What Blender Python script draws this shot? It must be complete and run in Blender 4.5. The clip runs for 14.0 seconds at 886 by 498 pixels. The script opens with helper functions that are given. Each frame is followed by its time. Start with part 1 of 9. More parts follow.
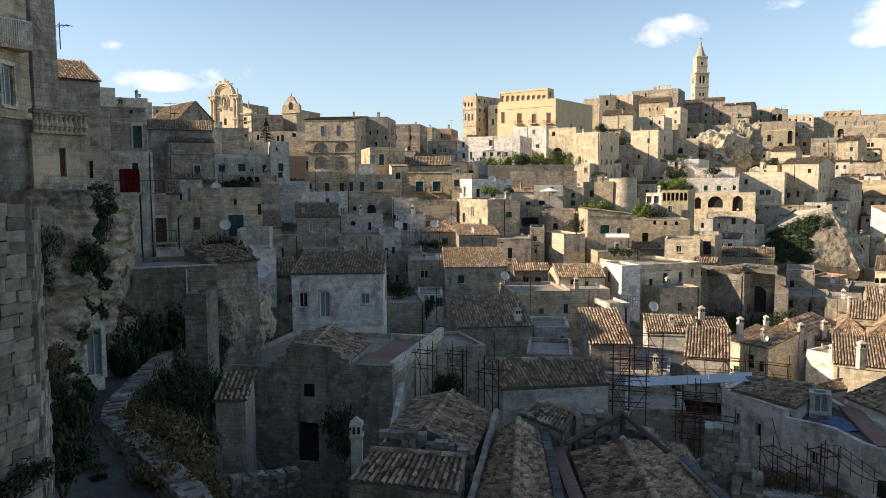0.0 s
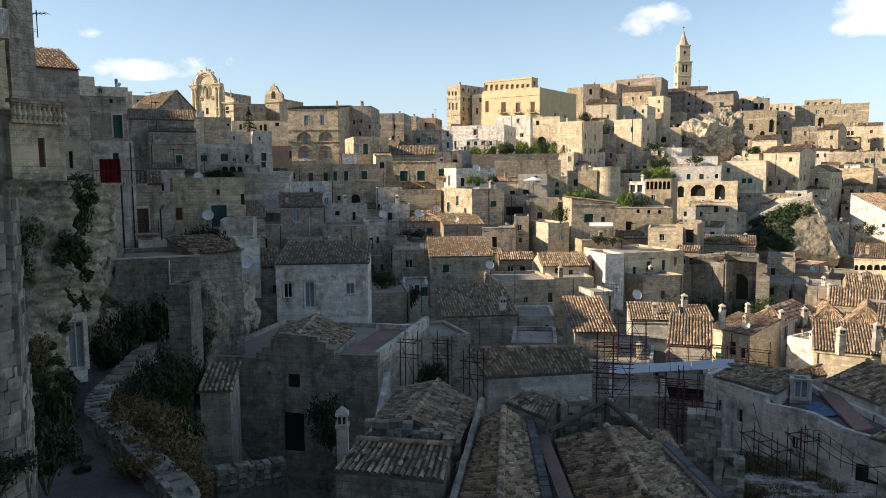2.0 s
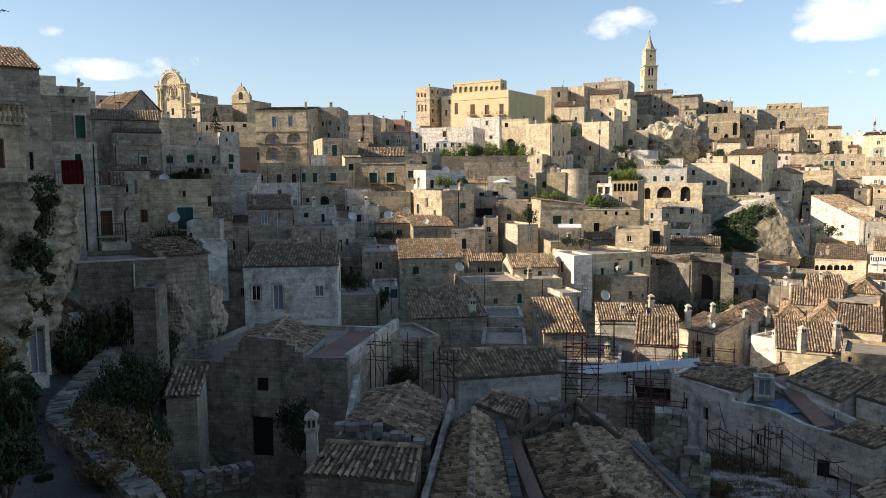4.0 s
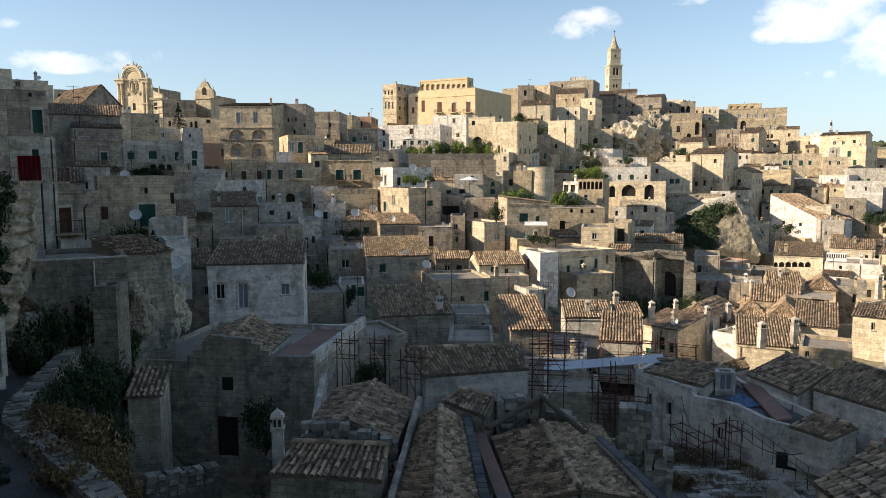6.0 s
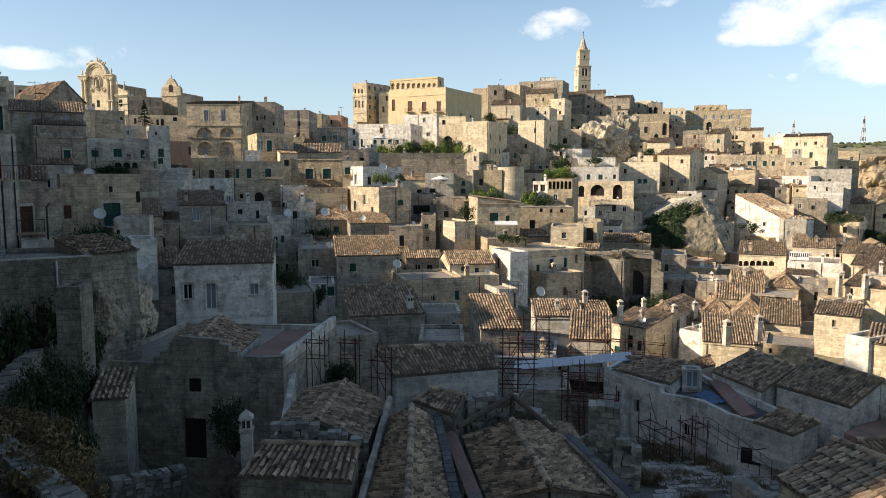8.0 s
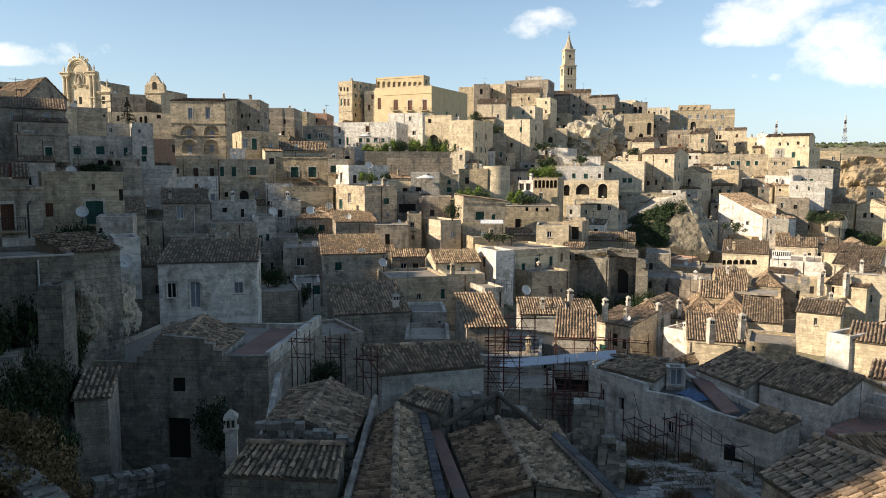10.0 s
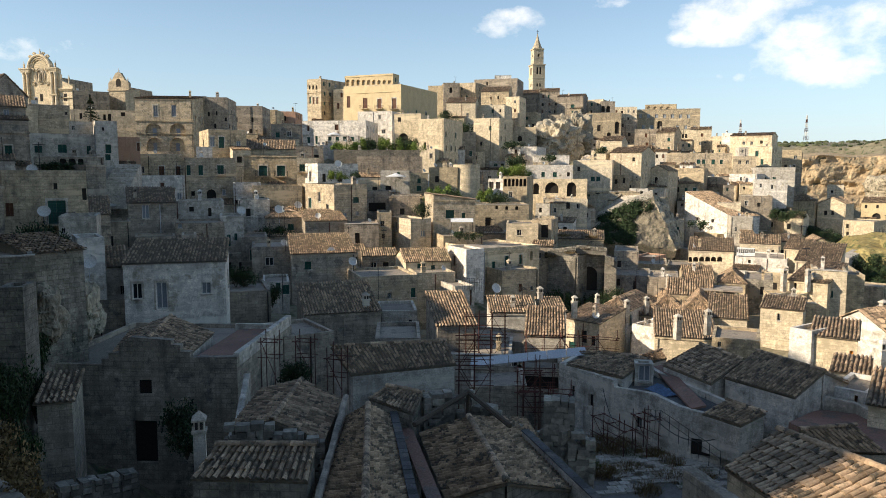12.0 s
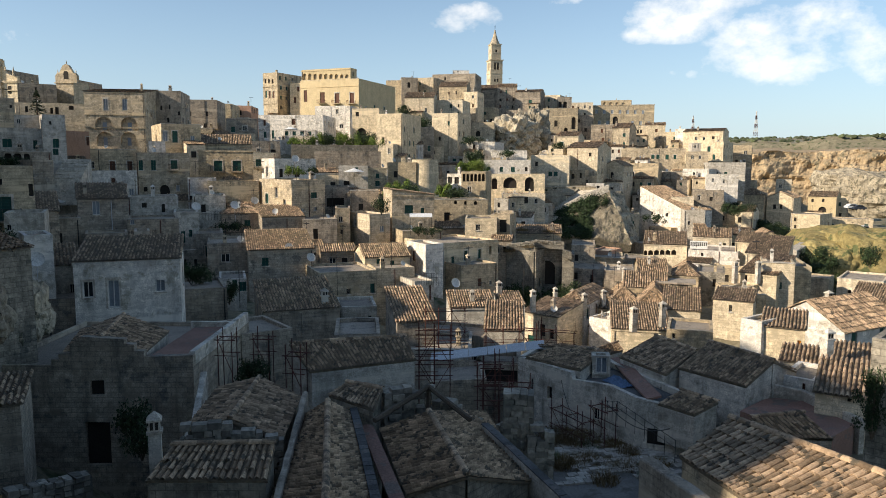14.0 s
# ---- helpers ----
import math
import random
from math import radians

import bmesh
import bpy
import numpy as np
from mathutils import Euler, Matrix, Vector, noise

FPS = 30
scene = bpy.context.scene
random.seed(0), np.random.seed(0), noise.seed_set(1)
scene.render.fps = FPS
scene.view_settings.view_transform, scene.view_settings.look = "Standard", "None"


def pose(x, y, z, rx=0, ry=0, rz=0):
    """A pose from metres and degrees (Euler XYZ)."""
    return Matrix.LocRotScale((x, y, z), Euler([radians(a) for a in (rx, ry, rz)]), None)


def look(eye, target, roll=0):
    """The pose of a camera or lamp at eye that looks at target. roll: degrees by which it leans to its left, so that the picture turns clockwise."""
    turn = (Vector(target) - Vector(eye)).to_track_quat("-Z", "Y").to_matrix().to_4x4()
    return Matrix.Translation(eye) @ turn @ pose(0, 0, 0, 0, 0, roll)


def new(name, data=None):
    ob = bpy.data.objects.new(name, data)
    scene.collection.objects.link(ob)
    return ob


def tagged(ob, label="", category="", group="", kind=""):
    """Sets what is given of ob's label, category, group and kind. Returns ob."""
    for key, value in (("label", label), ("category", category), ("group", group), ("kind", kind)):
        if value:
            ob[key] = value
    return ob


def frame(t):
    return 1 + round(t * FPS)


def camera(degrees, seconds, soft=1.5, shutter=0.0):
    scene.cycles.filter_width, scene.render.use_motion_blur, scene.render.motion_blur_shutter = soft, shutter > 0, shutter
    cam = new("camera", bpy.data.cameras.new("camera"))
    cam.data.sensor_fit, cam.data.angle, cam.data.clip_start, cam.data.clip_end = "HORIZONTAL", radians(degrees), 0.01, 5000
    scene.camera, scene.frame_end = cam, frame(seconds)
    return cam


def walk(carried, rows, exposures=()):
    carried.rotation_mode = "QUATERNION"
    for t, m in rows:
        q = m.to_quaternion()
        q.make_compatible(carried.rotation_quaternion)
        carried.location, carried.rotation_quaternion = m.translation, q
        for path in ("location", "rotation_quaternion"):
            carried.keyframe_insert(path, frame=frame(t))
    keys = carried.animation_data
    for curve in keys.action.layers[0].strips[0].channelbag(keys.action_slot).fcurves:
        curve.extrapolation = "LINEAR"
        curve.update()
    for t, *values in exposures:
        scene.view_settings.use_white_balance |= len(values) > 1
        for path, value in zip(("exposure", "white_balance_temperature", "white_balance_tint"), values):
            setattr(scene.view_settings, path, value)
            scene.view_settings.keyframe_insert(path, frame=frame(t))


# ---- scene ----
cam = camera(63.67, 14.0, 0.9)
EYE = (0.0, 0.0, 30.0)
ROWS = [
    (0.0, 84.937, 0.282, 7.365),
    (0.5, 84.637, 0.478, 7.145),
    (1.0, 84.313, 0.5, 6.96),
    (1.5, 84.116, 0.412, 6.631),
    (2.0, 84.081, 0.443, 6.114),
    (2.5, 84.045, 0.374, 5.455),
    (3.0, 84.191, 0.387, 4.841),
    (5.5, 84.156, 0.215, 1.757),
    (6.0, 84.004, 0.151, 1.042),
    (6.5, 83.952, 0.047, 0.475),
    (7.0, 84.0, -0.0, 0.0),
    (7.5, 83.984, 0.105, -0.66),
    (8.0, 83.949, -0.047, -1.316),
    (10.5, 83.751, -0.024, -2.951),
    (11.0, 83.611, 0.107, -3.665),
    (11.5, 83.719, -0.142, -4.219),
    (12.0, 83.744, -0.184, -4.846),
    (12.5, 83.561, -0.246, -5.378),
    (13.0, 83.463, -0.273, -6.18),
    (13.5, 83.386, -0.082, -7.185),
    (14.0, 83.36, -0.165, -8.145),
]
EXPOSURE = [(0.0, 0.7, 7150, 12), (7.0, 0.6, 7020, 10), (13.0, 0.5, 6880, 9), (14.0, 0.42, 6820, 9)]
walk(cam, [(t, pose(*EYE, a, b, c)) for t, a, b, c in ROWS], EXPOSURE)

# ---- sky and sun ----
SUN_EL, SUN_AZ = 27.0, -102.0      # azimuth in degrees, clockwise from +y
sun_dir = Vector((math.sin(radians(SUN_AZ)) * math.cos(radians(SUN_EL)), math.cos(radians(SUN_AZ)) * math.cos(radians(SUN_EL)), math.sin(radians(SUN_EL))))
sun = new("sun", bpy.data.lights.new("sun", "SUN"))
sun.data.energy, sun.data.angle, sun.data.color = 5.0, radians(0.6), (1.0, 0.89, 0.75)
sun.matrix_world = look(sun_dir * 100, (0, 0, 0))


def make_world():
    w = bpy.data.worlds.new("sky")
    scene.world = w
    w.use_nodes = True
    nt = w.node_tree
    nt.nodes.clear()
    N, L = nt.nodes.new, nt.links.new
    out, bg, sky = N("ShaderNodeOutputWorld"), N("ShaderNodeBackground"), N("ShaderNodeTexSky")
    sky.sky_type, sky.sun_disc = "NISHITA", False
    sky.sun_elevation, sky.sun_rotation = radians(SUN_EL), radians(SUN_AZ)
    sky.air_density, sky.dust_density, sky.ozone_density = 1.0, 0.3, 2.2
    co = N("ShaderNodeTexCoord")
    mp = N("ShaderNodeMapping")
    mp.inputs["Scale"].default_value = (1.0, 1.0, 1.5)
    L(co.outputs["Generated"], mp.inputs["Vector"])
    nz = N("ShaderNodeTexNoise")
    nz.inputs["Scale"].default_value, nz.inputs["Detail"].default_value, nz.inputs["Roughness"].default_value = 11.0, 10.0, 0.6
    L(mp.outputs[0], nz.inputs["Vector"])

    def math_node(op, a, b=None):
        n = N("ShaderNodeMath")
        n.operation = op
        for k, v in enumerate((a, b)):
            if v is None:
                continue
            if isinstance(v, (int, float)):
                n.inputs[k].default_value = v
            else:
                L(v, n.inputs[k])
        return n.outputs[0]

    cover = None
    for az, el, ra, re, s in CLOUDS:
        d = Vector((math.sin(radians(az)) * math.cos(radians(el)), math.cos(radians(az)) * math.cos(radians(el)), math.sin(radians(el))))
        right = Vector((math.cos(radians(az)), -math.sin(radians(az)), 0))
        up = right.cross(d)
        terms = []
        for axis, r in ((right, ra), (up, re)):
            dot = N("ShaderNodeVectorMath")
            dot.operation = "DOT_PRODUCT"
            L(co.outputs["Generated"], dot.inputs[0])
            dot.inputs[1].default_value = axis / math.sin(radians(r))
            terms.append(math_node("POWER", dot.outputs["Value"], 2.0))
        e = math_node("ADD", terms[0], terms[1])
        g = math_node("MULTIPLY", math_node("MAXIMUM", math_node("SUBTRACT", 1.0, e), 0.0), s)
        cover = g if cover is None else math_node("MAXIMUM", cover, g)
    dens = math_node("ADD", math_node("MULTIPLY", cover, 0.4), math_node("MULTIPLY", math_node("SUBTRACT", nz.outputs["Fac"], 0.58), 2.0))
    amount = math_node("MINIMUM", math_node("MAXIMUM", math_node("MULTIPLY", dens, 1.7), 0.0), 0.8)
    amount = math_node("MULTIPLY", amount, math_node("MINIMUM", math_node("MULTIPLY", cover, 6.0), 1.0))
    mix = N("ShaderNodeMix")
    mix.data_type = "RGBA"
    L(amount, mix.inputs["Factor"])
    hz = N("ShaderNodeMix")
    hz.data_type = "RGBA"
    sep = N("ShaderNodeSeparateXYZ")
    L(co.outputs["Generated"], sep.inputs[0])
    up_f = math_node("POWER", math_node("SUBTRACT", 1.0, math_node("MINIMUM", math_node("MAXIMUM", math_node("MULTIPLY", sep.outputs["Z"], 3.2), 0.0), 1.0)), 1.6)
    L(math_node("MULTIPLY", up_f, 0.75), hz.inputs["Factor"])
    L(sky.outputs[0], hz.inputs[6])
    hz.inputs[7].default_value = (2.7, 3.8, 5.4, 1)
    L(hz.outputs[2], mix.inputs[6])
    mix.inputs[7].default_value = (8.4, 8.2, 8.1, 1)
    L(mix.outputs[2], bg.inputs["Color"])
    bg.inputs["Strength"].default_value = 0.118
    L(bg.outputs[0], out.inputs[0])


CLOUDS = [(31.7, 8.8, 4.3, 2.7, 1.2), (36.3, 9.0, 5.4, 3.2, 1.3), (34.3, 7.5, 7.7, 2.0, 1.1), (38.8, 7.0, 2.7, 1.8, 1.1), (25.8, 10.9, 5.0, 2.0, 1.1), (27.8, 11.8, 4.1, 1.8, 1.0), (23.0, 9.9, 2.3, 0.9, 0.8), (9.5, 11.4, 3.4, 1.3, 0.75), (6.6, 10.8, 1.8, 0.6, 0.6), (17.1, 12.4, 2.7, 0.6, 0.8), (25.6, 6.9, 0.9, 0.4, 0.7), (26.9, 6.8, 0.7, 0.4, 0.65), (33.7, 5.9, 4.1, 0.6, 0.45), (-31.1, 9.9, 2.5, 0.7, 0.7), (-29.1, 7.9, 5.0, 1.0, 0.5), (-24.0, 8.6, 4.1, 1.3, 0.5), (-17.2, 8.3, 2.7, 0.8, 0.42), (-30.2, 9.7, 2.5, 0.7, 0.6)]
make_world()

# ---- materials ----
MATS = {}


def material(name, col, var=0.25, rough=0.9, scale=0.5, bump=0.3, blocks=0.0, stain=0.0, stain_col=(0.03, 0.03, 0.028), metal=0.0, island=False, patch=None, grain=14.0, spec=0.25):
    """A weathered surface: base colour with broad and fine variation, rain stains running down, block courses and relief."""
    m = bpy.data.materials.new(name)
    m.use_nodes = True
    nt = m.node_tree
    N, L = nt.nodes.new, nt.links.new
    b = nt.nodes["Principled BSDF"]
    b.inputs["Roughness"].default_value, b.inputs["Metallic"].default_value = rough, metal
    b.inputs["Specular IOR Level"].default_value = spec
    geo, info, co = N("ShaderNodeNewGeometry"), N("ShaderNodeObjectInfo"), N("ShaderNodeTexCoord")

    def noise_tex(s, detail, sx=(1, 1, 1)):
        mp = N("ShaderNodeMapping")
        mp.inputs["Scale"].default_value = sx
        L(geo.outputs["Position"], mp.inputs["Vector"])
        n = N("ShaderNodeTexNoise")
        n.inputs["Scale"].default_value, n.inputs["Detail"].default_value, n.inputs["Roughness"].default_value = s, detail, 0.62
        L(mp.outputs[0], n.inputs["Vector"])
        return n.outputs["Fac"]

    def ramp(fac, a, z):
        r = N("ShaderNodeMapRange")
        r.inputs["From Min"].default_value, r.inputs["From Max"].default_value = a, z
        L(fac, r.inputs["Value"])
        return r.outputs[0]

    def mixed(fac, a, z, kind="MIX"):
        n = N("ShaderNodeMix")
        n.data_type, n.blend_type = "RGBA", kind
        for sock, v in ((0, fac), (6, a), (7, z)):
            if isinstance(v, (int, float)):
                n.inputs[sock].default_value = v
            elif isinstance(v, tuple):
                n.inputs[sock].default_value = (*v, 1)
            else:
                L(v, n.inputs[sock])
        return n.outputs[2]

    hi = tuple(min(0.9, c * (1 + var)) for c in col)
    lo = tuple(c * (1 - var) for c in col)
    broad, fine = noise_tex(scale, 5), noise_tex(grain, 6)
    c = mixed(ramp(broad, 0.3, 0.7), lo, hi)
    if blocks:
        hue = N("ShaderNodeMath")
        hue.operation = "FRACT"
        mul = N("ShaderNodeMath")
        mul.operation = "MULTIPLY"
        mul.inputs[1].default_value = 7.31
        L(info.outputs["Random"], mul.inputs[0])
        L(mul.outputs[0], hue.inputs[0])
        g = sum(col) / 3
        c = mixed(ramp(hue.outputs[0], -0.1, 3.2), c, (g * 1.02, g * 0.98, g * 0.9))
    # every piece its own tone
    tone = N("ShaderNodeMapRange")
    tone.inputs["To Min"].default_value, tone.inputs["To Max"].default_value = 1 - var * (1.5 if island else 0.9), 1 + var * (1.3 if island else 0.6)
    if island:
        both, fr = N("ShaderNodeMath"), N("ShaderNodeMath")
        fr.operation = "FRACT"
        L(geo.outputs["Random Per Island"], both.inputs[0])
        L(info.outputs["Random"], both.inputs[1])
        L(both.outputs[0], fr.inputs[0])
        L(fr.outputs[0], tone.inputs["Value"])
    else:
        L(info.outputs["Random"], tone.inputs["Value"])
    tc = N("ShaderNodeCombineXYZ")
    for k in range(3):
        L(tone.outputs[0], tc.inputs[k])
    c = mixed(1.0, c, tc.outputs[0], "MULTIPLY")
    if patch:
        c = mixed(ramp(noise_tex(scale * 1.7 + 0.1, 4), 0.55, 0.62), c, patch)
    f2 = N("ShaderNodeMapRange")
    f2.inputs["From Min"].default_value, f2.inputs["From Max"].default_value, f2.inputs["To Min"].default_value, f2.inputs["To Max"].default_value = 0.28, 0.72, 0.6, 1.3
    L(fine, f2.inputs["Value"])
    fc = N("ShaderNodeCombineXYZ")
    for k in range(3):
        L(f2.outputs[0], fc.inputs[k])
    c = mixed(1.0, c, fc.outputs[0], "MULTIPLY")
    height = fine
    if blocks:
        br = N("ShaderNodeTexBrick")
        br.inputs["Scale"].default_value = 1.0
        br.inputs["Brick Width"].default_value, br.inputs["Row Height"].default_value, br.inputs["Mortar Size"].default_value = 0.55, 0.27, 0.018
        br.inputs["Color1"].default_value, br.inputs["Color2"].default_value, br.inputs["Mortar"].default_value = (1.2, 1.16, 1.1, 1), (0.72, 0.71, 0.7, 1), (0.42, 0.4, 0.37, 1)
        sep, com = N("ShaderNodeSeparateXYZ"), N("ShaderNodeCombineXYZ")
        L(co.outputs["Object"], sep.inputs[0])
        ad = N("ShaderNodeMath")
        L(sep.outputs["X"], ad.inputs[0])
        L(sep.outputs["Y"], ad.inputs[1])
        L(ad.outputs[0], com.inputs["X"])
        L(sep.outputs["Z"], com.inputs["Y"])
        L(com.outputs[0], br.inputs["Vector"])
        c = mixed(blocks, c, br.outputs["Color"], "MULTIPLY")
    if blocks:
        blot = N("ShaderNodeMapRange")
        blot.inputs["From Min"].default_value, blot.inputs["From Max"].default_value, blot.inputs["To Min"].default_value, blot.inputs["To Max"].default_value = 0.3, 0.7, 0.62, 1.25
        L(noise_tex(2.2, 6), blot.inputs["Value"])
        bc = N("ShaderNodeCombineXYZ")
        for k in range(3):
            L(blot.outputs[0], bc.inputs[k])
        c = mixed(1.0, c, bc.outputs[0], "MULTIPLY")
        # weathered dark crust in patches, and bands where courses were renewed
        c = mixed(ramp(noise_tex(0.75, 8, (1.0, 1.0, 1.5)), 0.53, 0.68), c, tuple(q * 0.62 for q in col))
        c = mixed(ramp(noise_tex(0.35, 6, (0.25, 0.25, 2.2)), 0.56, 0.66), c, tuple(min(0.85, q * 1.08) for q in col))
    if stain:
        s = ramp(noise_tex(1.1, 5, (1.0, 1.0, 0.16)), 0.52, 0.72)
        k = N("ShaderNodeMath")
        k.operation = "MULTIPLY"
        L(s, k.inputs[0])
        k.inputs[1].default_value = stain
        c = mixed(k.outputs[0], c, stain_col)
    L(c, b.inputs["Base Color"])
    if bump:
        bn = N("ShaderNodeBump")
        bn.inputs["Strength"].default_value, bn.inputs["Distance"].default_value = bump, 0.05
        L(height, bn.inputs["Height"])
        L(bn.outputs[0], b.inputs["Normal"])
    MATS[name] = m
    return m


material("stone", (0.58, 0.46, 0.295), 0.2, blocks=0.55, stain=0.5, patch=(0.34, 0.29, 0.21))
material("grey", (0.43, 0.355, 0.265), 0.22, blocks=0.55, stain=0.6, patch=(0.24, 0.215, 0.18))
material("white", (0.76, 0.7, 0.61), 0.14, blocks=0.2, stain=0.5, patch=(0.5, 0.45, 0.36), stain_col=(0.16, 0.14, 0.11))
material("lime", (0.6, 0.535, 0.435), 0.18, blocks=0.25, stain=0.55, patch=(0.4, 0.36, 0.29), stain_col=(0.1, 0.09, 0.075))
material("yellow", (0.62, 0.49, 0.29), 0.1, stain=0.25, stain_col=(0.2, 0.15, 0.08))
material("cream", (0.72, 0.59, 0.395), 0.18, blocks=0.4, stain=0.45, stain_col=(0.14, 0.11, 0.08))
material("pink", (0.5, 0.3, 0.2), 0.12, stain=0.3)
material("rough_wall", (0.3, 0.265, 0.205), 0.3, blocks=0.6, stain=0.55, bump=0.9, grain=6.0, patch=(0.17, 0.16, 0.13))
material("roof_tile", (0.37, 0.26, 0.165), 0.36, stain=0.0, bump=0.5, island=True, patch=(0.11, 0.09, 0.065), scale=1.3, grain=9.0)
material("roof_sheet", (0.2, 0.155, 0.105), 0.2, bump=0.5, patch=(0.17, 0.14, 0.1), scale=1.2, grain=5)
material("roof_flat", (0.33, 0.28, 0.22), 0.2, bump=0.3, patch=(0.2, 0.17, 0.14))
material("membrane", (0.1, 0.098, 0.094), 0.3, bump=0.3, patch=(0.16, 0.14, 0.12))
material("terracotta", (0.27, 0.155, 0.115), 0.2, bump=0.3, patch=(0.2, 0.15, 0.12))
material("ground_dry", (0.2, 0.175, 0.115), 0.3, bump=0.9, scale=0.12, grain=2.0, patch=(0.07, 0.085, 0.04))
material("rock", (0.33, 0.28, 0.2), 0.45, bump=1.0, scale=0.5, grain=3.5, stain=0.7, patch=(0.13, 0.12, 0.08))
material("rock_pale", (0.43, 0.37, 0.27), 0.3, bump=1.0, scale=0.4, grain=3.0, stain=0.6, patch=(0.25, 0.22, 0.16))
material("paving", (0.14, 0.13, 0.115), 0.3, bump=0.6, patch=(0.12, 0.11, 0.09))
material("shutter_green", (0.02, 0.075, 0.06), 0.2, rough=0.55, bump=0.0)
material("shutter_brown", (0.11, 0.05, 0.03), 0.2, rough=0.6, bump=0.0)
material("frame_white", (0.6, 0.58, 0.53), 0.1, rough=0.6, bump=0.0)
material("glass_dark", (0.02, 0.023, 0.026), 0.2, rough=0.08, bump=0.0, spec=0.5)
material("curtain", (0.2, 0.23, 0.26), 0.1, rough=0.4, bump=0.0, spec=0.5)
# near-black, stands in for the shade inside holes
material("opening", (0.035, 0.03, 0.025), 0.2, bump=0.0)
material("iron", (0.03, 0.028, 0.027), 0.2, rough=0.5, bump=0.0)
material("rust", (0.1, 0.035, 0.025), 0.3, rough=0.75, bump=0.0)
material("zinc", (0.5, 0.5, 0.5), 0.1, rough=0.5, bump=0.0, metal=0.3)
material("wood_old", (0.11, 0.085, 0.06), 0.3, bump=0.4)
material("red_cloth", (0.22, 0.014, 0.018), 0.15, bump=0.2)
material("blue_cloth", (0.1, 0.16, 0.25), 0.2, bump=0.2)
material("leaf", (0.03, 0.05, 0.018), 0.4, rough=0.7, island=True, bump=0.0, scale=1.0)
material("leaf_bright", (0.12, 0.17, 0.03), 0.35, rough=0.7, island=True, bump=0.0, scale=1.0)
material("grass_dry", (0.16, 0.11, 0.05), 0.4, rough=0.9, island=True, bump=0.0)
material("paving_stone", (0.4, 0.36, 0.3), 0.25, bump=0.6, grain=6.0, patch=(0.25, 0.23, 0.18))
material("weed_green", (0.07, 0.1, 0.03), 0.4, rough=0.8, island=True, bump=0.0)
material("orange_door", (0.6, 0.22, 0.03), 0.1, bump=0.0)
material("white_paint", (0.75, 0.74, 0.7), 0.05, rough=0.5, bump=0.0)
material("car_dark", (0.05, 0.06, 0.08), 0.3, rough=0.25, bump=0.0, spec=0.5)

# ---- building kit ----
rng = random.Random(7)
CLUTTER = []
BASES = []          # (x, y, ground height) that the hillside follows


def part(name, bm, mat, parent=None, label="", m=None, smooth=False):
    if isinstance(bm, bmesh.types.BMesh):
        me = bpy.data.meshes.new(name)
        bm.to_mesh(me)
        bm.free()
    else:
        me = bm
    if mat and not me.materials:
        me.materials.append(MATS[mat])
    if smooth:
        me.polygons.foreach_set("use_smooth", [True] * len(me.polygons))
    ob = new(name, me)
    if parent:
        ob.parent = parent
    if m is not None:
        ob.matrix_basis = m
    if label:
        tagged(ob, label)
    return ob


def quad(bm, *pts):
    return bm.faces.new([bm.verts.new(p) for p in pts])


def box(bm, x0, y0, z0, x1, y1, z1):
    v = [bm.verts.new((x, y, z)) for z in (z0, z1) for y in (y0, y1) for x in (x0, x1)]
    for f in ((0, 2, 3, 1), (4, 5, 7, 6), (0, 1, 5, 4), (1, 3, 7, 5), (3, 2, 6, 7), (2, 0, 4, 6)):
        bm.faces.new([v[i] for i in f])


def bar(bm, a, b, r, sides=6):
    a, b = Vector(a), Vector(b)
    d = (b - a).normalized()
    s = d.cross(Vector((0, 0, 1)) if abs(d.z) < 0.9 else Vector((1, 0, 0))).normalized()
    u = d.cross(s)
    rings = [[bm.verts.new(p + r * (math.cos(2 * math.pi * k / sides) * s + math.sin(2 * math.pi * k / sides) * u)) for k in range(sides)] for p in (a, b)]
    for k in range(sides):
        bm.faces.new((rings[0][k], rings[0][(k + 1) % sides], rings[1][(k + 1) % sides], rings[1][k]))
    bm.faces.new(rings[0][::-1])
    bm.faces.new(rings[1])


def lathe(bm, prof, sides=12, centre=(0, 0)):
    rings = [[bm.verts.new((centre[0] + r * math.cos(2 * math.pi * k / sides), centre[1] + r * math.sin(2 * math.pi * k / sides), z)) for k in range(sides)] for r, z in prof]
    for a, b in zip(rings, rings[1:]):
        for k in range(sides):
            bm.faces.new((a[k], a[(k + 1) % sides], b[(k + 1) % sides], b[k]))
    bm.faces.new(rings[0][::-1])
    bm.faces.new(rings[-1])


def unit_mesh(name, mat, boxes):
    bm = bmesh.new()
    for b in boxes:
        box(bm, *b)
    me = bpy.data.meshes.new(name)
    bm.to_mesh(me)
    bm.free()
    me.materials.append(MATS[mat])
    return me


def frame_boxes(t=0.08):
    return [(0, 0, 0, t, 1, 1), (1 - t, 0, 0, 1, 1, 1), (t, 0, 0, 1 - t, 1, t * .7), (t, 0, 1 - t * .7, 1 - t, 1, 1), (0.5 - t / 2, 0, t * .7, 0.5 + t / 2, 1, 1 - t * .7)]


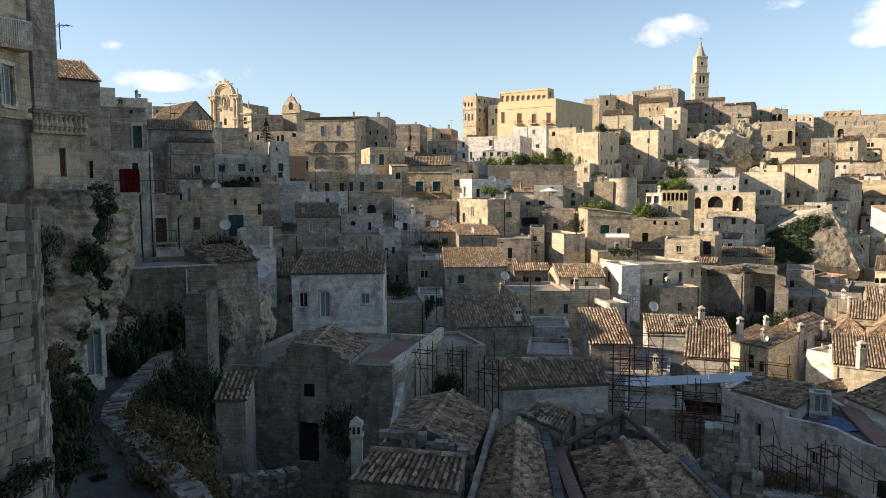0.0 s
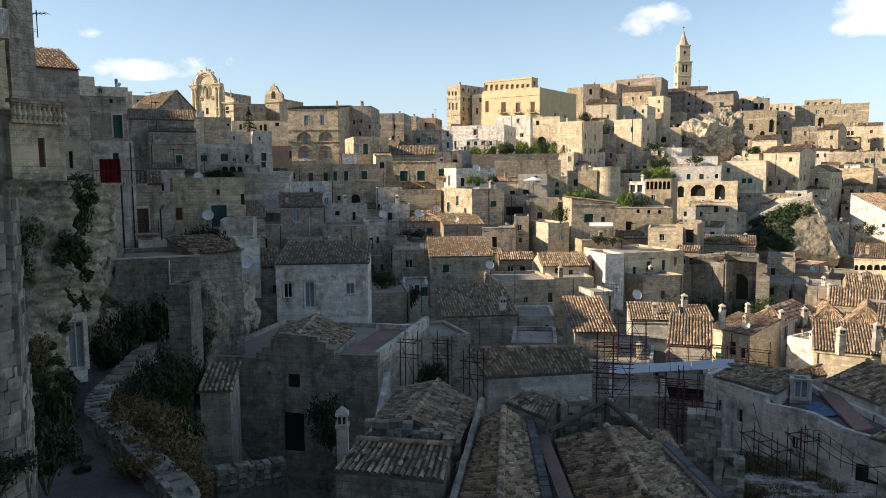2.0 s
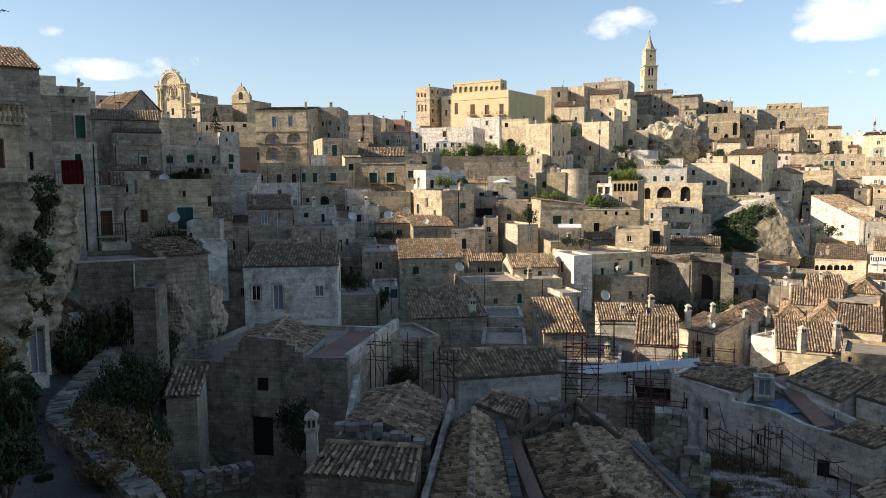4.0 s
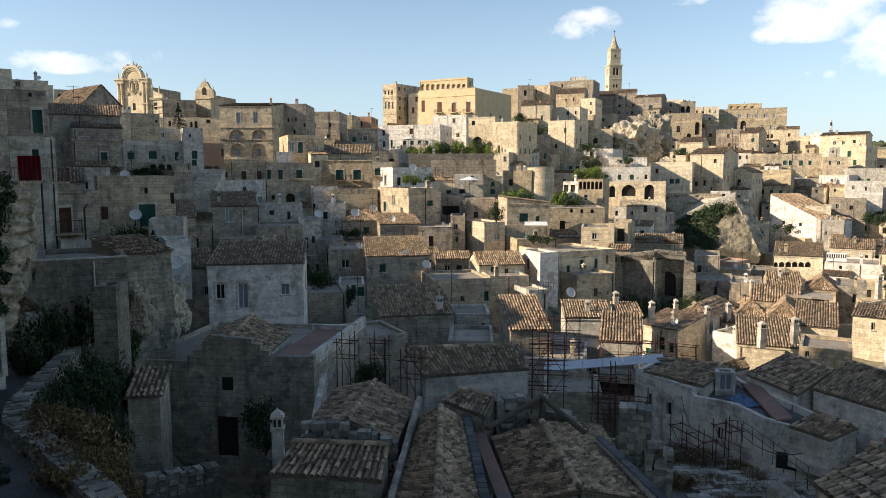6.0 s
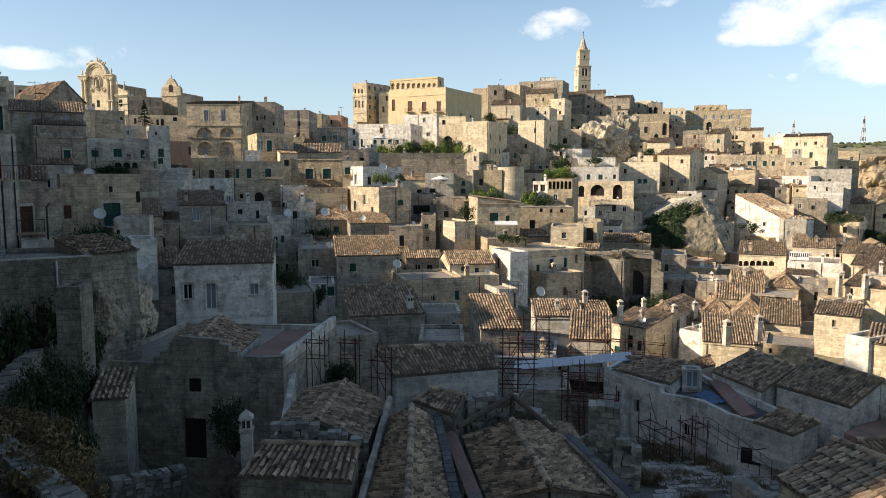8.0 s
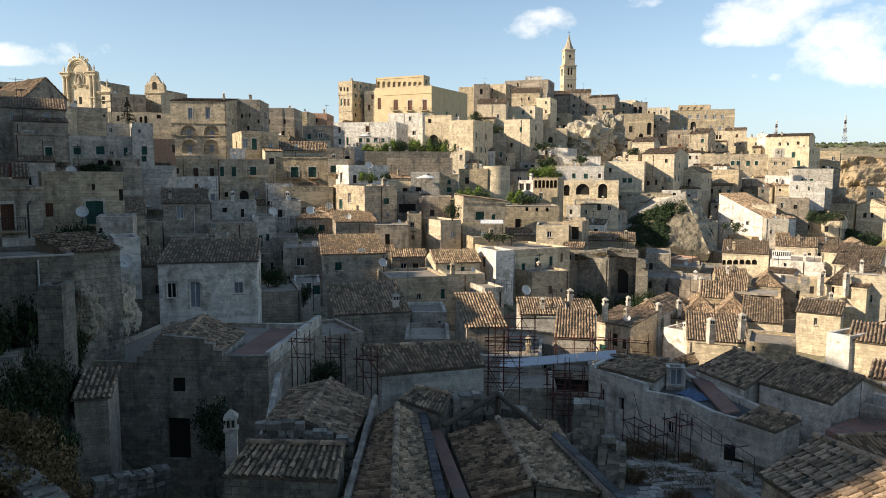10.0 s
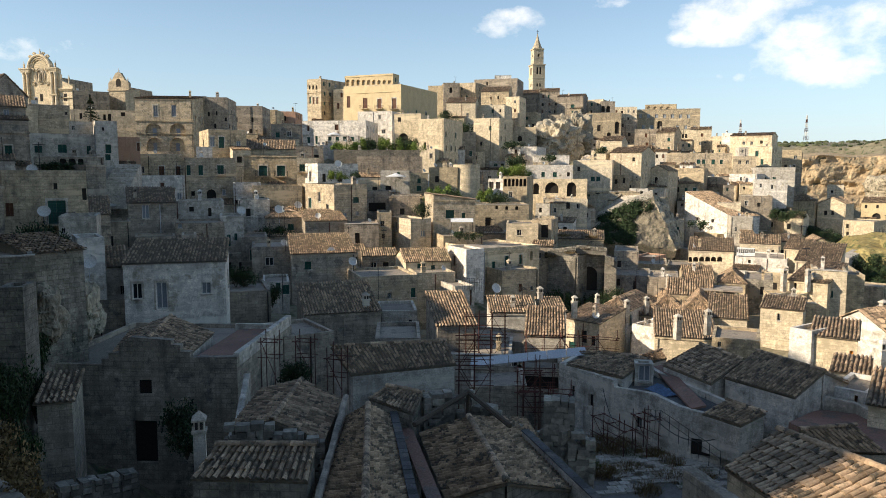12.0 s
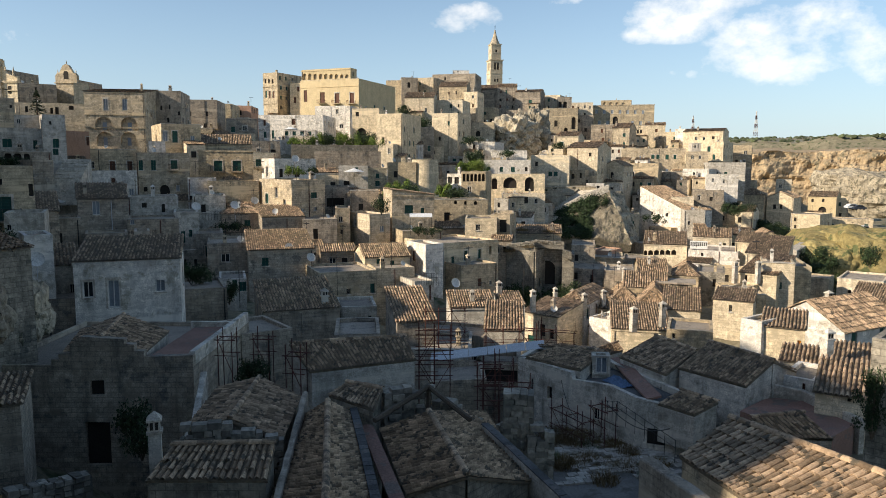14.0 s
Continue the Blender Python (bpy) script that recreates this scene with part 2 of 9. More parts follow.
def leaf_of_shutter(mat):
    """One louvred shutter leaf, a single solid with a stepped front."""
    bm = bmesh.new()
    prof = [(1, 0), (1, 1), (0, 1)] + [p for k in range(8, 0, -1) for p in ((0.05, k * .115 + .04), (0.55, k * .115 - .06))] + [(0, 0)]
    L = [bm.verts.new((0, y, z)) for y, z in prof]
    R = [bm.verts.new((1, y, z)) for y, z in prof]
    bm.faces.new(L[::-1])
    bm.faces.new(R)
    for i in range(len(prof)):
        k = (i + 1) % len(prof)
        bm.faces.new((L[i], L[k], R[k], R[i]))
    bmesh.ops.recalc_face_normals(bm, faces=bm.faces)
    me = bpy.data.meshes.new("shutter")
    bm.to_mesh(me)
    bm.free()
    me.materials.append(MATS[mat])
    return me


UNIT = {
    "frame_w": unit_mesh("window_frame", "frame_white", frame_boxes()),
    "frame_b": unit_mesh("window_frame", "shutter_brown", frame_boxes()),
    "pane": unit_mesh("pane", "glass_dark", [(0, 0, 0, 1, 1, 1)]),
    "curt": unit_mesh("pane", "curtain", [(0, 0, 0, 1, 1, 1)]),
    # sheet whose dark colour imitates an unlit room
    "shade_back": unit_mesh("opening_shade_back", "opening", [(0, 0, 0, 1, 1, 1)]),
    "sh_g": leaf_of_shutter("shutter_green"),
    "sh_b": leaf_of_shutter("shutter_brown"),
    "sill": unit_mesh("sill", "lime", [(0, 0, 0, 1, 1, 1)]),
    "surr": unit_mesh("surround", "lime", [(0, 0, 0, .11, 1, .9), (.89, 0, 0, 1, 1, .9), (0, -.2, .9, 1, 1, 1)]),
    "blind": unit_mesh("arch_back", "stone", [(0, 0, 0, 1, 1, 1)]),
    "door_o": unit_mesh("door_leaf", "orange_door", frame_boxes(.12) + [(.1, .3, .1, .9, .7, .9)]),
}


def wall_face(bm, o, ux, nrm, w, h, holes, depth=0.25):
    """One wall with its openings cut through and reveals going in. o: lower left corner, ux: along it, nrm: outwards."""
    o, ux, nrm, uz = Vector(o), Vector(ux), Vector(nrm), Vector((0, 0, 1))
    us, vs = {0.0, w}, {0.0, h}
    good = []
    for a in holes:
        u, v, ww, hh = a[:4]
        u0, u1, v0, v1 = max(u, .05), min(u + ww, w - .05), max(v, .03), min(v + hh, h - .05)
        if u1 - u0 > .12 and v1 - v0 > .12 and not any(u0 < g[1] and u1 > g[0] and v0 < g[3] and v1 > g[2] for g in good):
            good.append((u0, u1, v0, v1, a[4]))
            us |= {u0, u1}
            vs |= {v0, v1}
    us, vs = sorted(us), sorted(vs)
    P = lambda u, v, k=0.0: o + ux * u + uz * v - nrm * k
    for ua, ub in zip(us, us[1:]):
        for va, vb in zip(vs, vs[1:]):
            cu, cv = (ua + ub) / 2, (va + vb) / 2
            if not any(g[0] < cu < g[1] and g[2] < cv < g[3] for g in good):
                quad(bm, P(ua, va), P(ub, va), P(ub, vb), P(ua, vb))
    for u0, u1, v0, v1, k in good:
        d = depth * (2.2 if k in "aA" else 1)
        if k in "aA":
            r, n = (u1 - u0) / 2, 8
            vm = max(v0 + .05, v1 - r)
            arc = [((u0 + u1) / 2 - r * math.cos(math.pi * i / n), vm + (v1 - vm) * math.sin(math.pi * i / n)) for i in range(n + 1)]
            for i in range(n):
                c = (u0, v1) if i < n / 2 else (u1, v1)
                bm.faces.new([bm.verts.new(P(*q)) for q in (arc[i], arc[i + 1], c)])
                quad(bm, P(*arc[i]), P(*arc[i], d), P(*arc[i + 1], d), P(*arc[i + 1]))
        else:
            quad(bm, P(u0, v1), P(u0, v1, d), P(u1, v1, d), P(u1, v1))
        quad(bm, P(u0, v0), P(u0, v0, d), P(u0, v1, d), P(u0, v1))
        quad(bm, P(u1, v0), P(u1, v1), P(u1, v1, d), P(u1, v0, d))
        quad(bm, P(u0, v0), P(u1, v0), P(u1, v0, d), P(u0, v0, d))
    return good


def fit_window(house_ob, o, ux, nrm, g, depth=0.25):
    """What closes an opening: panes and frame, shutters or a near-black sheet painted as the unlit room."""
    u0, u1, v0, v1, k = g
    w, h = u1 - u0, v1 - v0
    ux, nrm = Vector(ux), Vector(nrm)
    inn = -nrm
    R = Matrix((ux, inn, (0, 0, 1))).transposed().to_4x4()
    at = lambda u, v, d: Matrix.Translation(Vector(o) + ux * u + Vector((0, 0, v)) + inn * d) @ R
    S = lambda a, b, c: Matrix.Diagonal((a, b, c, 1))
    door = h > 1.75
    if k == "A":
        dd = depth * 2.2
        part("arch_back", UNIT["blind"], None, house_ob, m=at(u0 - .03, v0 - .03, dd - .02) @ S(w + .06, .05, h + .06))
        if w > 2:
            part("pane", UNIT["curt"], None, house_ob, m=at(u0 + w * .38, v0 + .05, dd - .05) @ S(w * .24, .03, h * .58))
        return
    # no room behind: its darkness is the colour of this sheet
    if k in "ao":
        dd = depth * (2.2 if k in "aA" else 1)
        part("doorway" if door else "window", UNIT["shade_back"], None, house_ob, m=at(u0 - .03, v0 - .03, dd - .02) @ S(w + .06, .05, h + .06))
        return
    win = new("door" if (k in "D" or door and k in "gb") else "window")
    win.parent = house_ob
    d = depth * (2.2 if k in "aA" else 1)
    put = lambda nm, u, v, dd, a, b, c: part(UNIT[nm].name, UNIT[nm], None, win, m=at(u, v, dd) @ S(a, b, c))
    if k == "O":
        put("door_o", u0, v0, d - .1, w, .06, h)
        put("shade_back", u0 - .03, v0 - .03, d - .02, w + .06, .05, h + .06)
        return
    if k in "gb":
        put("sh_g" if k == "g" else "sh_b", u0 - .02, v0, d - .12, w / 2 + .016, .05, h)
        put("sh_g" if k == "g" else "sh_b", u0 + w / 2 + .004, v0, d - .12, w / 2 + .02, .05, h)
    else:
        put("curt" if k == "w" else "pane", u0 - .02, v0 - .02, d - .05, w + .04, .03, h + .04)
        put("frame_w" if k in "wd" else "frame_b", u0, v0, d - .11, w, .06, h)
    away = house_ob.matrix_world.translation.length
    if h > 1.1 and away < 260 and int(u0 * 37 + v0 * 11) % 5 < 3:
        put("surr", u0 - .14, v0, -.03, w + .28, .05, h + .16)
    if not door and k in "gwd" and away < 190:
        put("sill", u0 - .1, v0 - .09, -.09, w + .2, .2, .09)


def tiles(bm, p00, p10, p01, p11, step=0.21, row=0.36, jit=1.0, prof=4):
    """Curved clay tiles over a slope: p00-p10 is the lower edge, p01-p11 the upper. Every tile is an island of its own."""
    p00, p10, p01, p11 = map(Vector, (p00, p10, p01, p11))
    nu = max(2, int(max((p10 - p00).length, (p11 - p01).length) / step))
    nv = max(1, int(max((p01 - p00).length, (p11 - p10).length) / row))
    nrm = (p10 - p00).cross(p01 - p00) if (p10 - p00).length > .1 else (p11 - p01).cross(p01 - p00)
    nrm = nrm.normalized()
    if nrm.z < 0:
        nrm = -nrm
    S = lambda u, v: p00.lerp(p10, u).lerp(p01.lerp(p11, u), v)
    for j in range(nv):
        for i in range(nu):
            ju, jv = rng.uniform(-.12, .12) * jit, rng.uniform(-.09, .09) * jit
            lift = rng.uniform(0, .025) * jit
            ends = []
            for v, k, wd in (((j + jv) / nv, .055, .43), ((j + 1.16 + jv) / nv, .015, .35)):
                a, b = S((i + .5 + ju - wd) / nu, v), S((i + .5 + ju + wd) / nu, v)
                rise = (b - a).length * .5
                ends.append([bm.verts.new(a.lerp(b, q / prof) + nrm * (math.sin(math.pi * q / prof) * rise + k + lift)) for q in range(prof + 1)])
            for q in range(prof):
                bm.faces.new((ends[0][q], ends[0][q + 1], ends[1][q + 1], ends[1][q]))


def ribs(bm, p00, p10, p01, p11, step=0.3):
    """A tiled slope far off: rows of rounded ridges in stepped courses."""
    tiles(bm, p00, p10, p01, p11, step, max(0.6, step * 2.0), 0.8, 3)


def slope(bm_t, bm_s, p00, p10, p01, p11, near):
    quad(bm_s, p00, p10, p11, p01)
    if near == 2:
        tiles(bm_t, p00, p10, p01, p11, 0.22, 0.37)
    elif near == 1:
        ribs(bm_t, p00, p10, p01, p11, 0.24)
    else:
        ribs(bm_t, p00, p10, p01, p11, 0.28)


def house(x, y, z, yaw, w, d, h, roof="flat", mat="stone", wins=(), label="", rise=1.2, foot=5.5, side=True, near=0, cat="house", over=0.15, name="house", lwins=(), rwins=(), group="houses of the old town", trim=None, clutter=True, annex=True, roofmat="roof_flat"):
    """A house: x, y, z is its front left foot, yaw turns it, w d h its size. wins: openings of the front as (u, v, width, height, kind)."""
    base = new(name)
    base.matrix_world = pose(x, y, z, 0, 0, yaw)
    tagged(base, label or rng.choice(LABELS.get(mat, LABELS["stone"])), cat, group)
    c, s = math.cos(radians(yaw)), math.sin(radians(yaw))
    for u, v in ((0, 0), (1, 0), (0.5, 0.5), (0, 1), (1, 1)) if foot > 1 else ():
        BASES.append((x + c * w * u - s * d * v, y + s * w * u + c * d * v, z - (0.15 if v == 0 else 0)))
    bm = bmesh.new()
    th = 0.24
    r = random.Random(int(abs(x * 31 + y * 17 + w * 7) * 10))
    auto = lambda L: [(q - .45 + r.uniform(-.2, .2), hh, .85, 1.25, r.choice("ggbdod")) for q in np.arange(1.6, L - 1, 2.9) for hh in np.arange(1.1, h - 1.6, 3.2) if r.random() < .68]
    if side and not lwins and z > -200:
        lwins = auto(d)
    if side and not rwins:
        rwins = auto(d)
    sides = (((0, 0, -foot), (1, 0, 0), (0, -1, 0), w, wins), ((0, d, -foot), (0, -1, 0), (-1, 0, 0), d, lwins), ((w, 0, -foot), (0, 1, 0), (1, 0, 0), d, rwins), ((w, d, -foot), (-1, 0, 0), (0, 1, 0), w, ()))
    fitted = []
    for o, ux, nr, L, hl in sides:
        good = wall_face(bm, o, ux, nr, L, h + foot, [(a[0], a[1] + foot, *a[2:]) for a in hl])
        fitted += [(o, ux, nr, g) for g in good]
    rm = bmesh.new()
    tm = bmesh.new()
    e = over
    if roof == "flat":
        for a, b in (((0, 0), (w, 0)), ((w, 0), (w, d)), ((w, d), (0, d)), ((0, d), (0, 0))):
            i = lambda q: (min(max(q[0], th), w - th), min(max(q[1], th), d - th))
            quad(bm, (*a, h), (*b, h), (*i(b), h), (*i(a), h))
            quad(bm, (*i(a), h), (*i(b), h), (*i(b), h - .25), (*i(a), h - .25))
        quad(rm, (th, th, h - .25), (w - th, th, h - .25), (w - th, d - th, h - .25), (th, d - th, h - .25))
    elif roof == "gable":        # ridge along the front
        f0, f1, b0, b1, r0, r1 = (-e, -e, h), (w + e, -e, h), (-e, d + e, h), (w + e, d + e, h), (-e, d / 2, h + rise), (w + e, d / 2, h + rise)
        slope(tm, rm, f0, f1, r0, r1, near)
        slope(tm, rm, b1, b0, r1, r0, near)
        for q in (0, w):
            bm.faces.new([bm.verts.new(p) for p in ((q, 0, h), (q, d, h), (q, d / 2, h + rise - .04))])
    elif roof == "gablef":       # gable end to the front
        slope(tm, rm, (-e, d + e, h), (-e, -e, h), (w / 2, d + e, h + rise), (w / 2, -e, h + rise), near)
        slope(tm, rm, (w + e, -e, h), (w + e, d + e, h), (w / 2, -e, h + rise), (w / 2, d + e, h + rise), near)
        for q in (0, d):
            bm.faces.new([bm.verts.new(p) for p in ((0, q, h), (w, q, h), (w / 2, q, h + rise - .04))])
    elif roof == "hip":
        k = min(w, d) / 2
        ra, rb = ((k, d / 2, h + rise), (w - k, d / 2, h + rise)) if w >= d else ((w / 2, k, h + rise), (w / 2, d - k, h + rise))
        c0, c1, c2, c3 = (-e, -e, h), (w + e, -e, h), (w + e, d + e, h), (-e, d + e, h)
        if w >= d:
            slope(tm, rm, c0, c1, ra, rb, near), slope(tm, rm, c2, c3, rb, ra, near), slope(tm, rm, c3, c0, ra, ra, near), slope(tm, rm, c1, c2, rb, rb, near)
        else:
            slope(tm, rm, c0, c1, ra, ra, near), slope(tm, rm, c2, c3, rb, rb, near), slope(tm, rm, c3, c0, rb, ra, near), slope(tm, rm, c1, c2, ra, rb, near)
    elif roof in ("shed", "shedl", "shedr"):      # falls to the front, to the left, to the right
        z00 = h + (rise if roof == "shedr" else 0)
        z10 = h + (rise if roof == "shedl" else 0)
        z01 = h + (0 if roof == "shedl" else rise)
        z11 = h + (0 if roof == "shedr" else rise)
        c00, c10, c01, c11 = (-e, -e, z00), (w + e, -e, z10), (-e, d, z01), (w + e, d, z11)
        if roof == "shed":
            slope(tm, rm, c00, c10, c01, c11, near)
        elif roof == "shedl":
            slope(tm, rm, c01, c00, c11, c10, near)
        else:
            slope(tm, rm, c10, c11, c00, c01, near)
        zz = lambda a: a - .04
        for pa, pb, za, zb in (((0, 0), (w, 0), z00, z10), ((w, 0), (w, d), z10, z11), ((w, d), (0, d), z11, z01), ((0, d), (0, 0), z01, z00)):
            if max(za, zb) > h + .01:
                quad(bm, (*pa, h), (*pb, h), (*pb, max(zz(zb), h)), (*pa, max(zz(za), h)))
    for v in bm.verts:            # nothing is quite straight
        n = noise.noise_vector(Vector((v.co.x + x, v.co.y + y, v.co.z + z)) * 0.35) * 0.06
        v.co += n
    bmesh.ops.remove_doubles(bm, verts=bm.verts, dist=0.002)
    part("wall", bm, mat, base)
    if roof == "flat":
        part("roof", rm, roofmat, base)
        tm.free()
    else:
        rf = part("roof", rm, "roof_sheet", base)
        if len(tm.verts):
            tl = part("tiles", tm, "roof_tile", rf)
            tagged(tl, kind="stuff")
        else:
            tm.free()
    for o, ux, nr, g in fitted:
        fit_window(base, o, ux, nr, g)
    if trim:
        for t_z in trim:
            bt = bmesh.new()
            box(bt, -.12, -.14, t_z, w + .12, 0.002, t_z + .22)
            part("cornice", bt, mat, base)
    low = min([a[1] for a in wins], default=h * .5)
    top = min(h * .45, low - .4)
    dist = math.hypot(x, y)
    if annex and foot > 5 and 62 < dist < 340 and w > 4.5 and top > -2.6 and r.random() < .62:
        aw, ad = w * r.uniform(.4, .75), r.uniform(2.2, 4.0)
        au = r.choice((0.0, w - aw, (w - aw) * r.random()))
        drop = r.uniform(2.6, 4.2)
        o = Matrix.Translation((x, y, z)) @ Matrix.Rotation(radians(yaw), 4, "Z") @ Vector((au, -ad - .01, top - drop))
        aws = [(q, drop - 2.1 + r.uniform(-.3, .1), r.uniform(.6, .9), r.uniform(1.0, 1.4), r.choice("gdobo")) for q in np.arange(.7, aw - 1.0, 2.1) if r.random() < .75]
        house(o.x, o.y, o.z, yaw, aw, ad, drop, r.choice(("flat", "flat", "shed")), r.choice((mat, "lime", "stone", "cream")), aws, rise=r.uniform(.5, .9), foot=5.0, near=0 if dist > 85 else 1, side=False, annex=False, name="lean_to", cat="lean-to", label="small stone lean-to built against a house", group="lean-tos")
    if h > 1.6 and w > 3.2 and roof != "none" and clutter:
        CLUTTER.append((x, y, z, yaw, w, d, h, roof, rise))
        if r.random() < .55:
            bp = bmesh.new()
            px = r.choice((.25, w - .25, w * r.uniform(.3, .7)))
            bar(bp, (px, -.07, -foot), (px, -.07, h - .15), .05)
            part("downpipe", bp, r.choice(("iron", "rust", "zinc", "grey")), base)
        if roof == "flat" and r.random() < .3:
            bp = bmesh.new()
            box(bp, -.04, -.05, h - .02, w + .04, .34, h + .05)
            part("coping", bp, "lime", base)
        elif roof != "flat":
            bp = bmesh.new()
            box(bp, -.05, -.1, h - .22, w + .05, .003, h - .05)
            part("eaves_course", bp, mat, base)
    return base


LABELS = {
    "stone": ["warm tufa stone house with weathered block walls", "honey coloured stone house on the hillside", "old limestone house with small shuttered openings"],
    "grey": ["grey weathered stone house with stained walls", "old grey tufa house with dark openings", "greyed limestone house stepped into the hillside"],
    "white": ["whitewashed house with rain stained walls", "bright limewashed stone house on the slope"],
    "lime": ["pale limewashed house with patchy worn plaster", "worn pale plaster house among stone roofs"],
    "cream": ["cream coloured stone house with stained walls", "cream plastered stone house on the hillside"],
    "yellow": ["yellow ochre plastered house with stained walls"],
    "pink": ["faded pink plastered house on the ridge"],
    "rough_wall": ["rough rubble stone building with eroded masonry"],
}



def single_tiles(rf, rest, p00, p10, p01, p11, step=0.215, row=0.36, most=300):
    """Tiles as pieces of their own near the upper edge, the others joined."""
    bm = bmesh.new()
    e = [[bm.verts.new((w * math.cos(math.pi * j / 6), y, hgt * math.sin(math.pi * j / 6) + t)) for j in range(7)] for y, w, hgt, t in ((0, .44, .42, 0), (1.16, .35, .34, 0))]
    i = [[bm.verts.new((v.co.x * .84, v.co.y, v.co.z * .84 - .01)) for v in ring] for ring in e]
    for j in range(6):
        bm.faces.new((e[0][j], e[1][j], e[1][j + 1], e[0][j + 1]))
        bm.faces.new((e[0][j], e[0][j + 1], i[0][j + 1], i[0][j]))
    me = bpy.data.meshes.new("roof_tile")
    bm.to_mesh(me)
    bm.free()
    me.materials.append(MATS["roof_tile"])
    p00, p10, p01, p11 = map(Vector, (p00, p10, p01, p11))
    nu, nv = int((p11 - p01).length / step), int((p01 - p00).length / row)
    nrm = (p10 - p00).cross(p01 - p00).normalized()
    nrm = nrm if nrm.z > 0 else -nrm
    S = lambda u, v: p00.lerp(p10, u).lerp(p01.lerp(p11, u), v)
    made = 0
    for c in range(nu):
        for j in range(nv):
            a, b = S((c + .5) / nu, j / nv), S((c + .5) / nu, (j + 1) / nv)
            ux = (S((c + 1) / nu, j / nv) - S(c / nu, j / nv)) * 1.08
            if made < most:
                jx, jy = rng.uniform(-.02, .02), rng.uniform(-.03, .03)
                vv = (b - a) * 1.0
                M = Matrix((ux, vv, nrm * ux.length)).transposed().to_4x4()
                o = a + ux.normalized() * jx + vv.normalized() * jy + nrm * (.02 + rng.uniform(0, .02))
                M = Matrix.Translation(o) @ M @ Matrix.Rotation(radians(rng.uniform(-2.5, 2.5)), 4, "Z") @ Matrix.Rotation(radians(-2.0), 4, "X")
                part("roof_tile", me, None, rf, m=M)
                made += 1
            else:
                ends = []
                for v, k, wd in ((j / nv, .05, .47), ((j + 1.16) / nv, .01, .38)):
                    pa, pb = S((c + .5 - wd) / nu, v), S((c + .5 + wd) / nu, v)
                    rise = (pb - pa).length * .46
                    li = rng.uniform(0, .02)
                    ends.append([rest.verts.new(pa.lerp(pb, q / 5) + nrm * (math.sin(math.pi * q / 5) * rise + k + li)) for q in range(6)])
                for q in range(5):
                    rest.faces.new((ends[0][q], ends[0][q + 1], ends[1][q + 1], ends[1][q]))


def roofed(p00, p10, p01, p11, mat="rough_wall", foot=6.0, split=False):
    """A low building under one tiled slope: p00-p10 is the eave, p01-p11 the upper edge; its walls go straight down."""
    P = [Vector(p) for p in (p00, p10, p11, p01)]
    o = Vector((P[0].x, P[0].y, min(p.z for p in P) - foot))
    base = new("tiled_outbuilding")
    base.matrix_world = Matrix.Translation(o)
    tagged(base, "low stone building with a slope of old clay tiles", "outbuilding", "tiled roofs near the lookout")
    q = [p - o for p in P]
    c = sum(q, Vector()) / 4
    for p in P if foot > 5 else ():
        BASES.append((p.x, p.y, o.z + 0.3))
    bm = bmesh.new()
    ins = [p + (c - p) * 0.035 - Vector((0, 0, 0.09)) for p in q]
    for a, b in zip(ins, ins[1:] + ins[:1]):
        quad(bm, (a.x, a.y, -1), (b.x, b.y, -1), b, a)
    part("wall", bm, mat, base)
    rm = bmesh.new()
    n = (q[1] - q[0]).cross(q[3] - q[0]).normalized()
    n = n if n.z > 0 else -n
    top = [rm.verts.new(p) for p in q]
    low = [rm.verts.new(p - n * 0.1) for p in q]
    rm.faces.new(top)
    rm.faces.new(low[::-1])
    for i in range(4):
        rm.faces.new((top[i], top[(i + 1) % 4], low[(i + 1) % 4], low[i]))
    rf = part("roof", rm, "roof_sheet", base)
    tm = bmesh.new()
    if split:
        single_tiles(rf, tm, q[0], q[1], q[3], q[2])
    else:
        tiles(tm, q[0], q[1], q[3], q[2], 0.215, 0.36, 0.8)
    if len(tm.verts):
        tagged(part("tiles", tm, "roof_tile", rf), kind="stuff")
    # ridge of larger tiles along the upper edge
    rd = bmesh.new()
    d = q[2] - q[3]
    k = max(2, int(d.length / 0.42))
    for i in range(k):
        a, b = q[3] + d * (i / k), q[3] + d * ((i + 1.1) / k)
        s = d.normalized().cross(Vector((0, 0, 1))).normalized()
        e = [[rd.verts.new(p + s * (r * math.cos(math.pi * j / 6)) + Vector((0, 0, r * math.sin(math.pi * j / 6) + 0.06 + rng.uniform(0, .015)))) for j in range(7)] for p, r in ((a, .13), (b, .11))]
        for j in range(6):
            rd.faces.new((e[0][j], e[0][j + 1], e[1][j + 1], e[1][j]))
    tagged(part("ridge_tiles", rd, "roof_tile", rf), kind="stuff")
    return base


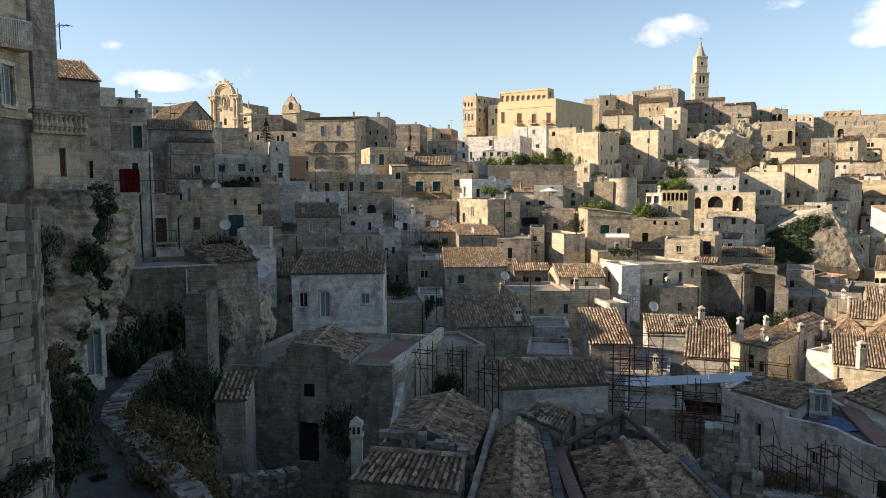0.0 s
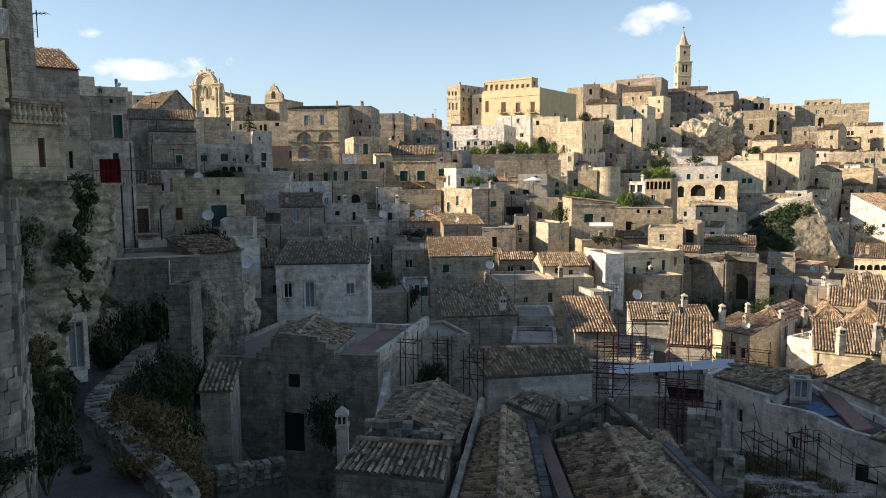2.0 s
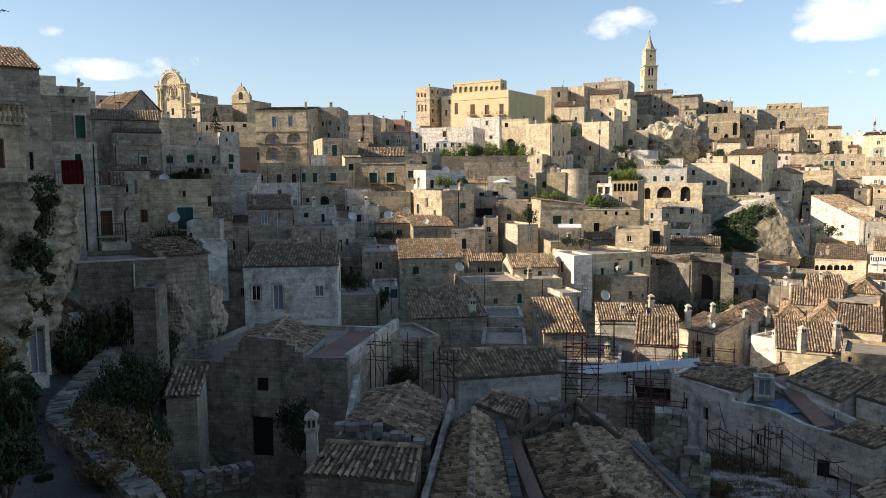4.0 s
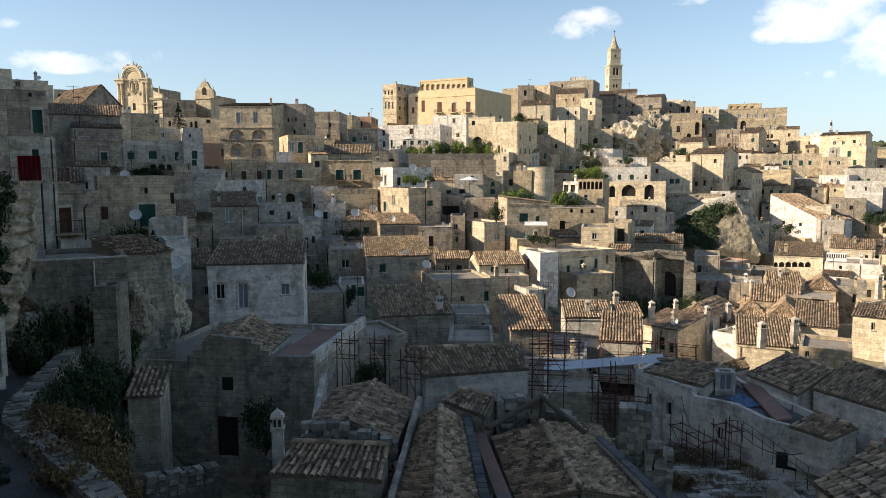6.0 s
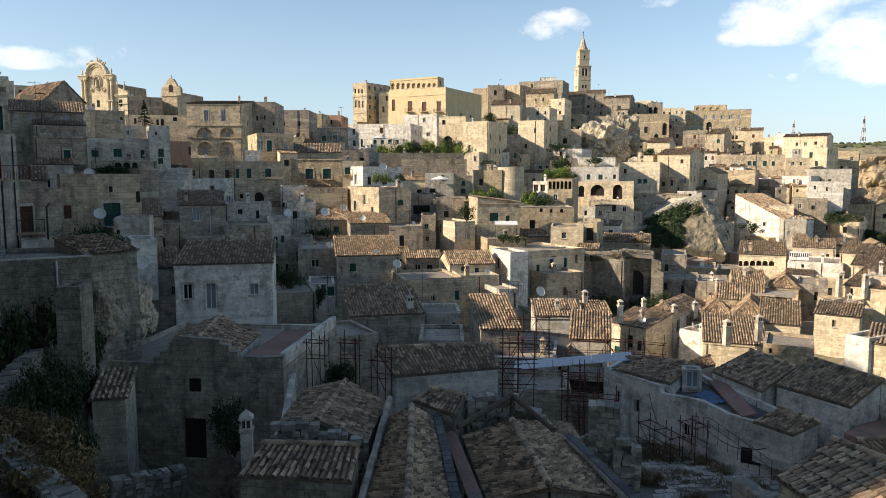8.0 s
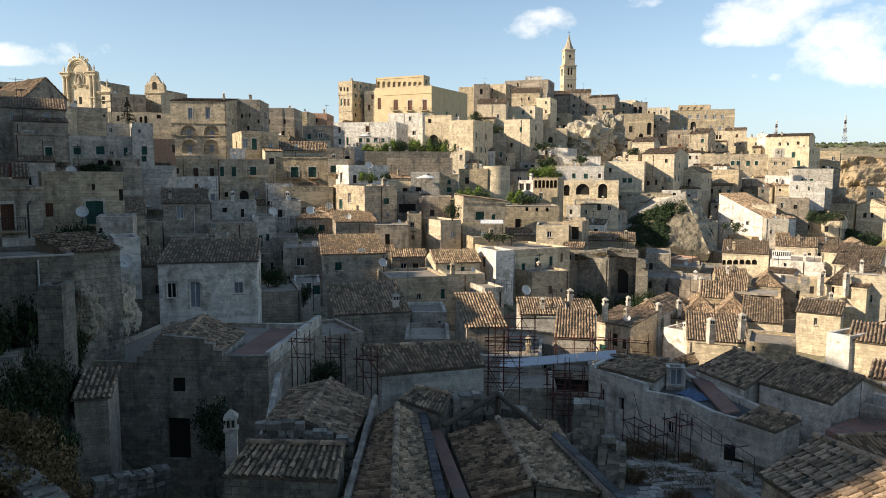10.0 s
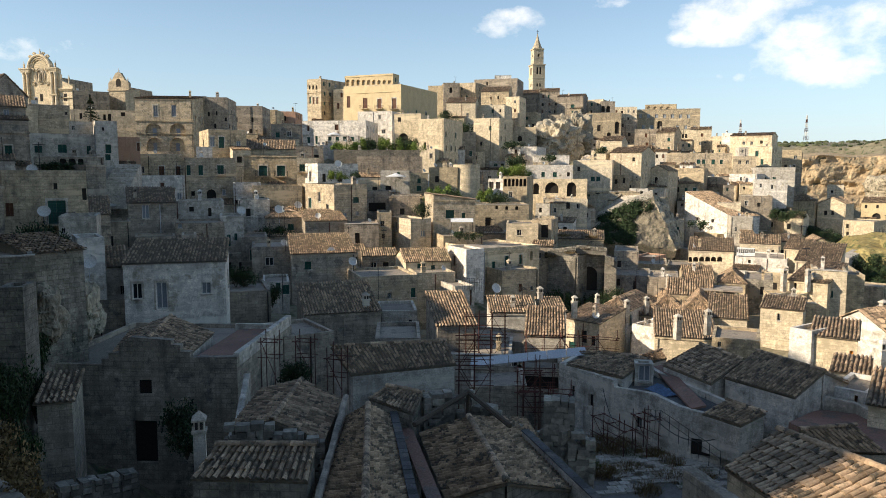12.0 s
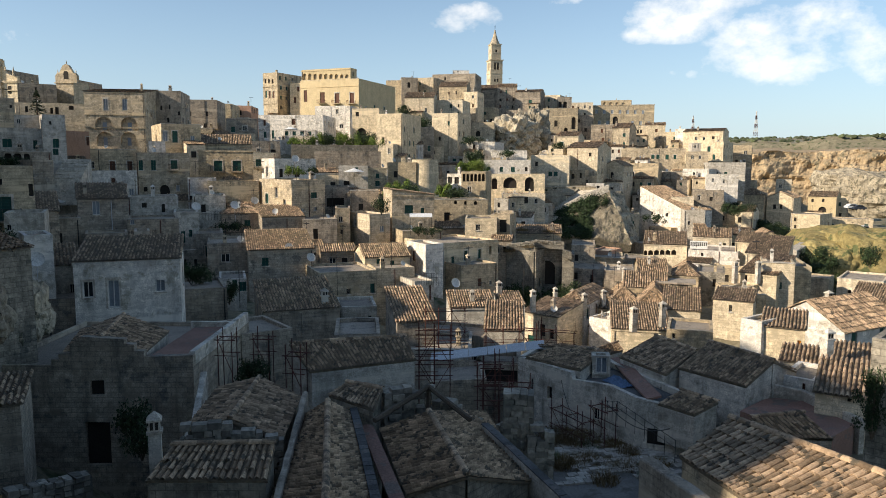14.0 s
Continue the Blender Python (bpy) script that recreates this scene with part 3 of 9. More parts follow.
def chimney(x, y, z, h=1.4, w=0.55, yaw=0.0, mat="lime"):
    base = new("chimney")
    base.matrix_world = pose(x, y, z, 0, 0, yaw)
    tagged(base, "plastered masonry chimney with a slotted cap", "chimney", "chimneys")
    bm = bmesh.new()
    box(bm, -w / 2, -w / 2, -0.8, w / 2, w / 2, h)
    part("shaft", bm, mat, base)
    bm = bmesh.new()
    box(bm, -w * .62, -w * .62, h, w * .62, w * .62, h + .1)
    part("cap_base", bm, mat, base)
    bm = bmesh.new()
    box(bm, -w * .44, -w * .44, h + .1, w * .44, w * .44, h + .42)
    part("vent", bm, mat, base)
    # dark boxes on the solid vent, painted as shade in its slots
    for k in (-.2, .2):
        bm = bmesh.new()
        box(bm, k * w - w * .12, -w * .45 - .004, h + .14, k * w + w * .12, w * .45 + .004, h + .4)
        part("vent_slot_shade", bm, "opening", base)
    bm = bmesh.new()
    v = [bm.verts.new((sx * w * q, sy * w * q, z)) for q, z in ((.6, h + .42), (.6, h + .5)) for sx, sy in ((-1, -1), (1, -1), (1, 1), (-1, 1))]
    t = bm.verts.new((0, 0, h + .76))
    bm.faces.new(v[3::-1])
    for k in range(4):
        bm.faces.new((v[k], v[(k + 1) % 4], v[4 + (k + 1) % 4], v[4 + k]))
        bm.faces.new((v[4 + k], v[4 + (k + 1) % 4], t))
    part("cap_roof", bm, mat, base)
    return base


def dish(x, y, z, r=0.45, yaw=0.0):
    base = new("satellite_dish")
    base.matrix_world = pose(x, y, z, 0, 0, yaw)
    tagged(base, "pale round satellite dish on a short mast", "satellite dish", "satellite dishes")
    bm = bmesh.new()
    bar(bm, (0, 0, -.6), (0, 0, .55), .025)
    part("mast", bm, "zinc", base)
    bm = bmesh.new()
    prof = [(0.001, .0), (r * .4, .02), (r * .75, .075), (r, .14)]
    lathe(bm, prof + [(r, .155), (r * .75, .09), (r * .4, .035), (0.001, .015)], 14)
    part("reflector", bm, "frame_white", base, m=pose(0, -.05, .6, 62, 0, 25))
    bm = bmesh.new()
    bar(bm, (0, -.05, .4), (.12, -.5, .62), .015)
    part("feed_arm", bm, "zinc", base)
    return base


def antenna(x, y, z, h=3.0, yaw=0.0):
    base = new("antenna")
    base.matrix_world = pose(x, y, z, 0, 0, yaw)
    tagged(base, "thin metal television aerial on a pole", "antenna", "aerials")
    bm = bmesh.new()
    bar(bm, (0, 0, -.6), (0, 0, h), .03)
    part("pole", bm, "iron", base)
    bm = bmesh.new()
    bar(bm, (-.7, 0, h - .2), (.7, 0, h - .2), .02)
    for k in range(6):
        bar(bm, (-.65 + k * .26, -.35, h - .2), (-.65 + k * .26, .35, h - .2), .015)
    part("yagi", bm, "iron", base)
    return base


LEAF_MESH = {}


def leaf_mesh(kind, mat, n, size, shape):
    """A crown of many small leaves round a few branching lobes."""
    key = (kind, mat)
    if key in LEAF_MESH:
        return LEAF_MESH[key]
    r = random.Random(len(LEAF_MESH) + 3)
    bm = bmesh.new()
    lobes = [(Vector((r.gauss(0, .45), r.gauss(0, .45), r.uniform(.15, .85) * shape)), r.uniform(.28, .5)) for _ in range(11)]
    for _ in range(n):
        c, rad = r.choice(lobes)
        d = Vector((r.gauss(0, 1), r.gauss(0, 1), r.gauss(0, .8))).normalized()
        p = c + d * rad * (r.random() ** .35)
        if p.z < 0:
            continue
        a = Vector((r.gauss(0, 1), r.gauss(0, 1), r.gauss(0, 1))).normalized() * size * r.uniform(.6, 1.3)
        b = a.cross(d).normalized() * size * r.uniform(.3, .6)
        quad(bm, p - a, p - b, p + a, p + b)
    me = bpy.data.meshes.new("foliage")
    bm.to_mesh(me)
    bm.free()
    me.materials.append(MATS[mat])
    LEAF_MESH[key] = me
    return me


def shrub(x, y, z, r=1.0, h=1.0, kind=0, mat="leaf", label="dense green shrub growing between the walls"):
    base = new("shrub")
    base.matrix_world = pose(x, y, z, 0, 0, (x * 37 + y * 11) % 360)
    tagged(base, label, "shrub", "shrubs")
    fine = r > 2.4
    part("foliage", leaf_mesh(f"{kind}{fine}", mat, 3400 if fine else 1500, .045 if fine else .075, 1.0), None, base, m=Matrix.Diagonal((r, r, h, 1)))
    bm = bmesh.new()
    for k in range(4):
        a = k * 1.7
        bar(bm, (0, 0, -.3), (r * .45 * math.cos(a), r * .45 * math.sin(a), h * .55), .03 * (1 + r * .3), 5)
    part("woody_base", bm, "wood_old", base)
    return base


def conifer(x, y, z, h=6.0):
    base = new("conifer_tree")
    base.matrix_world = pose(x, y, z)
    tagged(base, "dark green conifer with drooping branches", "tree")
    bm = bmesh.new()
    lathe(bm, [(.16, -1), (.1, h * .5), (.02, h)], 8)
    part("trunk", bm, "wood_old", base)
    bm = bmesh.new()
    r = random.Random(5)
    for k in range(90):
        t = r.uniform(.1, .98)
        a, L = r.uniform(0, 6.28), (1 - t) * h * .38 + .2
        for j in range(22):
            q = r.random()
            p = Vector((math.cos(a) * L * q, math.sin(a) * L * q, t * h - q * L * .25 + r.gauss(0, .06)))
            d = Vector((r.gauss(0, .13), r.gauss(0, .13), r.gauss(0, .05)))
            e = Vector((math.cos(a) * .16, math.sin(a) * .16, -.03))
            quad(bm, p - e, p + d * .5, p + e, p - d * .5)
    part("crown", bm, "leaf", base)


def boulder(x, y, z, rx, ry, rz, yaw=0.0, seed=0.0, mat="rock", label="weathered limestone outcrop with fissures and scrub", rough=0.34, name="rock_outcrop", sub=5, freq=1.6):
    bm = bmesh.new()
    bmesh.ops.create_icosphere(bm, subdivisions=sub, radius=1.0)
    for v in bm.verts:
        p = v.co.copy()
        n = noise.fractal(p * freq + Vector((seed, seed * 2, 0)), 0.9, 2.1, 5) * rough
        s = abs(noise.noise(Vector((p.x * 1.2 + seed, p.y * 1.2, p.z * 7.0)))) * rough * .45
        k = max(abs(p.x), abs(p.y), abs(p.z)) ** 0.45
        v.co = Vector((p.x * rx, p.y * ry, p.z * rz)) / k * (1 + n - s)
    BASES.append((x, y, z - rz * .8))
    ob = part(name, bm, mat, m=pose(x, y, z, 0, 0, yaw))
    tagged(ob, label, "rock", "rock outcrops")
    return ob


def rubble_wall(points, h=0.9, th=0.5, drop=1.5, label="old rubble parapet wall with mossy coping", seed=1):
    """A wall of loose stones along a line of points (x, y, z of its foot)."""
    base = new("parapet_wall")
    tagged(base, label, "wall")
    o = Vector(points[0])
    base.matrix_world = Matrix.Translation(o)
    r = random.Random(seed)
    core, count = bmesh.new(), 0
    for a, b in zip(points, points[1:]):
        a, b = Vector(a) - o, Vector(b) - o
        d = b - a
        s = Vector((-d.y, d.x, 0)).normalized() * th / 2
        up = Vector((0, 0, h))
        dn = Vector((0, 0, -drop))
        v = [core.verts.new(p) for p in (a - s + dn, b - s + dn, b + s + dn, a + s + dn, a - s + up, b - s + up, b + s + up, a + s + up)]
        for f in ((0, 1, 5, 4), (1, 2, 6, 5), (2, 3, 7, 6), (3, 0, 4, 7), (4, 5, 6, 7)):
            core.faces.new([v[i] for i in f])
        nl = int(d.length / .36)
        for i in range(nl):
            for row in range(int((h + drop * .4) / .24) + 1):
                for sd in (-1, 1):
                    if count > 1100:
                        break
                    top = row == int((h + drop * .4) / .24)
                    if top and sd == 1:
                        continue
                    c = a + d * ((i + .5 + r.uniform(-.2, .2)) / nl) + (s * .2 if top else s * sd) + Vector((0, 0, h - row * .24 if not top else h + .02))
                    sx, sy, sz = r.uniform(.13, .21), r.uniform(.07, .12) if not top else th * .55, r.uniform(.08, .13)
                    ax = d.normalized()
                    ay = s.normalized()
                    for_v = []
                    for kx, ky, kz in ((-1, -1, -1), (1, -1, -1), (1, 1, -1), (-1, 1, -1), (-1, -1, 1), (1, -1, 1), (1, 1, 1), (-1, 1, 1)):
                        j = r.uniform(.75, 1.05)
                        for_v.append(core.verts.new(c + ax * (kx * sx * j) + ay * (ky * sy * j) + Vector((0, 0, kz * sz * j))))
                    for f in ((0, 1, 5, 4), (1, 2, 6, 5), (2, 3, 7, 6), (3, 0, 4, 7), (4, 5, 6, 7), (3, 2, 1, 0)):
                        core.faces.new([for_v[q] for q in f])
                    count += 1
    st = part("stones", core, "stone_loose", base)
    tagged(st, kind="stuff")
    return base


material("stone_loose", (0.27, 0.24, 0.19), 0.3, bump=0.8, island=True, grain=5, patch=(0.16, 0.15, 0.12))


def scaffold(x, y, z, yaw, bays=2, lifts=3, bay=1.8, lift=1.9, depth=1.0, mat="rust"):
    base = new("scaffold")
    base.matrix_world = pose(x, y, z, 0, 0, yaw)
    tagged(base, "rusty red tube scaffolding beside a house", "scaffold", "scaffolds")
    for i in range(bays + 1):
        for j in (0, depth):
            bm = bmesh.new()
            bar(bm, (i * bay, j, -1.0), (i * bay, j, lifts * lift + rng.uniform(.1, .9)), .026)
            part("standard", bm, mat, base)
    for k in range(1, lifts + 1):
        for j in (0, depth):
            bm = bmesh.new()
            bar(bm, (-.2, j, k * lift), (bays * bay + .2, j, k * lift), .028)
            part("ledger", bm, mat, base)
            bm = bmesh.new()
            bar(bm, (-.2, j, k * lift - .9), (bays * bay + .2, j, k * lift - .9), .022)
            part("guard_rail", bm, mat, base)
        for i in range(bays + 1):
            bm = bmesh.new()
            bar(bm, (i * bay, -.1, k * lift), (i * bay, depth + .1, k * lift), .025)
            part("transom", bm, mat, base)
    for i in range(bays):
        for k in range(lifts):
            bm = bmesh.new()
            a, b = (i * bay, (i + 1) * bay) if (i + k) % 2 else ((i + 1) * bay, i * bay)
            bar(bm, (a, 0, k * lift), (b, 0, (k + 1) * lift), .02)
            part("brace", bm, mat, base)
    return base


def railing(a, b, h=1.0, n=8, mat="iron", label="thin iron railing along a terrace edge", name="railing"):
    a, b = Vector(a), Vector(b)
    base = new(name)
    base.matrix_world = Matrix.Translation(a)
    tagged(base, label, "railing", "railings")
    d = b - a
    for k in (h, h * .5):
        bm = bmesh.new()
        bar(bm, (0, 0, k), (d.x, d.y, d.z + k), .016)
        part("rail", bm, mat, base)
    for i in range(n + 1):
        bm = bmesh.new()
        p = d * (i / n)
        bar(bm, (p.x, p.y, p.z - .4), (p.x, p.y, p.z + h), .016)
        part("post", bm, mat, base)
    return base


def balcony(x, y, z, yaw, w=1.6, d=0.8, mat="iron", n=10, label="small iron balcony with bars on a stone slab"):
    base = new("balcony")
    base.matrix_world = pose(x, y, z, 0, 0, yaw)
    tagged(base, label, "balcony", "balconies")
    bm = bmesh.new()
    box(bm, 0, -d, -.14, w, .15, 0)
    part("slab", bm, "stone", base)
    bm = bmesh.new()
    for a, b in (((0, 0), (0, -d)), ((0, -d), (w, -d)), ((w, -d), (w, 0))):
        bar(bm, (*a, .95), (*b, .95), .025)
        m = max(2, int(n * math.dist(a, b) / w))
        for i in range(m + 1):
            q = i / m
            p = (a[0] + (b[0] - a[0]) * q, a[1] + (b[1] - a[1]) * q)
            bar(bm, (*p, 0), (*p, .95), .014, 5)
    part("bar_panel", bm, mat, base)
    return base


def extrude_profile(bm, pts, y0, y1):
    f = [bm.verts.new((x, y0, z)) for x, z in pts]
    b = [bm.verts.new((x, y1, z)) for x, z in pts]
    bm.faces.new(f)
    bm.faces.new(b[::-1])
    n = len(pts)
    for i in range(n):
        bm.faces.new((f[(i + 1) % n], f[i], b[i], b[(i + 1) % n]))


def pinnacle(bm, x, y, z, s=1.0):
    lathe(bm, [(.3 * s, z), (.3 * s, z + .5 * s), (.42 * s, z + .55 * s), (.2 * s, z + .75 * s), (.34 * s, z + 1.2 * s), (.3 * s, z + 1.6 * s), (.1 * s, z + 2.0 * s), (.14 * s, z + 2.2 * s), (.02 * s, z + 2.7 * s)], 10, (x, y))


def baroque_church(x, y, z, yaw):
    """A curved church front: paired columns on high piers, a deep round gable with a framed niche, scrolls, urns and a lower wing."""
    base = new("baroque_church")
    base.matrix_world = pose(x, y, z, 0, 0, yaw)
    tagged(base, "baroque church front with curved gable and pinnacles", "church")
    W, E, C = 12.2, 10.8, 6.0
    arc = lambda rx, rz, z0, n=20: [(C + rx * math.cos(math.pi * k / n), z0 + rz * math.sin(math.pi * k / n)) for k in range(n + 1)]
    bm = bmesh.new()
    extrude_profile(bm, [(0, -6), (W, -6), (W, E), (C + 3.9, E)] + arc(3.9, 4.0, E) + [(C - 3.9, E), (0, E)], 0, 1.3)
    part("facade", bm, "cream", base)
    bm = bmesh.new()
    box(bm, .3, 1.3, -6, W - .3, 16, E - 2.5)
    part("nave", bm, "grey", base)
    for k in (.15, 1.45, W - 2.3, W - 1.0):
        bm = bmesh.new()
        lathe(bm, [(.62, -6), (.62, .2), (.46, .5), (.42, E - 1.9), (.62, E - 1.4), (.66, E - 1.1)], 12, (k + .45, -.45))
        part("column", bm, "cream", base)
    for x0, x1 in ((-.2, 2.7), (W - 2.7, W + .2)):
        bm = bmesh.new()
        for q, z0, z1 in ((.95, E - 1.1, E - .6), (1.1, E - .6, E - .2), (1.35, E - .2, E + .15)):
            box(bm, x0 - (q - .95), -q, z0, x1 + (q - .95), 0, z1)
        part("entablature", bm, "cream", base)
        bm = bmesh.new()
        box(bm, x0 + .1, -1.05, 2.6, x1 - .1, 0, 3.1)
        part("plinth", bm, "cream", base)
    for rx, rz, r0, off in ((3.9, 4.0, .42, -.35), (3.2, 3.3, .26, -.2), (2.7, 2.8, .16, -.1)):
        bm = bmesh.new()
        c = arc(rx, rz, E)
        for a, b in zip(c, c[1:]):
            bar(bm, (a[0], off, a[1]), (b[0], off, b[1]), r0, 8)
        part("gable_moulding", bm, "cream", base)
    for rx, rz, r0 in ((1.25, 1.9, .22), (1.75, 2.4, .14)):
        bm = bmesh.new()
        ring = [(C + rx * math.cos(6.283 * k / 22), 8.6 + rz * math.sin(6.283 * k / 22)) for k in range(22)]
        for a, b in zip(ring, ring[1:] + ring[:1]):
            bar(bm, (a[0], -.15, a[1]), (b[0], -.15, b[1]), r0, 6)
        part("niche_surround", bm, "cream", base)
    bm = bmesh.new()
    extrude_profile(bm, [(C + 1.1 * math.cos(6.283 * k / 16), 8.6 + 1.75 * math.sin(6.283 * k / 16)) for k in range(16)], -.05, .3)
    part("niche", bm, "grey", base)
    bm = bmesh.new()
    lathe(bm, [(.5, 7.1), (.42, 8.0), (.5, 8.6), (.3, 9.1), (.26, 9.5), (.1, 9.75)], 10, (C, -.3))
    part("niche_ornament", bm, "cream", base)
    # scrolls on both sides of the niche and over the gable
    for sx in (-1, 1):
        for cx, cz, r0, r1 in ((2.3, 6.3, .75, .16), (2.35, 10.4, .6, .14), (2.9, E + 3.5, .7, .2), (1.5, E + 4.4, .6, .18)):
            bm = bmesh.new()
            sp = [(C + sx * (cx + r0 * (1 - k / 22) * math.cos(k * .5)), cz + r0 * (1 - k / 22) * math.sin(k * .5)) for k in range(20)]
            for a, b in zip(sp, sp[1:]):
                bar(bm, (a[0], -.2, a[1]), (b[0], -.2, b[1]), r1, 6)
            part("scroll", bm, "cream", base)
    for px, pz, sc in ((.6, E + .1, .85), (1.9, E + .1, .6), (W - 1.9, E + .1, .6), (W - .6, E + .1, .85), (C, E + 4.1, .8), (W + 3.9, 6.1, 1.0), (W + 1.3, 7.6, .6)):
        bm = bmesh.new()
        pinnacle(bm, px, -.2 if pz < E + 3 else .4, pz, sc)
        part("pinnacle", bm, "cream", base)
    bm = bmesh.new()
    vol = [(W + .002, 4.5), (W + 4.8, 4.5), (W + 4.8, 6.1), (W + 3.2, 6.1)] + [(W + 3.1 - 2.9 * math.sin(a), 9.4 - 3.0 * math.cos(a)) for a in np.linspace(.1, 1.5, 8)] + [(W + .002, 9.8)]
    extrude_profile(bm, vol, 0.05, 1.0)
    part("volute", bm, "cream", base)
    bm = bmesh.new()
    box(bm, W + .004, 0.05, -6, W + 4.6, 8, 4.5)
    for z0, q in ((4.1, .35), (4.4, .55), (1.8, .3)):
        box(bm, W + .004, -q, z0, W + 4.6 + q, .05, z0 + .3)
    part("wing", bm, "cream", base)
    # dark boxes on the wall, shade of window recesses put in as colour
    for k in (W + 1.6, C - .5):
        bm = bmesh.new()
        box(bm, k, -.06, 1.0, k + 1.0, .3, 3.2)
        part("window", bm, "opening", base)


def bell_gable_church(x, y, z, yaw):
    base = new("small_church")
    base.matrix_world = pose(x, y, z, 0, 0, yaw)
    tagged(base, "small stone church front with stepped bell gable", "church")
    bm = bmesh.new()
    W = 6.2
    extrude_profile(bm, [(0, -4), (W, -4), (W, 7.0), (W - .4, 7.6), (W - 1.2, 7.9), (W - 1.7, 8.8), (W / 2 + .8, 9.8), (W / 2, 10.1), (W / 2 - .8, 9.8), (1.7, 8.8), (1.2, 7.9), (.4, 7.6), (0, 7.0)], 0, 1.0)
    part("facade", bm, "stone", base)
    # solid dark shape, painted as the shade under the bell arch
    bm = bmesh.new()
    arc = [(W / 2 + .7 * math.cos(math.pi * k / 8), 7.6 + .7 * math.sin(math.pi * k / 8)) for k in range(9)]
    extrude_profile(bm, [(W / 2 - .7, 6.1), (W / 2 + .7, 6.1)] + arc[:], -.03, .5)
    part("bell_arch", bm, "opening", base)
    bm = bmesh.new()
    box(bm, -.15, -.3, 5.0, W + .15, 0, 5.35)
    part("cornice", bm, "stone", base)
    bm = bmesh.new()
    box(bm, .2, 1.0, -4, W - .2, 12, 6)
    part("nave", bm, "grey", base)
    for px, pz in ((.5, 7.5), (W - .5, 7.5), (W / 2, 10)):
        bm = bmesh.new()
        pinnacle(bm, px, .5, pz, .45)
        part("pinnacle", bm, "stone", base)


def bell_tower(x, y, z, yaw):
    """A tall square campanile: two stages with paired openings, cornices and a stone spire. z is the foot of what stands over the roofs."""
    base = new("bell_tower")
    base.matrix_world = pose(x, y, z, 0, 0, yaw)
    tagged(base, "tall square stone bell tower with pointed spire", "bell tower")
    for nm, a, z0, z1, holes in (("lower_stage", 3.25, -14, 13.0, "L"), ("upper_stage", 2.6, 13.0, 21.0, "U")):
        bm = bmesh.new()
        fits = []
        for k in range(4):
            R = Matrix.Rotation(math.pi / 2 * k, 4, "Z")
            hl = [(a - 1.3, 8.2 + 14, 1.0, 3.6, "a"), (a + .3, 8.2 + 14, 1.0, 3.6, "a"), (a - 1.2, 2 + 14, .9, 1.6, "o"), (a + .3, 2 + 14, .9, 1.6, "o")] if holes == "L" else [(a - .5, 3.5, 1.0, 1.9, "o")]
            o, ux, nr = R @ Vector((-a, -a, z0)), R @ Vector((1, 0, 0)), R @ Vector((0, -1, 0))
            fits += [(o, ux, nr, g) for g in wall_face(bm, o, ux, nr, 2 * a, z1 - z0, hl, .35)]
        quad(bm, (-a, -a, z1), (a, -a, z1), (a, a, z1), (-a, a, z1))
        st = part(nm, bm, "cream", base)
        # dark sheet in each hole, coloured as the unlit belfry
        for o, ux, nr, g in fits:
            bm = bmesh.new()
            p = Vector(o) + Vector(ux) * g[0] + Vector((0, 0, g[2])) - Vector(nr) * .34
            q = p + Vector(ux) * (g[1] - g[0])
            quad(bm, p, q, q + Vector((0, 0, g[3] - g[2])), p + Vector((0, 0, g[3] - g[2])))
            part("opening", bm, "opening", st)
    for zz, a in ((12.8, 3.6), (6.2, 3.4), (20.8, 2.85), (16.6, 2.7)):
        bm = bmesh.new()
        box(bm, -a, -a, zz, a, a, zz + .5)
        part("cornice", bm, "cream", base)
    bm = bmesh.new()
    lathe(bm, [(3.0, 21.2), (1.9, 23.2), (.95, 25.8), (.3, 28.2), (.45, 28.4), (.1, 28.8)], 8)
    part("spire", bm, "stone", base)
    bm = bmesh.new()
    bar(bm, (0, 0, 28.7), (0, 0, 30.8), .1)
    bar(bm, (-.6, 0, 30.1), (.6, 0, 30.1), .09)
    part("cross", bm, "iron", base)


def mast(x, y, z, h=30.0):
    base = new("radio_mast")
    base.matrix_world = pose(x, y, z)
    tagged(base, "red and white lattice radio mast on the plateau", "mast")
    for i, mt in enumerate(("rust", "frame_white") * 3):
        bm = bmesh.new()
        z0, z1 = h * i / 6, h * (i + 1) / 6
        w0, w1 = 1.8 * (1 - i / 7), 1.8 * (1 - (i + 1) / 7)
        for sx, sy in ((1, 1), (1, -1), (-1, 1), (-1, -1)):
            bar(bm, (sx * w0, sy * w0, z0), (sx * w1, sy * w1, z1), .22, 5)
            bar(bm, (sx * w0, sy * w0, z0), (-sx * w1, sy * w1, z1), .14, 5)
        part("lattice", bm, mt, base)


def car(x, y, z, yaw, mat="white_paint", label="small parked car on the belvedere"):
    base = new("car")
    base.matrix_world = pose(x, y, z, 0, 0, yaw)
    tagged(base, label, "car", "parked cars")
    bm = bmesh.new()
    extrude_profile(bm, [(0, .3), (4, .3), (4.05, .75), (3.3, .85), (2.7, 1.4), (1.0, 1.42), (.35, .9), (-.02, .8)], 0, 1.65)
    part("body", bm, mat, base)
    bm = bmesh.new()
    extrude_profile(bm, [(.6, .9), (3.1, .88), (2.62, 1.32), (1.05, 1.34)], -.01, 1.66)
    part("windows", bm, "glass_dark", base)
    for px in (.75, 3.2):
        for py in (.02, 1.45):
            bm = bmesh.new()
            lathe(bm, [(.31, 0), (.31, .2)], 12)
            part("wheel", bm, "iron", base, m=pose(px, py + .2, .31, 90))


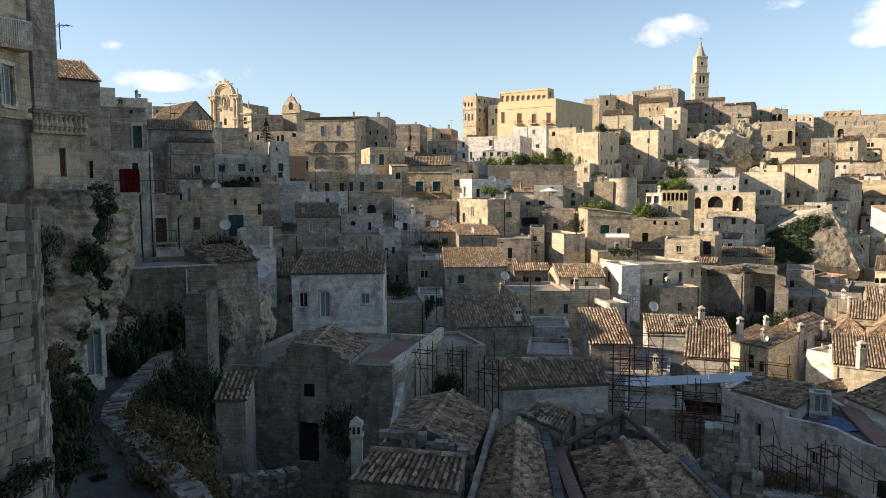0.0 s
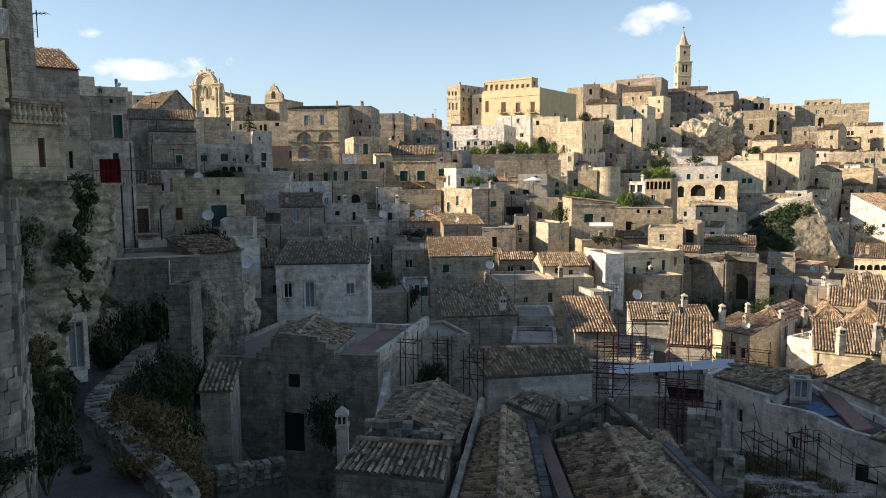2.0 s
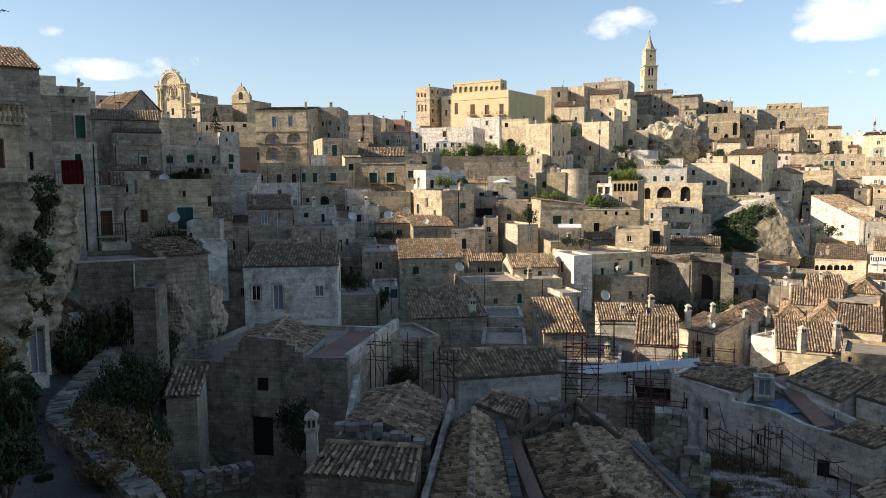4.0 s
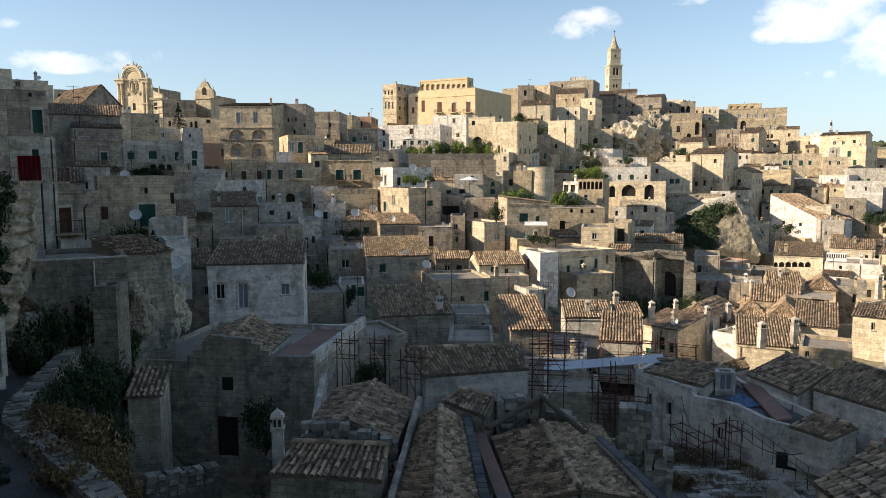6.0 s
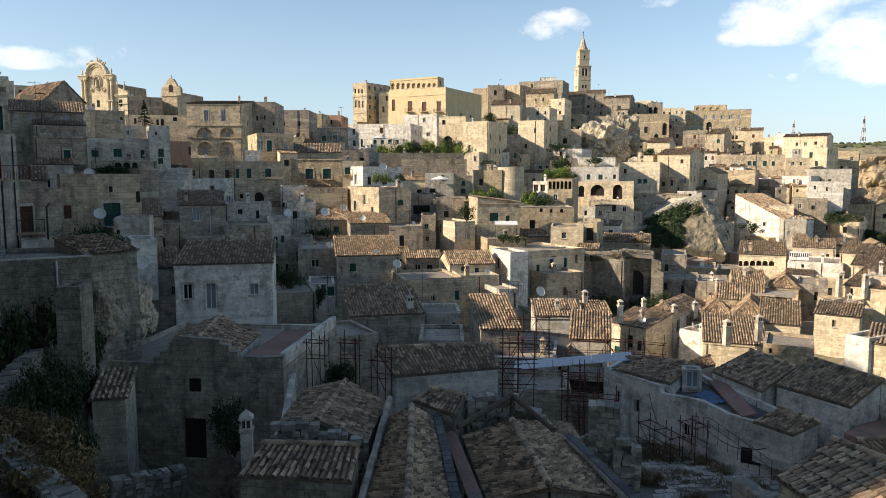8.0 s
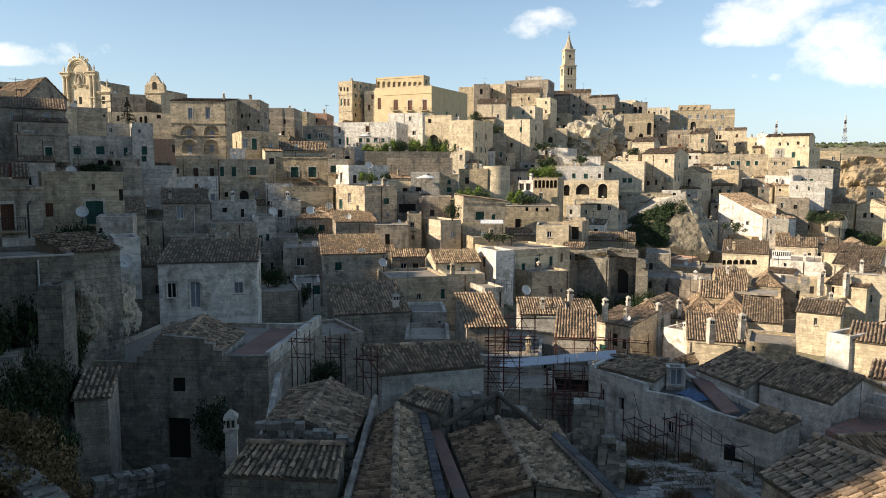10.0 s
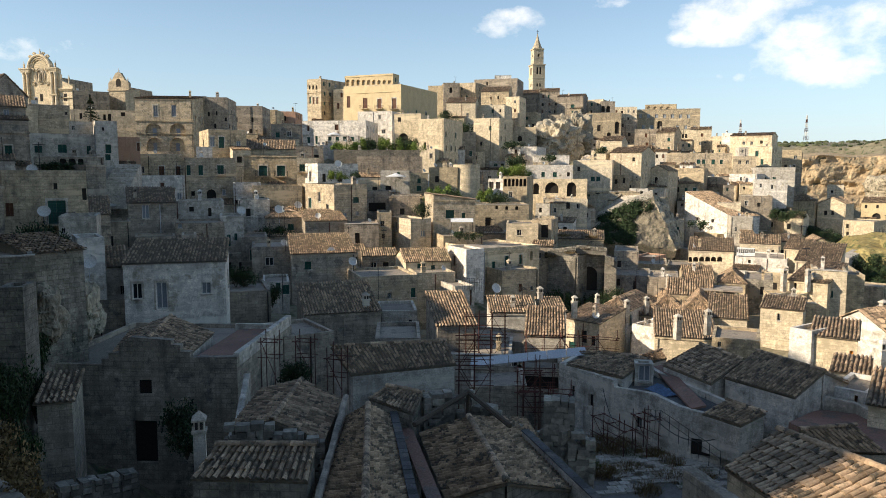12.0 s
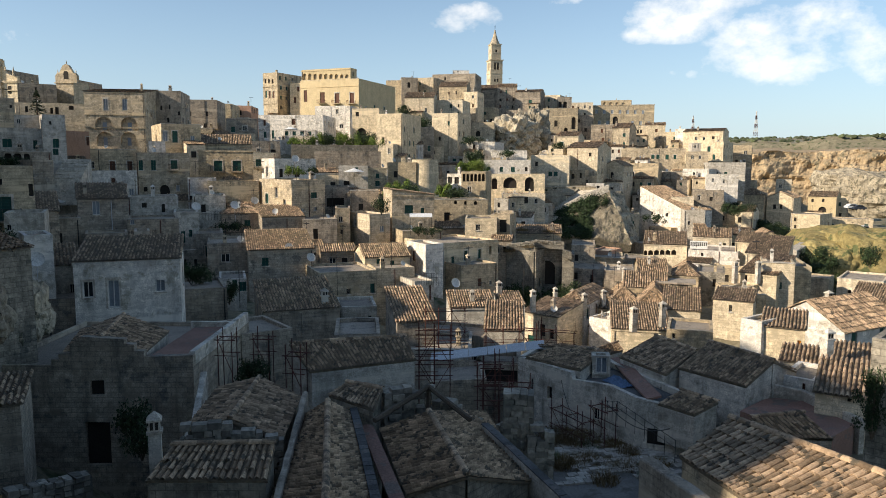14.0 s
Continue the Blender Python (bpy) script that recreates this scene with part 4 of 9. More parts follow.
def round_bastion(x, y, z, r, h):
    base = new("round_bastion")
    base.matrix_world = pose(x, y, z)
    tagged(base, "round tufa tower wall with plain battered face", "tower")
    BASES.append((x, y, z))
    bm = bmesh.new()
    lathe(bm, [(r * 1.08, -5), (r * 1.05, 0), (r, h), (r - .4, h), (r - .4, h - .6)], 36)
    part("wall", bm, "cream", base, smooth=False)


def prism_ground(name, pts, z, drop, mat, label, category, kind="structure"):
    bm = bmesh.new()
    t = [bm.verts.new((px, py, z)) for px, py in pts]
    b = [bm.verts.new((px, py, z - drop)) for px, py in pts]
    bm.faces.new(t)
    for i in range(len(pts)):
        bm.faces.new((t[i], b[i], b[(i + 1) % len(pts)], t[(i + 1) % len(pts)]))
    bmesh.ops.recalc_face_normals(bm, faces=bm.faces)
    ob = part(name, bm, mat)
    tagged(ob, label, category, kind=kind)
    return ob


def steps(x, y, z, yaw, n, w, tread=0.6, riser=0.17):
    base = new("stairway")
    base.matrix_world = pose(x, y, z, 0, 0, yaw)
    tagged(base, "long stone stairway between the houses", "stairs")
    for k in range(n):
        bm = bmesh.new()
        box(bm, 0, k * tread, k * riser - 3, w, (k + 1) * tread + .1, (k + 1) * riser)
        part("step", bm, "lime", base)


def tuft(x, y, z, r, h, mat="grass_dry", label="dry yellow grass and weeds on the bank"):
    base = new("grass_clump")
    base.matrix_world = pose(x, y, z, 0, 0, (x * 91) % 360)
    tagged(base, label, "grass", kind="stuff")
    key = ("tuft", mat)
    if key not in LEAF_MESH:
        q = random.Random(9)
        bm = bmesh.new()
        for _ in range(420):
            a, d = q.uniform(0, 6.28), q.random() ** .5
            p = Vector((d * math.cos(a), d * math.sin(a), -.05))
            tip = p + Vector((q.gauss(0, .25), q.gauss(0, .25), q.uniform(.4, 1.0) * (1.1 - d * .5)))
            s = Vector((q.gauss(0, 1), q.gauss(0, 1), 0)).normalized() * .022
            bm.faces.new([bm.verts.new(v) for v in (p - s, p + s, tip)])
        me = bpy.data.meshes.new("blades")
        bm.to_mesh(me)
        bm.free()
        me.materials.append(MATS[mat])
        LEAF_MESH[key] = me
    part("blades", LEAF_MESH[key], None, base, m=Matrix.Diagonal((r, r, h, 1)))


def cable(a, b, sag=0.6, r=0.02):
    bm = bmesh.new()
    a, b = Vector(a), Vector(b)
    pts = [a.lerp(b, k / 12) - Vector((0, 0, sag * 4 * (k / 12) * (1 - k / 12))) for k in range(13)]
    for p, q in zip(pts, pts[1:]):
        bar(bm, p, q, r, 5)
    tagged(part("cable", bm, "iron"), "thin black overhead cable", "cable", "cables")


material("knoll", (0.3, 0.24, 0.1), 0.3, bump=0.9, scale=0.2, grain=2.0, patch=(0.1, 0.11, 0.045))


def baluster(x, y, z):
    bm = bmesh.new()
    lathe(bm, [(.12, 0), (.12, .08), (.06, .14), (.13, .32), (.07, .55), (.055, .62), (.11, .68), (.11, .76)], 12)
    tagged(part("baluster", bm, "stone", m=pose(x, y, z)), "eroded turned stone baluster on the terrace edge", "baluster", "balustrade")


def coping(a, b):
    a, b = Vector(a), Vector(b)
    bm = bmesh.new()
    d = (b - a)
    s = Vector((-d.y, d.x, 0)).normalized() * .2
    lo, hi = Vector((0, 0, -.0)), Vector((0, 0, .16))
    v = [bm.verts.new(p) for p in (a - s, b - s, b + s, a + s, a - s + hi, b - s + hi, b + s + hi, a + s + hi)]
    for f in ((0, 1, 5, 4), (1, 2, 6, 5), (2, 3, 7, 6), (3, 0, 4, 7), (4, 5, 6, 7), (3, 2, 1, 0)):
        bm.faces.new([v[i] for i in f])
    tagged(part("handrail", bm, "grey"), "heavy stone coping over worn balusters", "handrail")


def hanging_cloth(x, y, z, yaw, w, h):
    bm = bmesh.new()
    n = 24
    V = [[bm.verts.new((w * i / n, .06 * math.sin(i * 1.3) - .02 * j, h * j / 6)) for i in range(n + 1)] for j in range(7)]
    for j in range(6):
        for i in range(n):
            bm.faces.new((V[j][i], V[j][i + 1], V[j + 1][i + 1], V[j + 1][i]))
    bmesh.ops.solidify(bm, geom=bm.faces[:], thickness=0.02)
    tagged(part("hanging_cloth", bm, "red_cloth", m=pose(x, y, z, 0, 0, yaw)), "bright red cloth hung over the balcony", "cloth")


def downpipe(x, y, z, h):
    bm = bmesh.new()
    bar(bm, (0, 0, -h), (0, 0, 0), .07, 8)
    bar(bm, (0, 0, 0), (0, .4, .25), .07, 8)
    tagged(part("downpipe", bm, "iron", m=pose(x, y, z)), "dark metal downpipe on a stone wall", "pipe")


def tarp_heap(x, y, z):
    bm = bmesh.new()
    bmesh.ops.create_grid(bm, x_segments=26, y_segments=20, size=1.0)
    for v in bm.verts:
        p = v.co
        k = max(0, 1 - p.length)
        v.co.z = .9 * k ** .5 * (0.6 + .7 * noise.noise(p * 3)) + .12 * noise.noise(p * 9)
        v.co.x *= .5
        v.co.y *= .9
        v.co.z *= .55
    tagged(part("tarpaulin", bm, "blue_cloth", m=pose(x, y, z, 0, 0, 20)), "crumpled blue tarpaulin heap on a flat roof", "tarpaulin")


def timber_frame(a, b, c):
    base = new("roof_truss")
    a, b, c = map(Vector, (a, b, c))
    base.matrix_world = Matrix.Translation(b)
    tagged(base, "bare dark timber truss of an unroofed ruin", "truss")
    for p, q in ((a, b), (b, c), (b, b - Vector((0, 0, 1.2)))):
        bm = bmesh.new()
        bar(bm, p - b, q - b, .11, 6)
        part("beam", bm, "wood_old", base)



def paved_terrace(o, yaw, cols, rows, w, d):
    """Rows of worn paving slabs, uneven and some of them missing, under the terrace as its parts."""
    base = new("terrace_paving")
    base.matrix_world = pose(*o, 0, 0, yaw)
    tagged(base, "worn stone paving slabs with weeds in the joints", "paving")
    meshes = []
    for k in range(6):
        q = random.Random(k + 40)
        bm = bmesh.new()
        box(bm, -w * .47, -d * .46, -.2, w * .47, d * .46, .05)
        for v in bm.verts:
            v.co += Vector((q.uniform(-.035, .035), q.uniform(-.03, .03), q.uniform(-.012, .02)))
        me = bpy.data.meshes.new("paving_slab")
        bm.to_mesh(me)
        bm.free()
        me.materials.append(MATS["paving_stone"])
        meshes.append(me)
    q = random.Random(3)
    for j in range(rows):
        for i in range(cols):
            if noise.noise(Vector((i * .23, j * .27, 4.0))) > .22 or q.random() < .05:
                continue
            part("paving_slab", q.choice(meshes), None, base, m=pose((i + .5 * (j % 2)) * w, j * d, q.uniform(-.01, .05), q.uniform(-3, 3), q.uniform(-3, 3), q.uniform(-4, 4)))


def banner(a, b, h):
    """A painted board with a row of letters, drawn as bars."""
    a, b = Vector(a), Vector(b)
    d = b - a
    base = new("painted_board")
    base.matrix_world = Matrix.Translation(a) @ Matrix.Rotation(math.atan2(d.y, d.x), 4, "Z")
    tagged(base, "white board with dark lettering on a roof terrace", "sign")
    bm = bmesh.new()
    box(bm, 0, 0, -.3, d.length, .08, h)
    part("board", bm, "white_paint", base)
    n = 9
    for i in range(n):
        bm = bmesh.new()
        w = d.length / n
        box(bm, i * w + w * .25, -.02, h * .2, i * w + w * .8, .002, h * .8)
        part("bar", bm, "iron", base)


def awning(a, b, depth):
    a, b = Vector(a), Vector(b)
    d = b - a
    base = new("awning")
    base.matrix_world = Matrix.Translation(a) @ Matrix.Rotation(math.atan2(d.y, d.x), 4, "Z")
    tagged(base, "pale canvas awning over a terrace", "awning", "awnings")
    L = d.length
    bm = bmesh.new()
    extrude_profile(bm, [(0, 0), (L, 0), (L, .06), (0, .06)], -depth, 0)
    for v in bm.verts:
        v.co.z += .35 * (v.co.y + depth) / depth
    part("canvas", bm, "white_paint", base)
    for u in (.1, L - .1):
        bm = bmesh.new()
        bar(bm, (u, -depth + .1, -2.3), (u, -depth + .1, .02), .03)
        part("post", bm, "iron", base)


def parasol(x, y, z, r):
    base = new("parasol")
    base.matrix_world = pose(x, y, z)
    tagged(base, "white open parasol on a roof terrace", "parasol", "parasols")
    bm = bmesh.new()
    bar(bm, (0, 0, -.5), (0, 0, 2.3), .03)
    part("pole", bm, "iron", base)
    bm = bmesh.new()
    lathe(bm, [(r, 1.85), (r * .5, 2.15), (.05, 2.4), (.02, 2.36), (r * .5, 2.1), (r, 1.8)], 10)
    part("canopy", bm, "white_paint", base)


def pergola(a, b, depth):
    a, b = Vector(a), Vector(b)
    d = b - a
    base = new("pergola")
    base.matrix_world = Matrix.Translation(a) @ Matrix.Rotation(math.atan2(d.y, d.x), 4, "Z")
    tagged(base, "cream pillared loggia with a flat tiled canopy", "pergola")
    L = d.length
    for u in (0, L / 2 - .2, L - .4):
        for v in (0, depth):
            bm = bmesh.new()
            box(bm, u, v, -2, u + .42, v + .42, 2.1)
            part("pillar", bm, "cream", base)
    bm = bmesh.new()
    box(bm, -.4, -.4, 2.1, L + .4, depth + .8, 2.3)
    part("canopy", bm, "roof_flat", base)


def block_wall(points, th=0.5, drop=2.5, seed=1, label="ruined wall of squared tufa blocks", ragged=0.6, name="ruined_wall"):
    """A broken wall of squared stones along points (x, y, z of its top): courses of single blocks, the top ones missing here and there."""
    base = new(name)
    o = Vector(points[0])
    base.matrix_world = Matrix.Translation(o)
    tagged(base, label, "wall", "ruined walls")
    r = random.Random(seed)
    core, rest = bmesh.new(), bmesh.new()
    for a, b in zip(points, points[1:]):
        a, b = Vector(a) - o, Vector(b) - o
        d = Vector((b.x - a.x, b.y - a.y, 0))
        n = Vector((-d.y, d.x, 0)).normalized()
        L = d.length
        e = d.normalized()
        rows = int(drop / 0.26)
        for j in range(rows):
            u = -r.uniform(0, .3)
            while u < L:
                w = r.uniform(.32, .62)
                u0, u1 = max(u, 0), min(u + w, L)
                u += w
                if u1 - u0 < .1:
                    continue
                k = (u0 + u1) / 2 / L
                top = a.z + (b.z - a.z) * k - ragged * abs(noise.noise(Vector((a.x + e.x * u0, a.y + e.y * u0, seed)) * 0.9)) * 2
                z1 = top - j * .26
                if j < 2 and r.random() < .25 * min(1, ragged * 2):
                    continue
                out = r.uniform(-.03, .03)
                lo = Vector((a.x, a.y, 0)) + n * out
                c = [lo + e * (q + .012 * sg) + n * (t * th / 2) + Vector((0, 0, zz)) for zz in (z1 - .25, z1 + r.uniform(-.01, .02)) for t in (-1, 1) for q, sg in ((u0, 1), (u1, -1))]
                v = [rest.verts.new(p + Vector((r.uniform(-.015, .015), r.uniform(-.015, .015), r.uniform(-.012, .012)))) for p in c]
                for f in ((0, 2, 3, 1), (4, 5, 7, 6), (0, 1, 5, 4), (1, 3, 7, 5), (3, 2, 6, 7), (2, 0, 4, 6)):
                    rest.faces.new([v[i] for i in f])
        m = [core.verts.new(p) for p in (Vector((a.x, a.y, a.z - ragged - .5)), Vector((b.x, b.y, b.z - ragged - .5)), Vector((b.x, b.y, b.z - drop)), Vector((a.x, a.y, a.z - drop)))]
        core.faces.new(m)
    tagged(part("blocks", rest, "stone_loose", base), kind="stuff")
    part("core", core, "rough_wall", base)
    return base


def plaster_wall(points, th=0.3, drop=2.5, mat="lime", label="thin plastered parapet wall between tiled roofs", cap=None):
    """A thin wall with a worn rounded top along points (x, y, z of its top)."""
    base = new("parapet_wall")
    o = Vector(points[0])
    base.matrix_world = Matrix.Translation(o)
    tagged(base, label, "wall", "parapet walls")
    bm = bmesh.new()
    pts = []
    for a, b in zip(points, points[1:]):
        a, b = Vector(a), Vector(b)
        k = max(1, int((b - a).length / .35))
        pts += [a.lerp(b, i / k) for i in range(k)]
    pts.append(Vector(points[-1]))
    prof = [(-.5, -drop), (-.5, -.04), (-.42, 0), (0, .015), (.42, 0), (.5, -.04), (.5, -drop)]
    rings = []
    for i, p in enumerate(pts):
        d = pts[min(i + 1, len(pts) - 1)] - pts[max(i - 1, 0)]
        n = Vector((-d.y, d.x, 0)).normalized()
        rings.append([bm.verts.new(p - o + n * (th * q) + Vector((0, 0, z)) + noise.noise_vector(p * 1.7 + Vector((q, z, 0))) * .04) for q, z in prof])
    for a, b in zip(rings, rings[1:]):
        for i in range(len(prof) - 1):
            bm.faces.new((a[i], b[i], b[i + 1], a[i + 1]))
    bm.faces.new(rings[0])
    bm.faces.new(rings[-1][::-1])
    part("wall", bm, mat, base)
    if cap:
        r = random.Random(len(pts))
        for a, b in zip(pts, pts[1:]):
            cb = bmesh.new()
            d = (b - a) * .47
            n = Vector((-d.y, d.x, 0)).normalized() * (th * .62)
            m = (a + b) / 2 - o + Vector((0, 0, .03 + r.uniform(0, .02)))
            v = [cb.verts.new(m + d * x + n * y + Vector((0, 0, z))) for z in (0, .05) for x, y in ((-1, -1), (1, -1), (1, 1), (-1, 1))]
            for f in ((3, 2, 1, 0), (4, 5, 6, 7), (0, 1, 5, 4), (1, 2, 6, 5), (2, 3, 7, 6), (3, 0, 4, 7)):
                cb.faces.new([v[i] for i in f])
            part("cap_slab", cb, cap, base)
    return base


def outline_house(points, foot, mat, roofmat, openings=None, label="", cat="house", th=0.3, sink=0.35, name="house"):
    """A house on any outline: points are (x, y, z of the wall's top), anticlockwise seen from above; openings by wall number."""
    base = new(name)
    o = Vector((points[0][0], points[0][1], foot))
    base.matrix_world = Matrix.Translation(o)
    tagged(base, label, cat, "houses of the old town")
    P = [Vector(p) - o for p in points]
    bm, rm, fits = bmesh.new(), bmesh.new(), []
    n = len(P)
    for i in range(n):
        a, b = P[i], P[(i + 1) % n]
        d = Vector((b.x - a.x, b.y - a.y, 0))
        L, ux = d.length, d.normalized()
        nr = Vector((ux.y, -ux.x, 0))
        h = max(a.z, b.z)
        got = wall_face(bm, (a.x, a.y, 0), ux, nr, L, h, (openings or {}).get(i, []))
        fits += [((a.x, a.y, 0), ux, nr, g) for g in got]
        for v in bm.verts:
            if abs(v.co.z - h) < 1e-4 and abs((v.co - Vector((a.x, a.y, 0))).dot(nr)) < 1e-3:
                k = min(1, max(0, (v.co - Vector((a.x, a.y, 0))).dot(ux) / L))
                v.co.z = a.z + (b.z - a.z) * k
        i0, i1 = a - nr * th, b - nr * th
        dn = Vector((0, 0, -sink - .1))
        quad(bm, a, b, i1, i0)
        quad(bm, i0, i1, i1 + dn, i0 + dn)
        BASES.append((points[i][0], points[i][1], foot))
    part("wall", bm, mat, base)
    rm.faces.new([rm.verts.new(p - Vector((0, 0, sink))) for p in P])
    bmesh.ops.triangulate(rm, faces=rm.faces[:])
    part("roof", rm, roofmat, base)
    for f in fits:
        fit_window(base, *f)
    return base


def surface(u, v, corners, amp, freq, seed):
    """A point of a rough face between four corners: lower left, lower right, upper left, upper right."""
    a, b, c, d = map(Vector, corners)
    p = a.lerp(b, u).lerp(c.lerp(d, u), v)
    n = (b - a).cross(c - a).normalized()
    k = noise.fractal(p * freq + Vector((seed, 0, 0)), 0.9, 2.1, 5) + 0.5 * noise.noise(Vector((p.x * freq * .3, p.y * freq * .3, p.z * freq * 3 + seed)))
    return p + n * k * amp, n


def rough_face(name, corners, nu, nv, amp, freq, mat, label, seed=0.0, cat="rock", kind=""):
    bm = bmesh.new()
    V = [[bm.verts.new(surface(i / nu, j / nv, corners, amp, freq, seed)[0]) for i in range(nu + 1)] for j in range(nv + 1)]
    for j in range(nv):
        for i in range(nu):
            bm.faces.new((V[j][i], V[j][i + 1], V[j + 1][i + 1], V[j + 1][i]))
    # a body behind the face
    a, b, c, d = map(Vector, corners)
    back = (b - a).cross(c - a).normalized() * -max(1.5, amp * 3)
    for edge in (V[0], V[-1], [r[0] for r in V], [r[-1] for r in V]):
        w = [bm.verts.new(v.co + back) for v in edge]
        for i in range(len(edge) - 1):
            bm.faces.new((edge[i], edge[i + 1], w[i + 1], w[i]))
    bmesh.ops.recalc_face_normals(bm, faces=bm.faces)
    return tagged(part(name, bm, mat), label, cat, "rock outcrops", kind)


def grown_over(corners, amp, freq, seed, n, size, where, mat="leaf"):
    """Scrub that clings to a rough face, in the part of it that where(u, v) allows: many leaves in uneven tufts."""
    r = random.Random(int(seed * 10) + n)
    bm = bmesh.new()
    made = tries = 0
    while made < n and tries < n * 20:
        tries += 1
        u, v = r.random(), r.random()
        if not where(u, v) or noise.noise(Vector((u * 6, v * 5, seed))) < -.1:
            continue
        p, nm = surface(u, v, corners, amp, freq, seed)
        nm = nm if nm.dot(-p) > 0 else -nm
        s = r.uniform(.4, 1.2) * size
        leaf = .2 if size > .7 else .08
        for _ in range(60 if size > .7 else 150):
            d = Vector((r.gauss(0, 1), r.gauss(0, 1), r.gauss(0, .8))).normalized() * s * r.random() ** .4
            c = p + nm * s * .25 + d
            a = Vector((r.gauss(0, 1), r.gauss(0, 1), r.gauss(0, 1))).normalized() * leaf
            b = a.cross(d).normalized() * leaf * .6
            quad(bm, c - a, c - b, c + a, c + b)
        made += 1
    tagged(part("scrub", bm, mat), "dark scrub clinging to the rocky bank", "scrub", kind="stuff")


# ---- the town ----
house(-36.05, 55.29, 30.70, 39.4, 3.95, 9.0, 6.00, 'flat', 'grey', [(2.89, 2.67, 0.68, 1.87, 'g'), (2.69, 5.5, 0.25, 0.33, 'o')])
house(-34.10, 50.58, 28.82, 36.7, 4.98, 6.0, 3.99, 'flat', 'lime', [(3.44, 2.35, 0.43, 0.73, 'g')])
house(-45.49, 79.97, 33.88, 27.4, 7.27, 9.0, 2.85, 'gable', 'grey', [(1.89, 1.68, 0.4, 0.92, 'w'), (5.16, 1.66, 0.53, 0.94, 'w')], rise=1.6)
house(-40.77, 75.72, 30.37, 26.7, 4.97, 6.0, 3.37, 'flat', 'grey', [(2.76, 0.85, 0.6, 1.2, 'g')], trim=[3.3])
house(-54.45, 104.68, 38.32, 51.2, 5.79, 12.0, 1.94, 'gablef', 'grey', [(2.66, 1.02, 0.46, 0.62, 'o')], rise=3.0)
house(-58.98, 106.79, 39.63, 18.2, 3.30, 8.0, 1.64, 'flat', 'yellow', [])
house(-80.33, 126.68, 43.08, 30.8, 8.18, 10.0, 3.11, 'flat', 'cream', [(1.12, 0.63, 0.75, 1.03, 'g'), (3.85, 0.53, 0.9, 1.26, 'o'), (6.29, 0.69, 0.82, 1.5, 'b')])
house(-85.46, 152.72, 45.18, 28.1, 7.00, 10.0, 2.93, 'flat', 'cream', [(0.77, 0.62, 0.94, 1.39, 'b'), (3.89, 0.82, 0.9, 1.04, 'o')])
house(-57.03, 122.36, 34.42, 23.7, 6.04, 12.0, 6.07, 'flat', 'stone', [(1.1, 4.78, 0.33, 0.46, 'o'), (5.34, 4.62, 0.34, 0.47, 'o')])
house(-81.20, 199.08, 44.90, 21.0, 8.78, 15.0, 5.82, 'flat', 'grey', [(3.81, 4.13, 0.4, 0.91, 'o')])
house(-66.66, 161.81, 38.61, 6.2, 13.79, 12.0, 4.25, 'flat', 'cream', [(1.73, 2.27, 0.56, 1.25, 'o'), (6.5, 2.05, 0.57, 1.25, 'o'), (7.48, 1.93, 0.68, 1.5, 'o'), (10.08, 2.96, 0.96, 0.87, 'o')])
house(-64.46, 189.33, 45.19, 18.3, 3.38, 8.0, 4.80, 'flat', 'cream', [])
house(-46.85, 142.50, 31.81, 1.2, 10.70, 12.0, 11.71, 'shed', 'stone', [(3.34, 8.3, 0.82, 2.2, 'w'), (6.66, 8.31, 0.93, 2.2, 'w'), (1.79, 4.66, 3.03, 2.43, 'A'), (6.23, 4.67, 3.04, 2.43, 'A'), (1.92, 1.78, 2.81, 2.55, 'A'), (6.15, 1.78, 2.82, 2.55, 'A')], rise=1.6, label='long palazzo with two storeys of arched loggias', cat='palazzo', trim=[5.0, 7.4])
house(-38.80, 152.13, 30.75, 1.0, 7.16, 10.0, 14.04, 'flat', 'grey', [(1.27, 10.52, 0.67, 1.52, 'w'), (3.14, 10.17, 0.45, 0.94, 'o'), (1.39, 6.52, 0.56, 1.3, 'o'), (4.38, 7.82, 0.45, 0.94, 'o'), (6.55, 9.23, 0.46, 0.82, 'o'), (4.8, 10.41, 0.33, 0.94, 'o')])
house(-34.89, 168.42, 36.08, -1.6, 7.70, 10.0, 8.47, 'flat', 'grey', [(1.45, 4.83, 0.64, 1.04, 'o'), (5.16, 4.82, 0.51, 1.04, 'o'), (4.71, 2.35, 0.65, 0.91, 'o')])
house(-29.92, 182.56, 37.44, -3.3, 3.90, 10.0, 7.48, 'flat', 'stone', [(0.85, 4.56, 0.83, 1.13, 'd'), (0.97, 1.5, 0.65, 1.43, 'd')])
house(-27.83, 193.00, 39.37, -4.5, 5.21, 10.0, 5.97, 'flat', 'pink', [(1.91, 3.57, 0.9, 1.2, 'o')])
house(-24.60, 163.16, 34.24, 7.4, 6.75, 10.0, 5.95, 'flat', 'grey', [(1.1, 2.99, 0.82, 1.16, 'g'), (3.51, 3.31, 0.93, 1.11, 'd')])
house(-30.09, 128.52, 33.04, 23.8, 6.53, 9.0, 3.99, 'flat', 'stone', [(1.77, 0.83, 0.87, 2.0, 'g'), (4.81, 1.07, 0.7, 1.01, 'w'), (0.27, 1.01, 0.76, 1.79, 'w')])
house(-30.41, 121.24, 31.92, 13.5, 2.51, 5.0, 1.89, 'flat', 'white', [])
